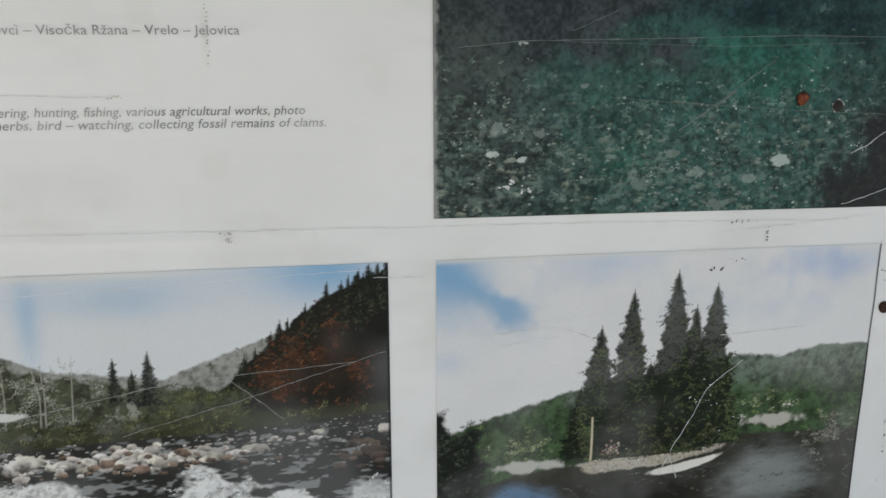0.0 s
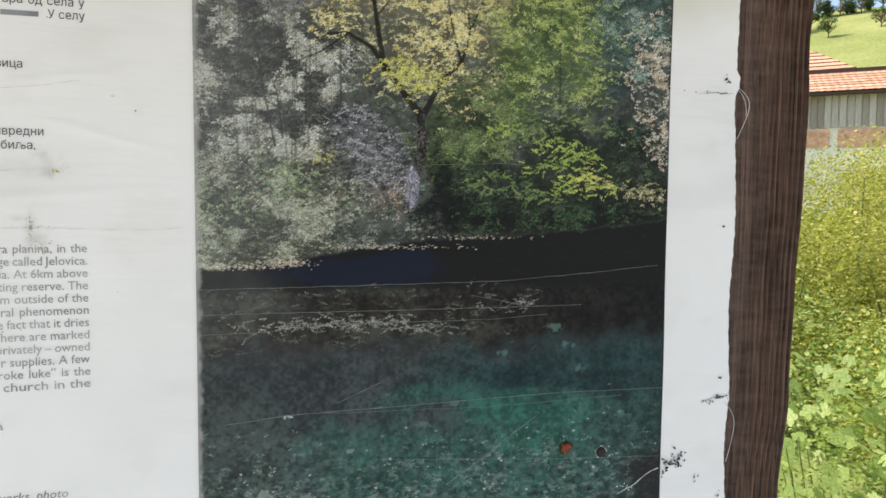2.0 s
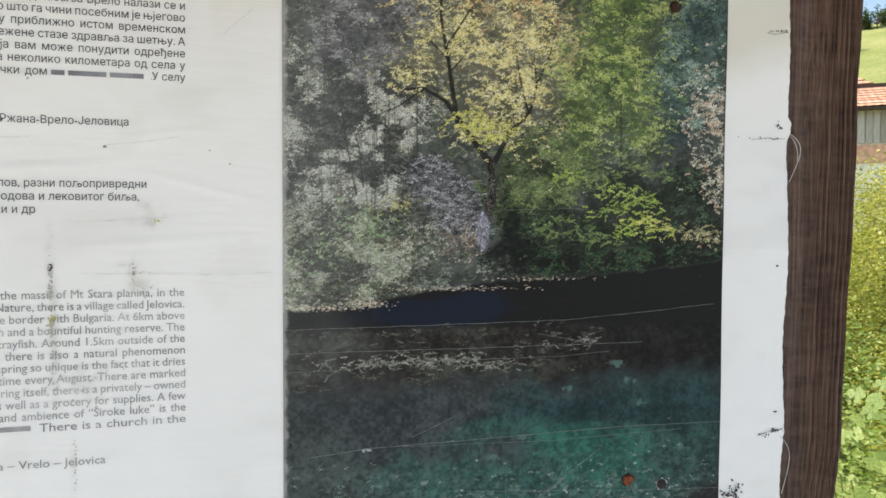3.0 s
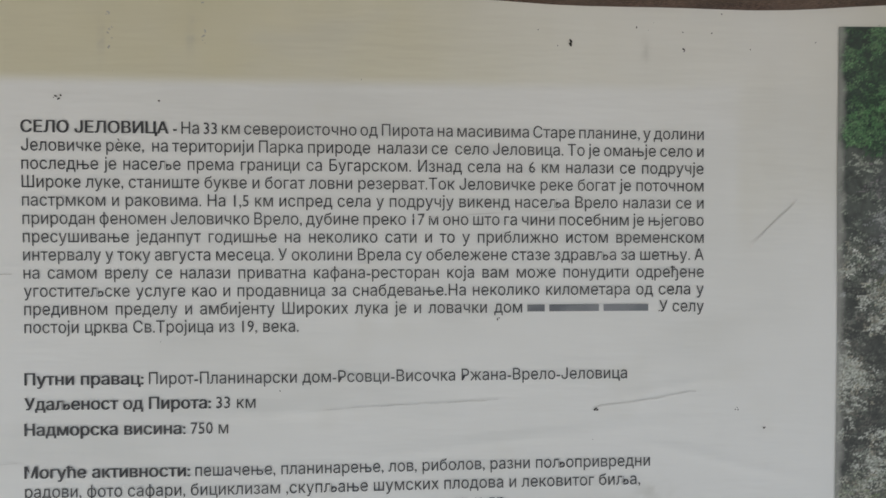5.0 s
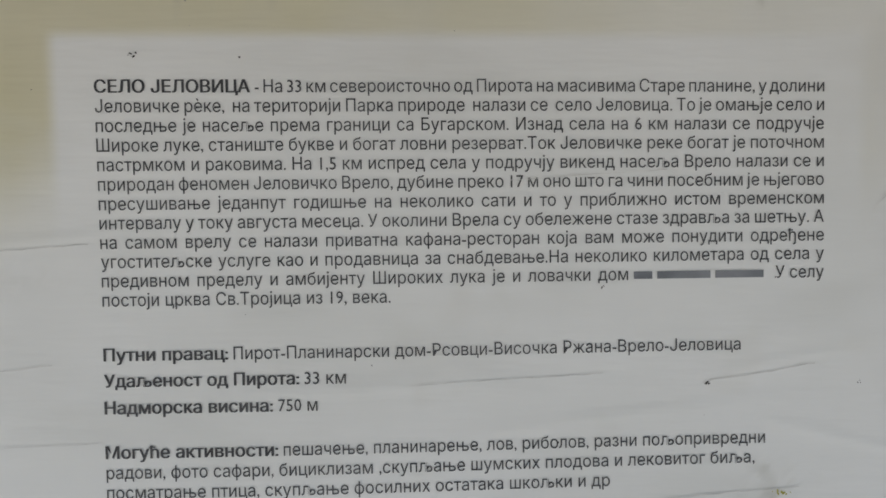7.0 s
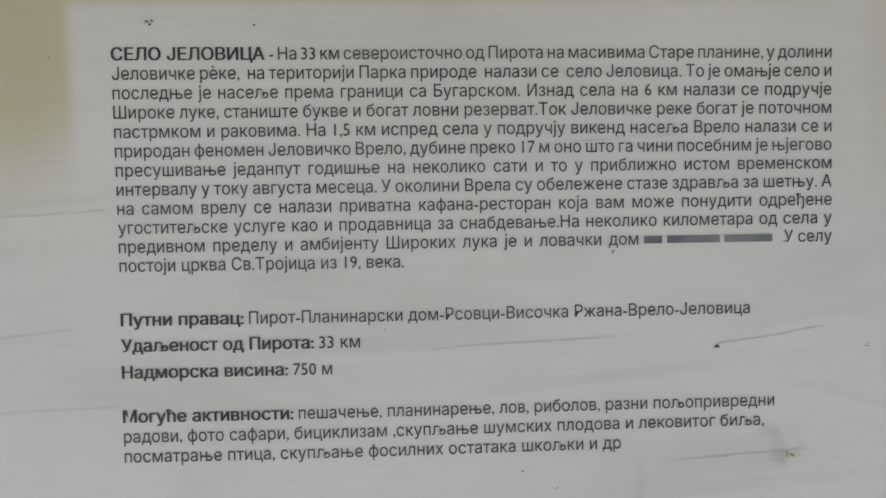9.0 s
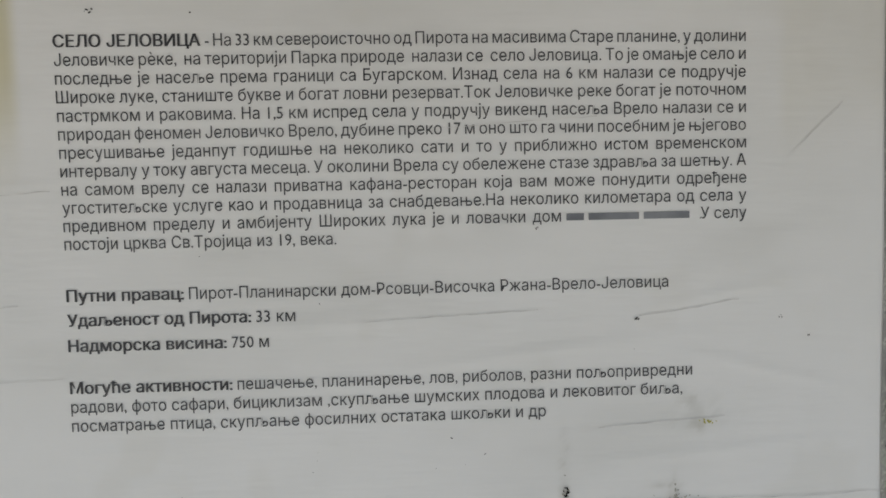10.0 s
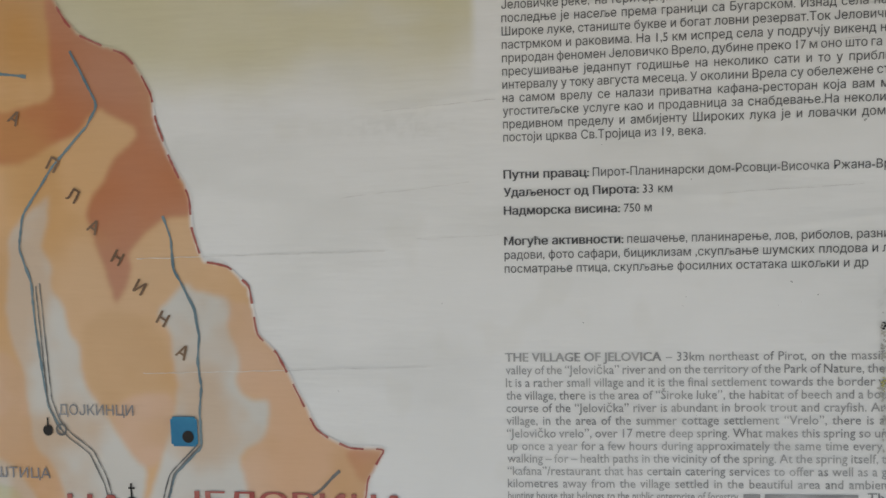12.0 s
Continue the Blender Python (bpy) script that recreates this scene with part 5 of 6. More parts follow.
for i, body in enumerate(ENG):
    write(body, EL, g(1), EZ - ES * (i + 1), EC, M_INK_PALE, justify=JE)
z = EZ - ES * 11
write("hunting house that belongs to the public enterprise of forestry", EL, g(0.462), z, EC, M_INK_PALE)
for a, b in ((0.472, 0.504), (0.513, 0.688)):
    bar(g(a), g(b), z, 0.0046, M_INK_PALE)
write("There is a church in the", g(0.705), g(1), z, EC, M_INK_PALE)
write("– Rsovci – Visočka Ržana – Vrelo – Jelovica", -0.389, -0.171, 1.3228, EC, M_INK_PALE)
write("mountaineering, hunting, fishing, various agricultural works, photo", -0.420, -0.118, 1.2540, EC, M_INK_PALE, slant=0.2)
write("and herbs, bird – watching, collecting fossil remains of clams.", -0.396, -0.100, 1.2430, EC, M_INK_PALE, slant=0.2)


# ---- the map ----
def warped(x0, x1, z0, z1, step):
    """A print whose places on the board (x, z) are shifted by noise, for uneven rims."""
    s = Print(x1 - x0, z1 - z0, step)
    s.rect = (x0, x1, z0, z1)
    s.x, s.z = x0 + s.u * (x1 - x0), z1 - s.v * (z1 - z0)
    s.x = s.x + 0.006 * (fbm(s.h, s.w, 16, 3) - 0.5)
    s.z = s.z + 0.006 * (fbm(s.h, s.w, 16, 3) - 0.5)
    return s


def area(s, pts, rounds=0, blur=2):
    """Mask inside a polygon whose corners are cut off so many times, its rim made uneven by the sheet's own noise."""
    for _ in range(rounds):
        pts = [q for (xa, za), (xb, zb) in zip(pts, pts[1:] + pts[:1]) for q in ((0.75 * xa + 0.25 * xb, 0.75 * za + 0.25 * zb), (0.25 * xa + 0.75 * xb, 0.25 * za + 0.75 * zb))]
    inside = np.zeros((s.h, s.w), bool)
    for (xa, za), (xb, zb) in zip(pts, pts[1:] + pts[:1]):
        if za == zb:
            continue
        inside ^= ((za > s.z) != (zb > s.z)) & (s.x < (xb - xa) * (s.z - za) / (zb - za) + xa)
    m = inside.astype(float)
    for _ in range(blur):
        m[1:-1, 1:-1] = (m[1:-1, 1:-1] * 2 + m[:-2, 1:-1] + m[2:, 1:-1] + m[1:-1, :-2] + m[1:-1, 2:]) / 6
    return m


BORDER = [(-0.996, 1.856), (-0.985, 1.833), (-0.976, 1.815), (-0.963, 1.799), (-0.937, 1.787), (-0.913, 1.777), (-0.900, 1.761), (-0.889, 1.740), (-0.885, 1.714), (-0.872, 1.677), (-0.854, 1.640), (-0.853, 1.611),
          (-0.843, 1.578), (-0.817, 1.573), (-0.797, 1.554), (-0.791, 1.508), (-0.771, 1.489), (-0.735, 1.417), (-0.723, 1.409), (-0.701, 1.399), (-0.667, 1.399), (-0.685, 1.370), (-0.691, 1.334)]


def map_print():
    s = warped(-1.31, -0.66, 1.15, 1.86, 0.0018)
    land = area(s, [(-1.4, 1.88), (-1.003, 1.88)] + BORDER + [(-0.703, 1.096), (-1.4, 1.1)])
    bare = sheet_ink(s.x, s.z)
    s.a[:] = bare
    s.wash((224, 178, 128), land)
    s.wash((206, 150, 84), 0.8 * land * soft(s.z, 1.74, 1.79))
    mottled = fbm(s.h, s.w, 60, 4)
    for tint, much, rim in (
        ((206, 156, 94), 0.45, [(-0.977, 1.521), (-0.946, 1.532), (-0.904, 1.529), (-0.882, 1.499), (-0.876, 1.467), (-0.890, 1.451), (-0.927, 1.445), (-0.964, 1.447), (-0.975, 1.472)]),
        ((222, 180, 150), 0.9, [(-0.952, 1.434), (-0.930, 1.445), (-0.909, 1.450), (-0.873, 1.451), (-0.887, 1.408), (-0.897, 1.383), (-0.912, 1.376), (-0.924, 1.383), (-0.938, 1.407)]),
        ((223, 180, 146), 0.9, [(-0.832, 1.549), (-0.815, 1.538), (-0.797, 1.541), (-0.786, 1.520), (-0.645, 1.396), (-0.659, 1.324), (-0.811, 1.318), (-0.817, 1.387), (-0.787, 1.409), (-0.780, 1.446), (-0.810, 1.451), (-0.816, 1.467), (-0.809, 1.472), (-0.822, 1.510)]),
        ((222, 180, 150), 0.85, [(-1.228, 1.522), (-1.066, 1.499), (-1.040, 1.471), (-1.040, 1.433), (-1.037, 1.394), (-1.007, 1.373), (-0.998, 1.311), (-1.023, 1.311), (-1.039, 1.355), (-1.075, 1.388), (-1.239, 1.397)]),
        ((194, 120, 78), 0.95, [(-0.985, 1.86), (-0.978, 1.835), (-0.962, 1.800), (-0.937, 1.789), (-0.910, 1.779), (-0.896, 1.761), (-0.884, 1.716), (-0.866, 1.660), (-0.851, 1.630), (-0.855, 1.618), (-0.875, 1.622), (-0.893, 1.612), (-0.909, 1.599), (-0.921, 1.583), (-0.916, 1.576), (-0.921, 1.561), (-0.934, 1.542), (-0.940, 1.536), (-0.946, 1.569), (-0.958, 1.605), (-0.964, 1.626), (-0.956, 1.641), (-0.930, 1.681), (-0.911, 1.693), (-0.905, 1.705), (-0.913, 1.713), (-0.933, 1.720), (-0.942, 1.730), (-0.971, 1.701), (-0.990, 1.695), (-1.014, 1.682), (-1.034, 1.676), (-1.053, 1.675), (-1.207, 1.728), (-1.048, 1.726), (-1.023, 1.733), (-0.999, 1.735), (-0.991, 1.746), (-0.992, 1.775), (-0.994, 1.831)]),
        ((213, 211, 205), 0.95, [(-0.861, 1.560), (-0.853, 1.547), (-0.826, 1.544), (-0.816, 1.536), (-0.822, 1.510), (-0.812, 1.494), (-0.809, 1.472), (-0.816, 1.467), (-0.810, 1.451), (-0.796, 1.444), (-0.780, 1.446), (-0.787, 1.409), (-0.807, 1.400), (-0.817, 1.387), (-0.806, 1.366), (-0.811, 1.318), (-0.923, 1.314), (-0.897, 1.383), (-0.887, 1.408), (-0.873, 1.451), (-0.878, 1.477), (-0.876, 1.510), (-0.895, 1.529), (-0.879, 1.541)]),
        ((213, 211, 205), 0.95, [(-1, 1.648), (-1.002, 1.639), (-1.007, 1.616), (-1.015, 1.595), (-1.004, 1.579), (-1.009, 1.553), (-0.994, 1.542), (-0.991, 1.510), (-0.979, 1.499), (-0.978, 1.472), (-0.970, 1.450), (-0.953, 1.429), (-0.938, 1.407), (-0.924, 1.383), (-0.910, 1.377), (-0.923, 1.314), (-0.998, 1.311), (-1.007, 1.373), (-1.037, 1.394), (-1.040, 1.433), (-1.040, 1.471), (-1.053, 1.499), (-1.058, 1.532), (-1.052, 1.569), (-1.052, 1.596), (-1.041, 1.621)]),
        ((213, 211, 205), 0.95, [(-1.239, 1.397), (-1.075, 1.388), (-1.039, 1.355), (-1.023, 1.311), (-1.248, 1.304)]),
        ((200, 206, 174), 0.8, [(-1.245, 1.337), (-1.078, 1.357), (-1.052, 1.351), (-1.042, 1.310), (-1.248, 1.304)]),
        ((206, 140, 110), 0.85, [(-0.661, 1.396), (-0.707, 1.398), (-0.705, 1.387), (-0.691, 1.360), (-0.676, 1.379)]),
    ):
        s.wash(tint, much * area(s, rim, 3, 14 if tint == (206, 156, 94) else 5))
    s.wash((206, 154, 92), 0.5 * land * soft(mottled, 0.45, 0.7))
    s.wash((212, 211, 206), 0.16 * soft(fbm(s.h, s.w, 120, 4), 0.4, 0.7))
    s.a = bare * (1 - land[..., None]) + s.a * land[..., None]
    x0, x1, z0, z1 = s.rect
    me = grid_sheet("relief_map", np.linspace(x0, x1, s.w), np.linspace(z0, z1, s.h), s.a[::-1], 0.0005, M_SHEET)
    # only the inked land lies on the sheet
    bm = bmesh.new()
    bm.from_mesh(me)
    inked = land[::-1].ravel() > 0.0
    bmesh.ops.delete(bm, geom=[q for q, k in zip(bm.verts, inked) if not k], context="VERTS")
    bm.to_mesh(me)
    bm.free()
    return me


part("relief_map", map_print(), board, "printed relief map in orange and brown")
part("border_line", ribbon("border_line", BORDER, 0.0021, 0.0011, M_RED_INK, 0.0006, dash=3), board, "dashed red border line")
for pts, w, m in (
    ([(-0.970, 1.783), (-0.949, 1.740), (-0.945, 1.730), (-0.957, 1.711), (-0.996, 1.673), (-1.032, 1.626), (-1.038, 1.594), (-1.027, 1.561), (-1.025, 1.516), (-1.019, 1.459), (-1.016, 1.437), (-1.004, 1.414)], 0.0026, M_RIVER),
    ([(-0.882, 1.623), (-0.875, 1.601), (-0.874, 1.572), (-0.854, 1.533), (-0.850, 1.507), (-0.853, 1.480), (-0.850, 1.458), (-0.853, 1.432), (-0.853, 1.399), (-0.883, 1.371), (-0.891, 1.345), (-0.900, 1.302)], 0.0026, M_RIVER),
    ([(-1.084, 1.773), (-1.051, 1.766), (-1.018, 1.761)], 0.003, M_RIVER),
    ([(-0.713, 1.378), (-0.734, 1.357), (-0.754, 1.345)], 0.003, M_ROAD),
):
    part("river_line", ribbon("river_line", pts, w, 0.0012, m, 0.0004), board)
for dx in (-0.0022, 0.0022):
    part("road_line", ribbon("road_line", [(x + dx, z + dx * 0.7) for x, z in ((-1.020, 1.558), (-1.017, 1.504), (-1.014, 1.442), (-1.006, 1.420), (-0.994, 1.408), (-0.971, 1.392), (-0.957, 1.363), (-0.948, 1.323))], 0.0013, 0.0013, M_ROAD, 0.0003), board)
    part("road_line", ribbon("road_line", [(x + dx, z) for x, z in ((-0.855, 1.401), (-0.886, 1.372), (-0.894, 1.345), (-0.900, 1.302))], 0.0013, 0.0014, M_ROAD, 0.0003), board)
for ch, x, z in (("П", -0.998, 1.676), ("Л", -0.979, 1.646), ("А", -0.959, 1.615), ("Н", -0.935, 1.584), ("И", -0.913, 1.555), ("Н", -0.890, 1.524), ("А", -0.871, 1.492), ("А", -1.036, 1.723)):
    write(ch, x - 0.001, None, z + 0.002, 0.0135, M_BROWN_INK, bold=True, turn=-32, lift=0.0015)
write("ДОЈКИНЦИ", -1.005, -0.923, 1.434, 0.0105, M_INK_GREY, lift=0.0015)
write("ЕШТИЦА", -1.091, -1.018, 1.370, 0.0105, M_INK_GREY, lift=0.0015)
write("ЈЕЛОВИЦА", -0.877, -0.646, 1.346, 0.0185, M_RED_INK, bold=True, lift=0.0016)
write("ЦА", -1.000, -0.937, 1.340, 0.0185, M_RED_INK, bold=True, lift=0.0016)


def disc(name, x, z, r0, r1, lift, material, n=24):
    """A flat ring or, with r0 = 0, a disc on the sheet."""
    verts, faces = [], []
    for k in range(n):
        a = 6.283 * k / n
        for r in (r0, r1):
            u, w = x + r * math.cos(a), z + r * math.sin(a)
            verts.append((u, -float(wave(u, w)) - lift, float(sag(u, w))))
    for k in range(n):
        j = (k + 1) % n
        faces.append((2 * k, 2 * k + 1, 2 * j + 1, 2 * j))
    return mesh(name, verts, faces, material)


part("town_ring", disc("town_ring", -1.003, 1.414, 0.0042, 0.0062, 0.0018, M_ROAD), board)
part("church_mark", disc("church_mark", -1.018, 1.413, 0.0, 0.0055, 0.0016, M_BLACK), board)
part("church_mark", ribbon("church_mark", [(-1.018, 1.417), (-1.018, 1.426)], 0.0016, 0.0016, M_BLACK), board)
part("church_mark", disc("church_mark", -0.930, 1.341, 0.0, 0.0065, 0.0016, M_BLACK), board)
part("church_mark", ribbon("church_mark", [(-0.930, 1.347), (-0.930, 1.362)], 0.0018, 0.0016, M_BLACK), board)
part("church_mark", ribbon("church_mark", [(-0.933, 1.357), (-0.926, 1.357)], 0.0018, 0.0017, M_BLACK), board)


def marker():
    bm = bmesh.new()
    bmesh.ops.create_grid(bm, x_segments=1, y_segments=1, size=0.5)
    bmesh.ops.bevel(bm, geom=bm.verts[:], offset=0.08, segments=3, affect="VERTICES")
    for v in bm.verts:
        u, w = -0.870 + v.co.x * 0.028, 1.414 + v.co.y * 0.029
        v.co = (u, -float(wave(u, w)) - 0.0020, float(sag(u, w)))
    return bm_mesh(bm, "town_marker", M_BLUE)


part("town_marker", marker(), board, "blue square map symbol")
part("town_marker_dot", disc("town_marker_dot", -0.866, 1.409, 0.0, 0.006, 0.0024, M_BLACK), board)

# ---- wear on the sheet ----
def u1(u, v):
    return (P1[0] + u * (P1[1] - P1[0]), P1[3] - v * (P1[3] - P1[2]))


for a, w in (
    (((0.0, 0.602), (0.3, 0.599), (0.62, 0.595), (0.82, 0.585), (0.98, 0.575)), 0.0006), (((0.0, 0.635), (0.4, 0.634), (0.8, 0.632)), 0.0006), (((0.16, 0.652), (0.6, 0.650), (0.72, 0.645)), 0.0005), (((0.0, 0.662), (0.14, 0.660)), 0.0005),
    (((0.05, 0.784), (0.17, 0.775), (0.5, 0.768), (0.75, 0.762), (1.0, 0.762)), 0.0007), (((0.25, 0.775), (0.6, 0.778), (0.9, 0.770)), 0.0004), (((0.35, 0.845), (0.75, 0.862), (1.0, 0.868)), 0.0005), (((0.27, 0.762), (0.36, 0.735)), 0.0006),
    (((0.52, 0.88), (0.60, 0.842), (0.70, 0.795)), 0.0007), (((0.50, 0.888), (0.58, 0.855), (0.62, 0.835)), 0.0010), (((0.45, 0.432), (0.62, 0.428), (0.72, 0.432)), 0.0004), (((0.3, 0.32), (0.56, 0.318), (0.62, 0.315)), 0.0004),
    (((0.0, 0.89), (0.22, 0.885)), 0.0005), (((0.55, 0.615), (0.68, 0.632)), 0.0004), (((0.60, 0.640), (0.70, 0.612)), 0.0004),
):
    part("scratch", ribbon("scratch", [u1(*q) for q in a], w * 0.7, 0.0013, M_SCRATCH, 0.0005), board)
# cracks and rubbed lines; on the lake print three pale ones paint fold highlights
for a, w in (
    ([(0.340, 0.986), (0.300, 0.956), (0.284, 0.921), (0.261, 0.883)], 0.0010), ([(-0.388, 0.977), (-0.250, 1.002), (-0.080, 1.012)], 0.0006), ([(-0.200, 1.002), (-0.150, 0.957)], 0.0007),
    ([(-0.299, 0.952), (-0.200, 0.977), (-0.050, 1.021)], 0.0006), ([(0.059, 1.031), (0.130, 1.035), (0.165, 1.021)], 0.0013), ([(0.310, 1.016), (0.411, 1.021)], 0.001), ([(0.049, 1.016), (0.129, 1.025)], 0.0009),
    ([(0.249, 0.856), (0.261, 0.881), (0.271, 0.851)], 0.0012),
):
    part("scratch", ribbon("scratch", a, w * 0.7, 0.0013, M_CREASE if a[0][0] > 0.2 else M_CREASE_DARK if a[0][0] > 0.0 else M_SCRATCH_PALE, 0.0009), board)
# folds of the vinyl, their shade drawn as thin grey strips
for a, w in (
    ([(-0.398, 1.147), (-0.199, 1.145), (0.100, 1.143), (0.452, 1.138)], 0.0005), ([(0.301, 1.129), (0.361, 1.133), (0.462, 1.141)], 0.0006), ([(-0.392, 1.269), (-0.280, 1.266)], 0.0007),
    ([(-0.060, 1.096), (-0.010, 1.094)], 0.0005), ([(-0.398, 1.091), (-0.199, 1.099), (-0.060, 1.104)], 0.0004), ([(-0.167, 1.629), (-0.128, 1.634), (-0.100, 1.639)], 0.0006), ([(-0.354, 1.630), (-0.235, 1.635)], 0.0005),
    ([(-0.912, 1.582), (-0.661, 1.585)], 0.0006), ([(-0.911, 1.470), (-0.620, 1.476)], 0.0005), ([(-0.702, 1.635), (-0.579, 1.646)], 0.0005), ([(-0.554, 1.720), (-0.660, 1.713)], 0.0006), ([(-0.292, 1.756), (-0.194, 1.762)], 0.0004),
    ([(-0.191, 1.505), (-0.051, 1.502), (0.001, 1.504)], 0.0005), ([(-0.063, 1.736), (-0.029, 1.769)], 0.0008), ([(-0.196, 1.554), (-0.109, 1.559)], 0.0005), ([(-0.552, 1.598), (-0.630, 1.595)], 0.0004),
):
    part("crease", ribbon("crease", a, w, 0.0009, M_CREASE_DARK, 0.0007), board)
tagged(part("dirt_streak", flecks("dirt_streak", [(-0.489, 1.874, 0.001, 0.010, 9, 0.0012), (-0.428, 1.879, 0.001, 0.009, 8, 0.0011), (-0.218, 1.500, 0.0012, 0.012, 26, 0.0018), (-0.218, 1.454, 0.0015, 0.022, 34, 0.0016), (-0.217, 1.409, 0.0012, 0.02, 20, 0.0014), (-0.143, 1.504, 0.006, 0.0008, 18, 0.0012), (-0.143, 1.499, 0.001, 0.008, 18, 0.0012), (-0.134, 1.487, 0.003, 0.004, 12, 0.0012), (-0.198, 1.320, 0.0008, 0.014, 20, 0.0012), (-0.193, 1.139, 0.004, 0.003, 10, 0.002), (-0.187, 1.399, 0.02, 0.012, 16, 0.0012), (-0.278, 1.266, 0.003, 0.001, 7, 0.001)], M_DIRT, 0.0012, 3), board, "grey streaks of dirt"), kind="stuff")
tagged(part("lichen", flecks("lichen", [(-0.218, 1.461, 0.0015, 0.004, 12, 0.0015), (-0.122, 1.556, 0.003, 0.001, 8, 0.0016)], M_MOSS, 0.0014, 4), board, "yellow lichen specks"), kind="stuff")
tagged(part("dark_specks", flecks("dark_specks", [
    (-0.218, 1.512, 0.0008, 0.003, 8, 0.0014), (-0.521, 1.833, 0.002, 0.0006, 4, 0.0012), (-0.457, 1.831, 0.0003, 0.0003, 2, 0.001), (-0.168, 1.627, 0.0008, 0.0005, 3, 0.0012), (-0.071, 1.626, 0.0005, 0.0006, 3, 0.0012), (-0.234, 1.689, 0.0008, 0.0004, 3, 0.001),
    (-0.186, 1.873, 0.0006, 0.0015, 3, 0.0014), (-0.295, 1.551, 0.0006, 0.0005, 3, 0.0011), (-0.052, 1.613, 0.0005, 0.0005, 2, 0.001), (-0.108, 1.870, 0.0004, 0.001, 3, 0.0012), (-0.146, 1.883, 0.12, 0.008, 12, 0.0009), 
    (-0.294, 1.597, 0.18, 0.15, 30, 0.0006), (-0.000, 1.300, 0.1, 0.3, 8, 0.0006)], M_BLACK, 0.0014, 5), board, "small black specks"), kind="stuff")
tagged(part("flaked_print", flecks("flaked_print", [
    (0.511, 1.242, 0.006, 0.005, 40, 0.0022), (0.502, 1.230, 0.004, 0.004, 12, 0.002), (0.550, 1.308, 0.006, 0.0015, 14, 0.0014), (0.570, 1.312, 0.006, 0.001, 16, 0.0016), (0.567, 1.670, 0.003, 0.003, 8, 0.0018), (0.549, 1.656, 0.014, 0.0007, 16, 0.0012), (0.563, 1.780, 0.01, 0.001, 14, 0.0012),
    (0.543, 1.167, 0.012, 0.002, 16, 0.0015), (0.569, 1.192, 0.0015, 0.008, 12, 0.0016), (0.558, 1.172, 0.009, 0.0015, 14, 0.0018), (0.325, 1.140, 0.008, 0.001, 10, 0.0013), (0.355, 1.127, 0.001, 0.005, 8, 0.0014), (0.514, 1.079, 0.008, 0.001, 10, 0.0015), (0.522, 1.069, 0.008, 0.002, 14, 0.0018), (0.538, 1.217, 0.0015, 0.004, 6, 0.0014),
    (0.547, 1.076, 0.006, 0.004, 16, 0.003), (0.547, 0.986, 0.004, 0.002, 10, 0.002), (0.554, 1.006, 0.002, 0.003, 6, 0.002), (0.536, 0.921, 0.0015, 0.014, 18, 0.0016), (0.531, 0.881, 0.001, 0.03, 14, 0.0014), (0.566, 0.870, 0.005, 0.004, 10, 0.002), (0.566, 1.507, 0.002, 0.0005, 4, 0.002), (0.566, 1.334, 0.002, 0.0005, 4, 0.0018), (0.507, 1.111, 0.014, 0.006, 22, 0.0008),
    (0.457, 1.318, 0.003, 0.001, 5, 0.0014), (0.300, 1.089, 0.006, 0.001, 6, 0.0016), (0.321, 1.099, 0.008, 0.001, 6, 0.001)], M_BLACK, 0.0017, 6), board, "black flakes where the print has cracked"), kind="stuff")
for a, w, m in (
    ([(0.442, 1.208), (0.460, 1.216), (0.476, 1.228), (0.492, 1.235)], 0.0016, M_CREASE), ([(0.438, 1.155), (0.464, 1.162), (0.494, 1.172)], 0.0013, M_CREASE),
    ([(0.496, 1.172), (0.533, 1.168), (0.553, 1.176), (0.569, 1.178)], 0.0011, M_BLACK), ([(0.543, 1.307), (0.559, 1.312), (0.575, 1.312)], 0.0012, M_BLACK), ([(0.529, 1.654), (0.549, 1.656), (0.573, 1.655)], 0.0007, M_BLACK),
    ([(0.545, 1.778), (0.557, 1.775), (0.574, 1.779)], 0.0009, M_BLACK), ([(0.502, 1.068), (0.522, 1.067), (0.547, 1.071)], 0.0009, M_BLACK),
):
    part("crack", ribbon("crack", a, w * 0.5, 0.0019, m, 0.0010), board)
tagged(part("bare_cracks", flecks("bare_cracks", [(0.457, 1.215, 0.010, 0.003, 10, 0.0014), (0.300, 0.941, 0.015, 0.015, 16, 0.0014), (0.070, 1.181, 0.003, 0.002, 6, 0.003), (0.090, 1.176, 0.003, 0.002, 6, 0.003)], M_CREASE, 0.0015, 7), board, "white cracks in the print"), kind="stuff")


def curl_tab():
    """A torn strip of vinyl that curls forward off the edge."""
    verts, faces = [], []
    n = 8
    for i in range(n + 1):
        a = i / n * 1.9
        x = 0.546 + 0.020 * math.sin(a) / 0.95
        y = -0.004 - 0.016 * (1 - math.cos(a))
        for k, zz in enumerate((1.062 - 0.004 * i / n, 1.045 - 0.002 * i / n)):
            verts.append((x, y, zz))
    for i in range(n):
        faces.append((2 * i, 2 * i + 1, 2 * i + 3, 2 * i + 2))
    me = mesh("curled_tab", verts, faces, M_TAB, True)
    return me


tab = part("curled_tab", curl_tab(), board, "yellowed curl of torn vinyl")
tab_solid = tab.modifiers.new("thickness", "SOLIDIFY")
tab_solid.thickness = 0.0006


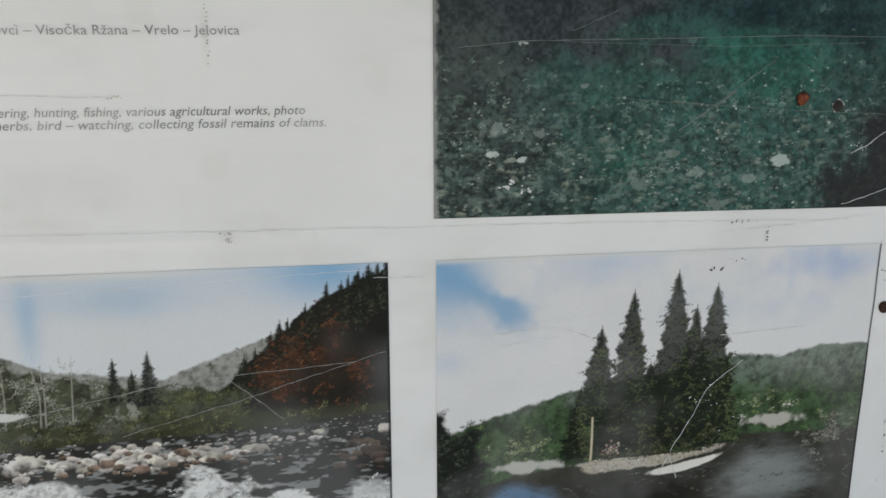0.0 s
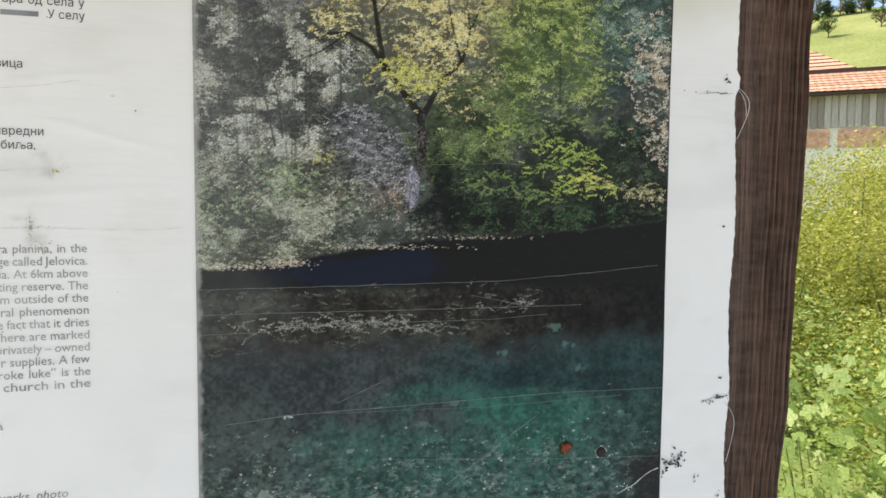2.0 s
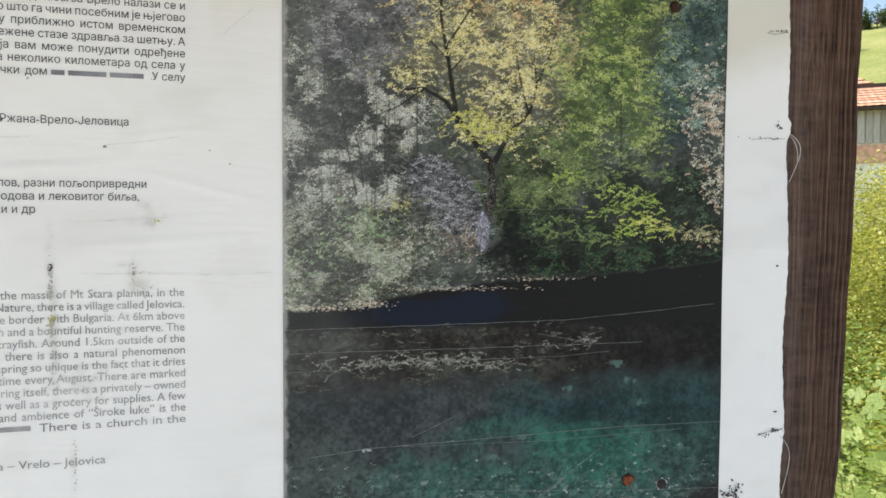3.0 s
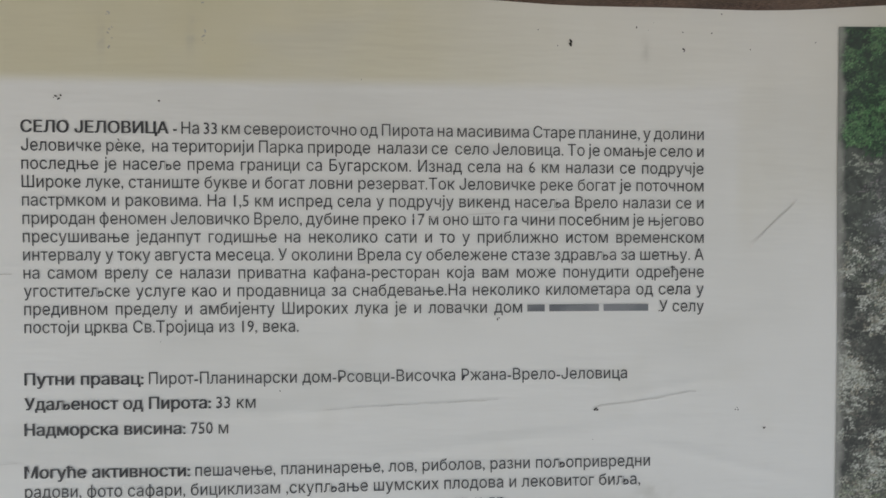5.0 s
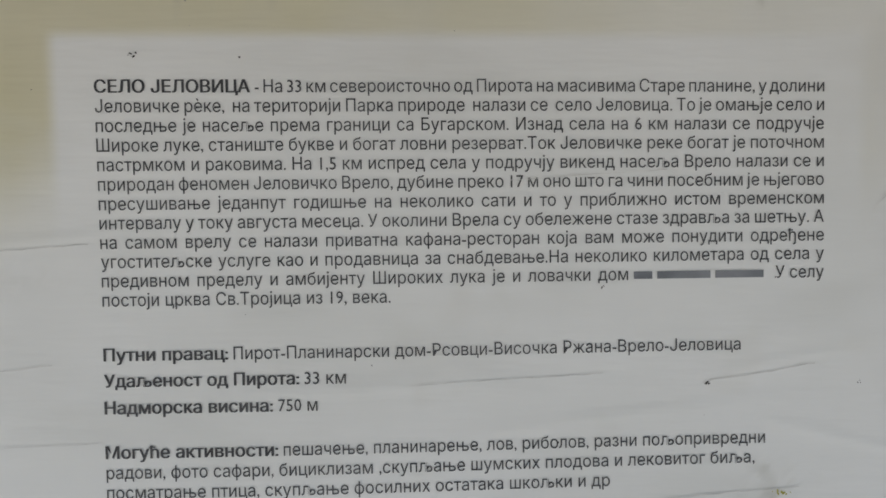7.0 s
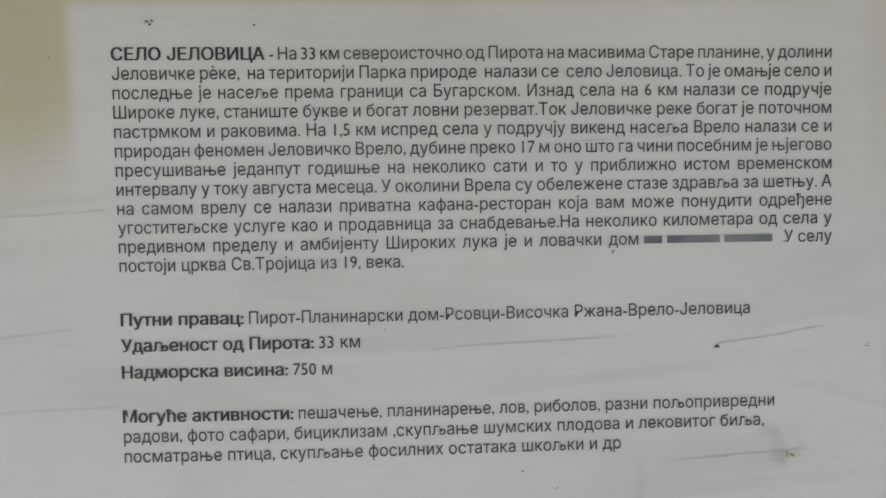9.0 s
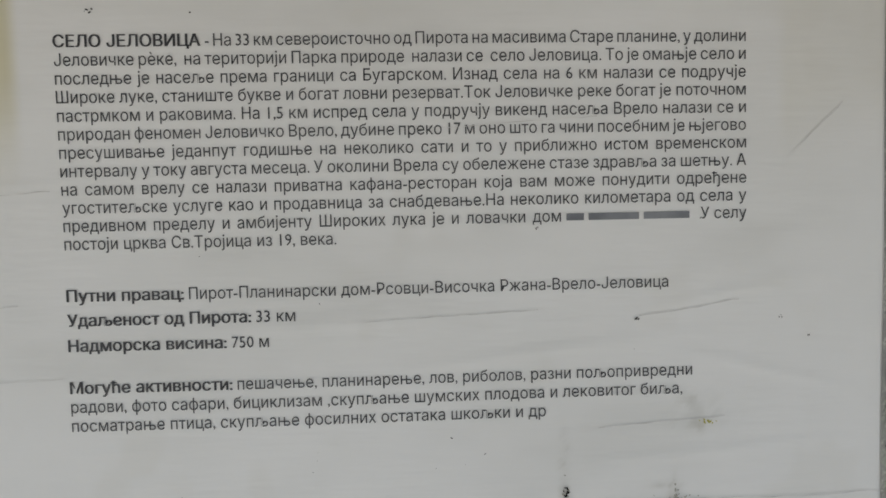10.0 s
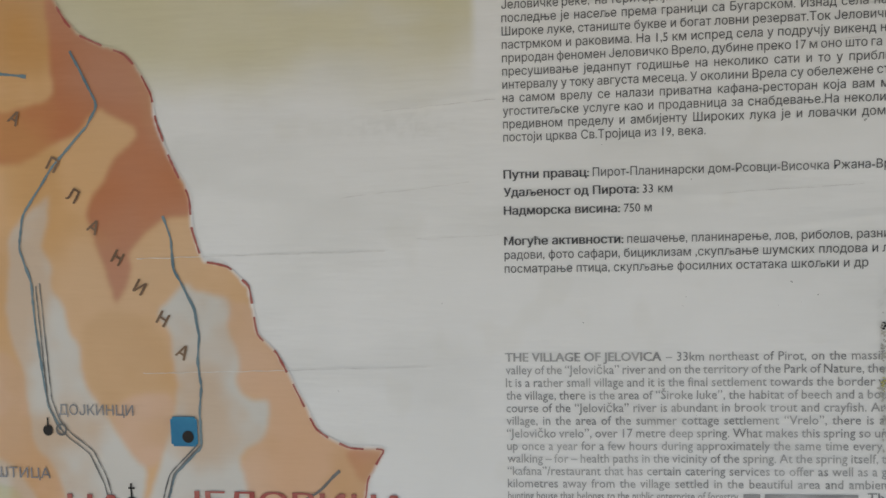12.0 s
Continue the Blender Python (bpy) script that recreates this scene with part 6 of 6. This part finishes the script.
def thread(pts, r):
    c = bpy.data.curves.new("loose_thread", "CURVE")
    c.dimensions, c.bevel_depth, c.bevel_resolution = "3D", r, 1
    s = c.splines.new("NURBS")
    s.points.add(len(pts) - 1)
    for q, co in zip(s.points, pts):
        q.co = (*co, 1)
    s.use_endpoint_u, s.order_u = True, 3
    c.materials.append(M_THREAD)
    ob = new("loose_thread", c)
    ob.parent = board


thread([(0.575, -0.004, 1.662), (0.584, -0.008, 1.655), (0.590, -0.007, 1.640), (0.583, -0.004, 1.618), (0.577, -0.003, 1.605)], 0.00028)
thread([(0.577, -0.004, 1.658), (0.587, -0.006, 1.648), (0.586, -0.005, 1.630)], 0.00025)
thread([(0.572, -0.004, 1.306), (0.582, -0.008, 1.295), (0.585, -0.006, 1.27), (0.577, -0.003, 1.235)], 0.00028)
thread([(0.545, -0.004, 0.945), (0.560, -0.008, 0.952), (0.575, -0.006, 0.944), (0.584, -0.003, 0.932)], 0.00035)


def screw(x, z, r, material, rim=None):
    """A domed, rusted head with a washer ring pressed into the vinyl."""
    ob = empty("screw", "rusty screw head or dark screw hole in the printed vinyl", "screw", (x, -float(wave(x, z)), float(sag(x, z))), "screws holding the sheet")
    prof = ((0.0, -0.0042), (0.45, -0.0040), (0.8, -0.0031), (1.0, -0.0016), (1.02, 0.006))
    n, verts, faces = 20, [], []
    for k in range(n):
        a = 6.283 * k / n
        for q, y in prof:
            w = r * q * (1 + 0.05 * math.sin(3 * a + x * 50))
            verts.append((w * math.cos(a), y, w * math.sin(a)))
    m = len(prof)
    for k in range(n):
        j = (k + 1) % n
        faces += [(k * m + i, k * m + i + 1, j * m + i + 1, j * m + i) for i in range(m - 1)]
    part("head", mesh("head", verts, faces, material, True), ob)
    if rim:
        verts, faces = [], []
        for k in range(n):
            a = 6.283 * k / n
            jig = 1 + 0.12 * math.sin(5 * a) + 0.08 * math.sin(9 * a + 1)
            for q, y in ((1.0, -0.0013), (1.2 * jig, -0.0016)):
                verts.append((r * q * math.cos(a), y, r * q * math.sin(a)))
        for k in range(n * 7 // 10):
            j = (k + 1) % n
            faces.append((2 * k, 2 * k + 1, 2 * j + 1, 2 * j))
        part("washer_stain", mesh("washer_stain", verts, faces, rim), ob)
    return ob


screw(0.381, 1.264, 0.0062, M_RUST, M_RUST_DARK)
# a screw hole: the black head stands in for the shade inside
screw(0.422, 1.257, 0.0058, M_BLACK, M_SCRATCH_PALE)
screw(0.429, 1.798, 0.0060, M_RUST_DARK, M_RUST_DARK)
screw(0.509, 1.037, 0.0068, M_RUST_DARK, None)


# ---- posts and rail ----
def post(name, x0, x1, tilt, knot, seed, rim=lambda z, x: x):
    """A sawn, weathered timber post with combed grain and a gnarled, waving edge."""
    ob = empty(name, "dark brown weathered timber post with combed grain", "post", (0, 0, 0), "posts of the board")
    nz, nx, depth, top = 350, 120, 0.10, 2.03
    rnd = random.Random(seed)
    ph = [rnd.uniform(0, 6) for _ in range(8)]
    ring = [(1.0, 0), (1.0, 1), (0.0, 1), (0.0, 0)]
    verts, faces = [], []
    per = nx + 4
    for j in range(nz + 1):
        z = -0.05 + (top + 0.05) * j / nz
        lean = tilt * (z - 1.15)
        wob = 0.0022 * math.sin(7 * z + ph[0]) + 0.0014 * math.sin(19 * z + ph[1]) + 0.0006 * math.sin(53 * z + ph[2])
        kn = math.exp(-((z - knot) / 0.035) ** 2)
        xl, xr = x0 + lean - 0.5 * wob - 0.006 * kn, rim(z, x1 + lean) + wob - 0.002 * kn
        for i in range(nx):
            u = i / (nx - 1)
            x = xl + (xr - xl) * u
            comb = 0.0022 * math.sin(118 * u + 1.5 * math.sin(4.0 * z) + 2.6 * kn * math.sin(6 * u)) * min(1, max(0, (u - 0.35) * 3))
            ridge = 0.0008 * math.sin(u * 31 + 0.8 * math.sin(9 * z + ph[3]))
            bars = 0.0028 * max(0, 1 - 1.2 * u) * noise.noise(Vector((u * 2.5, z * 48, seed))) + 0.0004 * noise.noise(Vector((u * 5, z * 90, seed)))
            rnd_edge = 0.010 * max(0, abs(u - 0.5) * 2 - 0.86) ** 2 / 0.0196
            verts.append((x, 0.007 + comb + ridge + bars + rnd_edge - 0.0025 * kn * math.exp(-((u - 0.6) / 0.1) ** 2), z))
        verts += [(xr + 0.001, 0.007 + depth * 0.5, z), (xr - 0.002, 0.007 + depth, z), (xl + 0.002, 0.007 + depth, z), (xl - 0.001, 0.007 + depth * 0.5, z)]
    for j in range(nz):
        a, b = j * per, (j + 1) * per
        faces += [(a + i, a + (i + 1) % per, b + (i + 1) % per, b + i) for i in range(per)]
    faces.append(tuple(nz * per + i for i in range(per)))
    part("timber", mesh("timber", verts, faces, M_TIMBER, False), ob)
    return ob


post("post", 0.528, 0.648, 0.036, 1.725, 3, lambda z, x: float(np.interp(z, [0.0, 1.0, 1.1, 1.2, 1.29, 1.37, 1.6, 2.1], [0.652, 0.654, 0.657, 0.660, 0.671, 0.675, 0.680, 0.688])))
post("post", -1.36, -1.25, 0.0, 1.4, 8)


def rail():
    ob = empty("top_rail", "dark timber rail above the printed sheet", "rail", (0, 0, 0))
    n, verts, faces = 90, [], []
    sec = ((-0.030, 0.003), (-0.033, 0.006), (-0.033, 0.085), (-0.028, 0.090), (0.05, 0.090), (0.05, 0.0), (-0.027, 0.0))
    m = len(sec)
    for i in range(n + 1):
        x = -1.40 + 2.12 * i / n
        zb = min(1.914, 1.8965 + 0.035 * math.sqrt((x + 0.08) ** 2 + 0.004)) + 0.0008 * math.sin(13 * x) + 0.0007 * math.sin(41 * x)
        verts += [(x, y, zb + h) for y, h in sec]
    for i in range(n):
        faces += [(i * m + k, i * m + (k + 1) % m, (i + 1) * m + (k + 1) % m, (i + 1) * m + k) for k in range(m)]
    faces += [tuple(range(m)), tuple(n * m + k for k in range(m))]
    part("timber", mesh("timber", verts, faces, M_TIMBER), ob)
    # a roof board out of view, added and sized to shade the upper rows
    part("roof_board", box("roof_board", (-1.48, -1.10, 2.035), (0.82, 0.34, 2.065), M_TIMBER, 0.004), ob, "overhanging roof board, out of view, added for shade")


rail()


# ---- plants beside the board ----
VIEW = Vector((0.6697, 0.7427, 0.0))
SIDE = Vector((0.7427, -0.6697, 0.0))
EYE = Vector((0.08, -0.70, 1.53))


def at(dist, across, z):
    """A place so far along the line of sight past the post, so far across it, at height z."""
    q = EYE + VIEW * (0.94 * dist) + SIDE * across
    return Vector((q.x, q.y, z))


def leaf_cloud(name, centres, n, size, material, seed, droop=0.4):
    """Many small folded leaves round the centres (x, y, z, radius)."""
    r = np.random.default_rng(seed)
    C = np.array(centres)
    wts = C[:, 3] ** 2
    k = r.choice(len(C), n, p=wts / wts.sum())
    d = r.normal(size=(n, 3))
    d /= np.linalg.norm(d, axis=1)[:, None]
    pos = C[k, :3] + d * (C[k, 3] * r.uniform(0.35, 1.08, n) ** 0.6)[:, None] * np.array((1, 1, 0.9))
    a = r.normal(size=(n, 3)) * np.array((1, 1, droop))
    a /= np.linalg.norm(a, axis=1)[:, None]
    up = r.normal(size=(n, 3)) + np.array((0, -0.3, 1.0))
    b = np.cross(a, up)
    b /= np.linalg.norm(b, axis=1)[:, None] + 1e-9
    c = np.cross(b, a)
    s = size * r.uniform(0.5, 1.25, n)[:, None]
    base, tip = pos, pos + a * s
    mid = pos + a * s * 0.5
    l, q = mid + b * s * 0.30 + c * s * 0.08, mid - b * s * 0.30 + c * s * 0.08
    V = np.stack([base, l, tip, q], 1).reshape(-1, 3)
    F = [(4 * i, 4 * i + 1, 4 * i + 2, 4 * i + 3) for i in range(n)]
    me = bpy.data.meshes.new(name)
    me.from_pydata(V.tolist(), [], F)
    me.materials.append(material)
    me.update()
    return me


def stems(name, pairs, r0, material):
    """Thin tapering stems between pairs of points."""
    verts, faces = [], []
    for a, b in pairs:
        d = (b - a).normalized()
        p = d.orthogonal().normalized()
        q = d.cross(p)
        for c, r in ((a, r0), ((a + b) / 2 + p * 0.03, r0 * 0.8), (b, r0 * 0.35)):
            base = len(verts)
            verts += [tuple(c + (p * math.cos(t) + q * math.sin(t)) * r) for t in (0, 1.57, 3.14, 4.71)]
        o = len(verts) - 12
        for h in (0, 4):
            faces += [(o + h + i, o + h + (i + 1) % 4, o + h + 4 + (i + 1) % 4, o + h + 4 + i) for i in range(4)]
    return mesh(name, verts, faces, material)


def shrub(name, label, dist, across, height, width, n, size, material, seed):
    r = random.Random(seed)
    foot = at(dist, across, 0)
    foot.z = rise(foot.x, foot.y)
    ob = empty(name, label, "shrub", foot)
    tips, cs = [], []
    for i in range(11):
        t = Vector((r.uniform(-width, width), r.uniform(-width, width) * 0.8, height * r.uniform(0.35, 0.86)))
        tips.append((Vector((t.x * 0.15, t.y * 0.15, 0)), t))
        cs.append((*t, height * r.uniform(0.14, 0.24)))
        cs.append((*(t * 0.6), height * r.uniform(0.13, 0.2)))
    for t in tips:
        part("stem", stems("stem", [t], 0.012, M_STEM), ob)
    fol = part("foliage", leaf_cloud("foliage", cs, n, size, material, seed), ob)
    fol["kind"] = "stuff"


for k, (d, a, h, w, n, s) in enumerate((
    (5.2, -0.30, 1.72, 0.55, 20000, 0.028), (5.6, 0.55, 1.80, 0.6, 20000, 0.028), (6.6, 0.15, 2.15, 0.6, 24000, 0.028), (4.3, 0.35, 1.15, 0.4, 10000, 0.027),
    (7.6, -0.9, 2.25, 0.7, 18000, 0.028), (7.8, 1.0, 2.25, 0.8, 20000, 0.03), (5.0, 1.4, 1.8, 0.6, 14000, 0.028), (6.2, -1.3, 1.9, 0.6, 9000, 0.03),
    (8.8, -0.6, 1.95, 0.6, 20000, 0.036), (9.2, 0.5, 2.0, 0.7, 22000, 0.036), (9.0, 1.7, 1.95, 0.7, 16000, 0.036),
)):
    shrub("shrub", "sunlit yellow-green shrub with small leaves", d, a, h, w, n, s, M_LEAF, 20 + k)


def lobed_leaf(material):
    """A lobed vine leaf, cupped and ribbed along its middle."""
    verts, faces = [(0, 0, 0)], []
    n = 25
    for i in range(n):
        a = -2.75 + 5.5 * i / (n - 1)
        r = (0.62 + 0.30 * abs(math.cos(2.5 * a)) ** 0.8 + 0.06 * math.cos(15 * a)) * (1 - 0.12 * abs(a) / 2.75)
        verts.append((r * math.sin(a), r * math.cos(a), 0.10 * r * r - 0.12 * abs(math.cos(2.5 * a)) * r))
    faces = [(0, i, i + 1) for i in range(1, n)]
    return mesh("leaf", verts, faces, material, True)


def vine():
    foot = at(2.9, 0.25, 0)
    ob = empty("vine", "broad-leaved climbing plant in full sun", "plant", foot)
    r = random.Random(11)
    me = lobed_leaf(M_VINE)
    pairs = []
    for k in range(300):
        dist, across = r.uniform(2.2, 2.9), r.uniform(-0.2, 0.7)
        top = 1.02 + 0.10 * math.sin(across * 5) + 0.12 * (dist - 2.4)
        q = at(dist, across, r.uniform(0.45, top)) - foot
        o = new("leaf", me)
        o.parent = ob
        s = r.uniform(0.024, 0.040)
        o.matrix_local = Matrix.LocRotScale(q, Euler((radians(r.uniform(10, 75)), radians(r.uniform(-30, 30)), radians(r.uniform(-110, 60)))), (s, s, s))
        if k % 10 == 0:
            pairs.append((Vector((q.x * 0.6, q.y * 0.6, 0)), q))
    for t in pairs:
        part("stem", stems("stem", [t], 0.004, M_STEM), ob)
    fol = part("undergrowth", leaf_cloud("undergrowth", [(*(at(3.2 + 0.3 * math.sin(i), -0.5 + 0.17 * i, 0.45 + 0.25 * (i % 3)) - foot), 0.3) for i in range(9)], 9000, 0.03, M_VINE, 31), ob)
    fol["kind"] = "stuff"


vine()


def tall_grass():
    r = np.random.default_rng(5)
    n = 16000
    d, a = r.uniform(6.5, 24, n), r.uniform(-0.35, 0.42, n)
    verts, faces = [], []
    for i in range(n):
        q = at(float(d[i]), float(a[i] * d[i]), 0)
        z0 = rise(q.x, q.y)
        h, t = r.uniform(0.2, 0.6), r.uniform(0, 6.28)
        w = 0.006 + 0.0006 * d[i]
        c, s = math.cos(t), math.sin(t)
        o = len(verts)
        verts += [(q.x - w * c, q.y - w * s, z0 - 0.02), (q.x + w * c, q.y + w * s, z0 - 0.02), (q.x + 0.25 * h * s, q.y - 0.25 * h * c, z0 + h)]
        faces.append((o, o + 1, o + 2))
    ob = new("tall_grass", mesh("tall_grass", verts, faces, M_LEAF))
    tagged(ob, "tall sunlit meadow grass", "grass", kind="stuff")


tall_grass()


# ---- the farm buildings across the meadow ----
def frame_at(dist, px_across, turn, z):
    """A pose whose x runs along a wall, y away from the viewer."""
    q = at(dist, px_across, z)
    ang = math.atan2(SIDE.y, SIDE.x) + radians(turn)
    return Matrix.LocRotScale(q, Euler((0, 0, ang)), None)


def tiled_slope(parent, x0, x1, y0, z0, y1, z1, step=0.42, name="roof"):
    """A roof slope with its courses of clay tiles as parts."""
    slab = mesh(name, [(x0, y0, z0 - 0.1), (x1, y0, z0 - 0.1), (x1, y1, z1 - 0.1), (x0, y1, z1 - 0.1), (x0, y0, z0 - 0.02), (x1, y0, z0 - 0.02), (x1, y1, z1 - 0.02), (x0, y1, z1 - 0.02)],
                [(0, 1, 2, 3), (4, 5, 6, 7), (0, 1, 5, 4), (2, 3, 7, 6), (1, 2, 6, 5), (0, 3, 7, 4)], M_BEAM)
    roof = part(name, slab, parent, "roof of faded orange clay tiles")
    L = math.hypot(y1 - y0, z1 - z0)
    n = int(L / step)
    uy, uz = (y1 - y0) / L, (z1 - z0) / L
    seg = 10
    for k in range(n):
        for h in range(4):
            a, b = x0 + (x1 - x0) * h / 4, x0 + (x1 - x0) * (h + 1) / 4
            verts, faces = [], []
            m = int((b - a) / 0.12)
            for i in range(m + 1):
                x = a + (b - a) * i / m
                w = 0.014 * abs(math.sin(i * 1.57))
                for s, lift in ((k * step, 0.03), (min(L, (k + 1) * step + 0.04), 0.0)):
                    verts.append((x, y0 + uy * s - uz * (lift + w), z0 + uz * s + uy * (lift + w)))
                if i:
                    faces.append((2 * i - 2, 2 * i, 2 * i + 1, 2 * i - 1))
            part("tile_course", mesh("tile_course", verts, faces, M_TILE), roof)
    return roof


def barn():
    ob = empty("barn", "long farm building with orange tiled roof and grey plank wall", "barn")
    ob.matrix_world = frame_at(31, 0.9, 7, 1.1)
    g = -0.8
    part("plinth_wall", box("plinth_wall", (-9, 0, g), (9, 5, 3.05), M_PLASTER), ob, "whitewashed wall")
    for i in range(9):
        x = -8.9 + 2.0 * i
        part("brick_panel", box("brick_panel", (x, -0.04, 2.75), (x + 1.72, 0.1, 3.42), M_BRICK), ob, "red brick infill panel")
    part("upper_wall", box("upper_wall", (-9, 0.02, 3.05), (9, 5, 4.75), M_PLASTER), ob)
    r = random.Random(2)
    x = -9.0
    me = box("plank", (0, -0.05, 3.48), (0.21, -0.01, 4.72), M_WALLBOARD)
    while x < 8.8:
        o = part("plank", me, ob)
        o.location.x, o.location.y = x, r.uniform(-0.03, 0.01)
        x += r.choice((0.225, 0.225, 0.23, 0.26))
    # a solid dark box stands in for the shade inside an opening
    part("gap_shade", box("gap_shade", (1.2, -0.012, 3.5), (1.75, 0.02, 4.7), M_BEAM), ob, "dark box for the shade in a gap between the planks")
    part("eave_beam", box("eave_beam", (-9.4, -0.45, 4.62), (9.4, -0.35, 4.74), M_BEAM), ob, "dark eave board")
    tiled_slope(ob, -9.4, 9.4, -0.5, 4.74, 2.6, 6.0)
    tiled_slope(ob, -9.4, 9.4, 5.6, 4.74, 2.6, 6.0, name="rear_roof")
    part("ridge", box("ridge", (-9.4, 2.5, 5.93), (9.4, 2.72, 6.08), M_BEAM), ob, "dark weathered ridge")


barn()


def farmhouse():
    ob = empty("farmhouse", "farmhouse with a hipped orange tiled roof", "house")
    ob.matrix_world = frame_at(41, -2.0, 4, 0.9)
    part("wall", box("wall", (-6, 0, 0.3), (3.2, 7, 6.9), M_PLASTER), ob)
    v = [(-6.4, -0.4, 6.9), (3.7, -0.4, 6.9), (3.7, 7.4, 6.9), (-6.4, 7.4, 6.9), (-3.4, 3.0, 9.15), (0.75, 3.0, 9.15)]
    roof = part("roof", mesh("roof", v, [(0, 1, 5, 4), (1, 2, 5), (2, 3, 4, 5), (3, 0, 4), (0, 3, 2, 1)], M_TILE), ob, "hipped roof of orange clay tiles")
    for k in range(9):
        t0, t1 = k / 9, (k + 1.08) / 9
        q = lambda a, b, t: Vector(a).lerp(Vector(b), min(t, 1))
        for (a, b, c, d, nx, ny) in ((v[0], v[1], v[5], v[4], 0, -1), (v[1], v[2], v[5], v[5], 1, 0)):
            lo, hi = Vector((0.03 * nx, 0.03 * ny, 0.07)), Vector((0.01 * nx, 0.01 * ny, 0.02))
            part("tile_course", mesh("tile_course", [q(a, d, t0) + lo, q(b, c, t0) + lo, q(b, c, t1) + hi, q(a, d, t1) + hi], [(0, 1, 2, 3)], M_TILE), roof)


farmhouse()


# ---- trees on the hill ----
def tree(dist, across, height, seed, n=900, conifer=False):
    r = random.Random(seed)
    foot = at(dist, across, 0)
    foot.z = rise(foot.x, foot.y) - 0.1
    ob = empty("tree", "dark green conifer on the hill" if conifer else "leafy green tree on the hillside", "tree", foot, "trees on the hill")
    cs, pairs = [], [(Vector((0, 0, 0)), Vector((0, 0, height * 0.8)))]
    if conifer:
        for i in range(16):
            t = i / 15
            rad = height * 0.2 * (1 - t) + 0.1
            for j in range(3):
                a = r.uniform(0, 6.28)
                cs.append((rad * 0.6 * math.cos(a), rad * 0.6 * math.sin(a), height * (0.1 + 0.88 * t), rad * 0.6))
    else:
        for i in range(14):
            a, t = r.uniform(0, 6.28), r.uniform(0.35, 0.95)
            rad = height * 0.36 * math.sin(min(1, t * 1.1) * 2.6) * r.uniform(0.4, 1)
            c = Vector((rad * math.cos(a), rad * math.sin(a), height * t))
            cs.append((*c, height * r.uniform(0.10, 0.19)))
            pairs.append((Vector((0, 0, height * t * 0.5)), c))
    part("trunk", stems("trunk", pairs, height * 0.022, M_BARK), ob)
    fol = part("crown", leaf_cloud("crown", cs, n, height * 0.075, M_TREE, seed), ob)
    fol["kind"] = "stuff"


for k, (d, a, h, c) in enumerate((
    (112, -1.6, 3.1, 0), (118, -6.0, 3.7, 0), (120, -4.2, 4.0, 0), (116, 4.5, 2.8, 0), (122, 6.5, 3.7, 0), (108, 7.5, 3.1, 0),
    (130, -7, 4.3, 1), (131, -5.2, 4.0, 1), (130, -3.4, 3.7, 0), (131, -2.2, 4.3, 1), (130, -0.4, 3.4, 0), (131, 0.9, 4.0, 1), (130, 2.4, 3.4, 0), (132, 3.6, 4.0, 1), (131, 5.2, 3.7, 0), (130, 7.0, 4.3, 1), (132, 8.5, 3.7, 0), (131, 10.5, 4.3, 1), (131, -9.0, 4.3, 1),
)):
    tree(d, a, h, 60 + k, 900, bool(c))
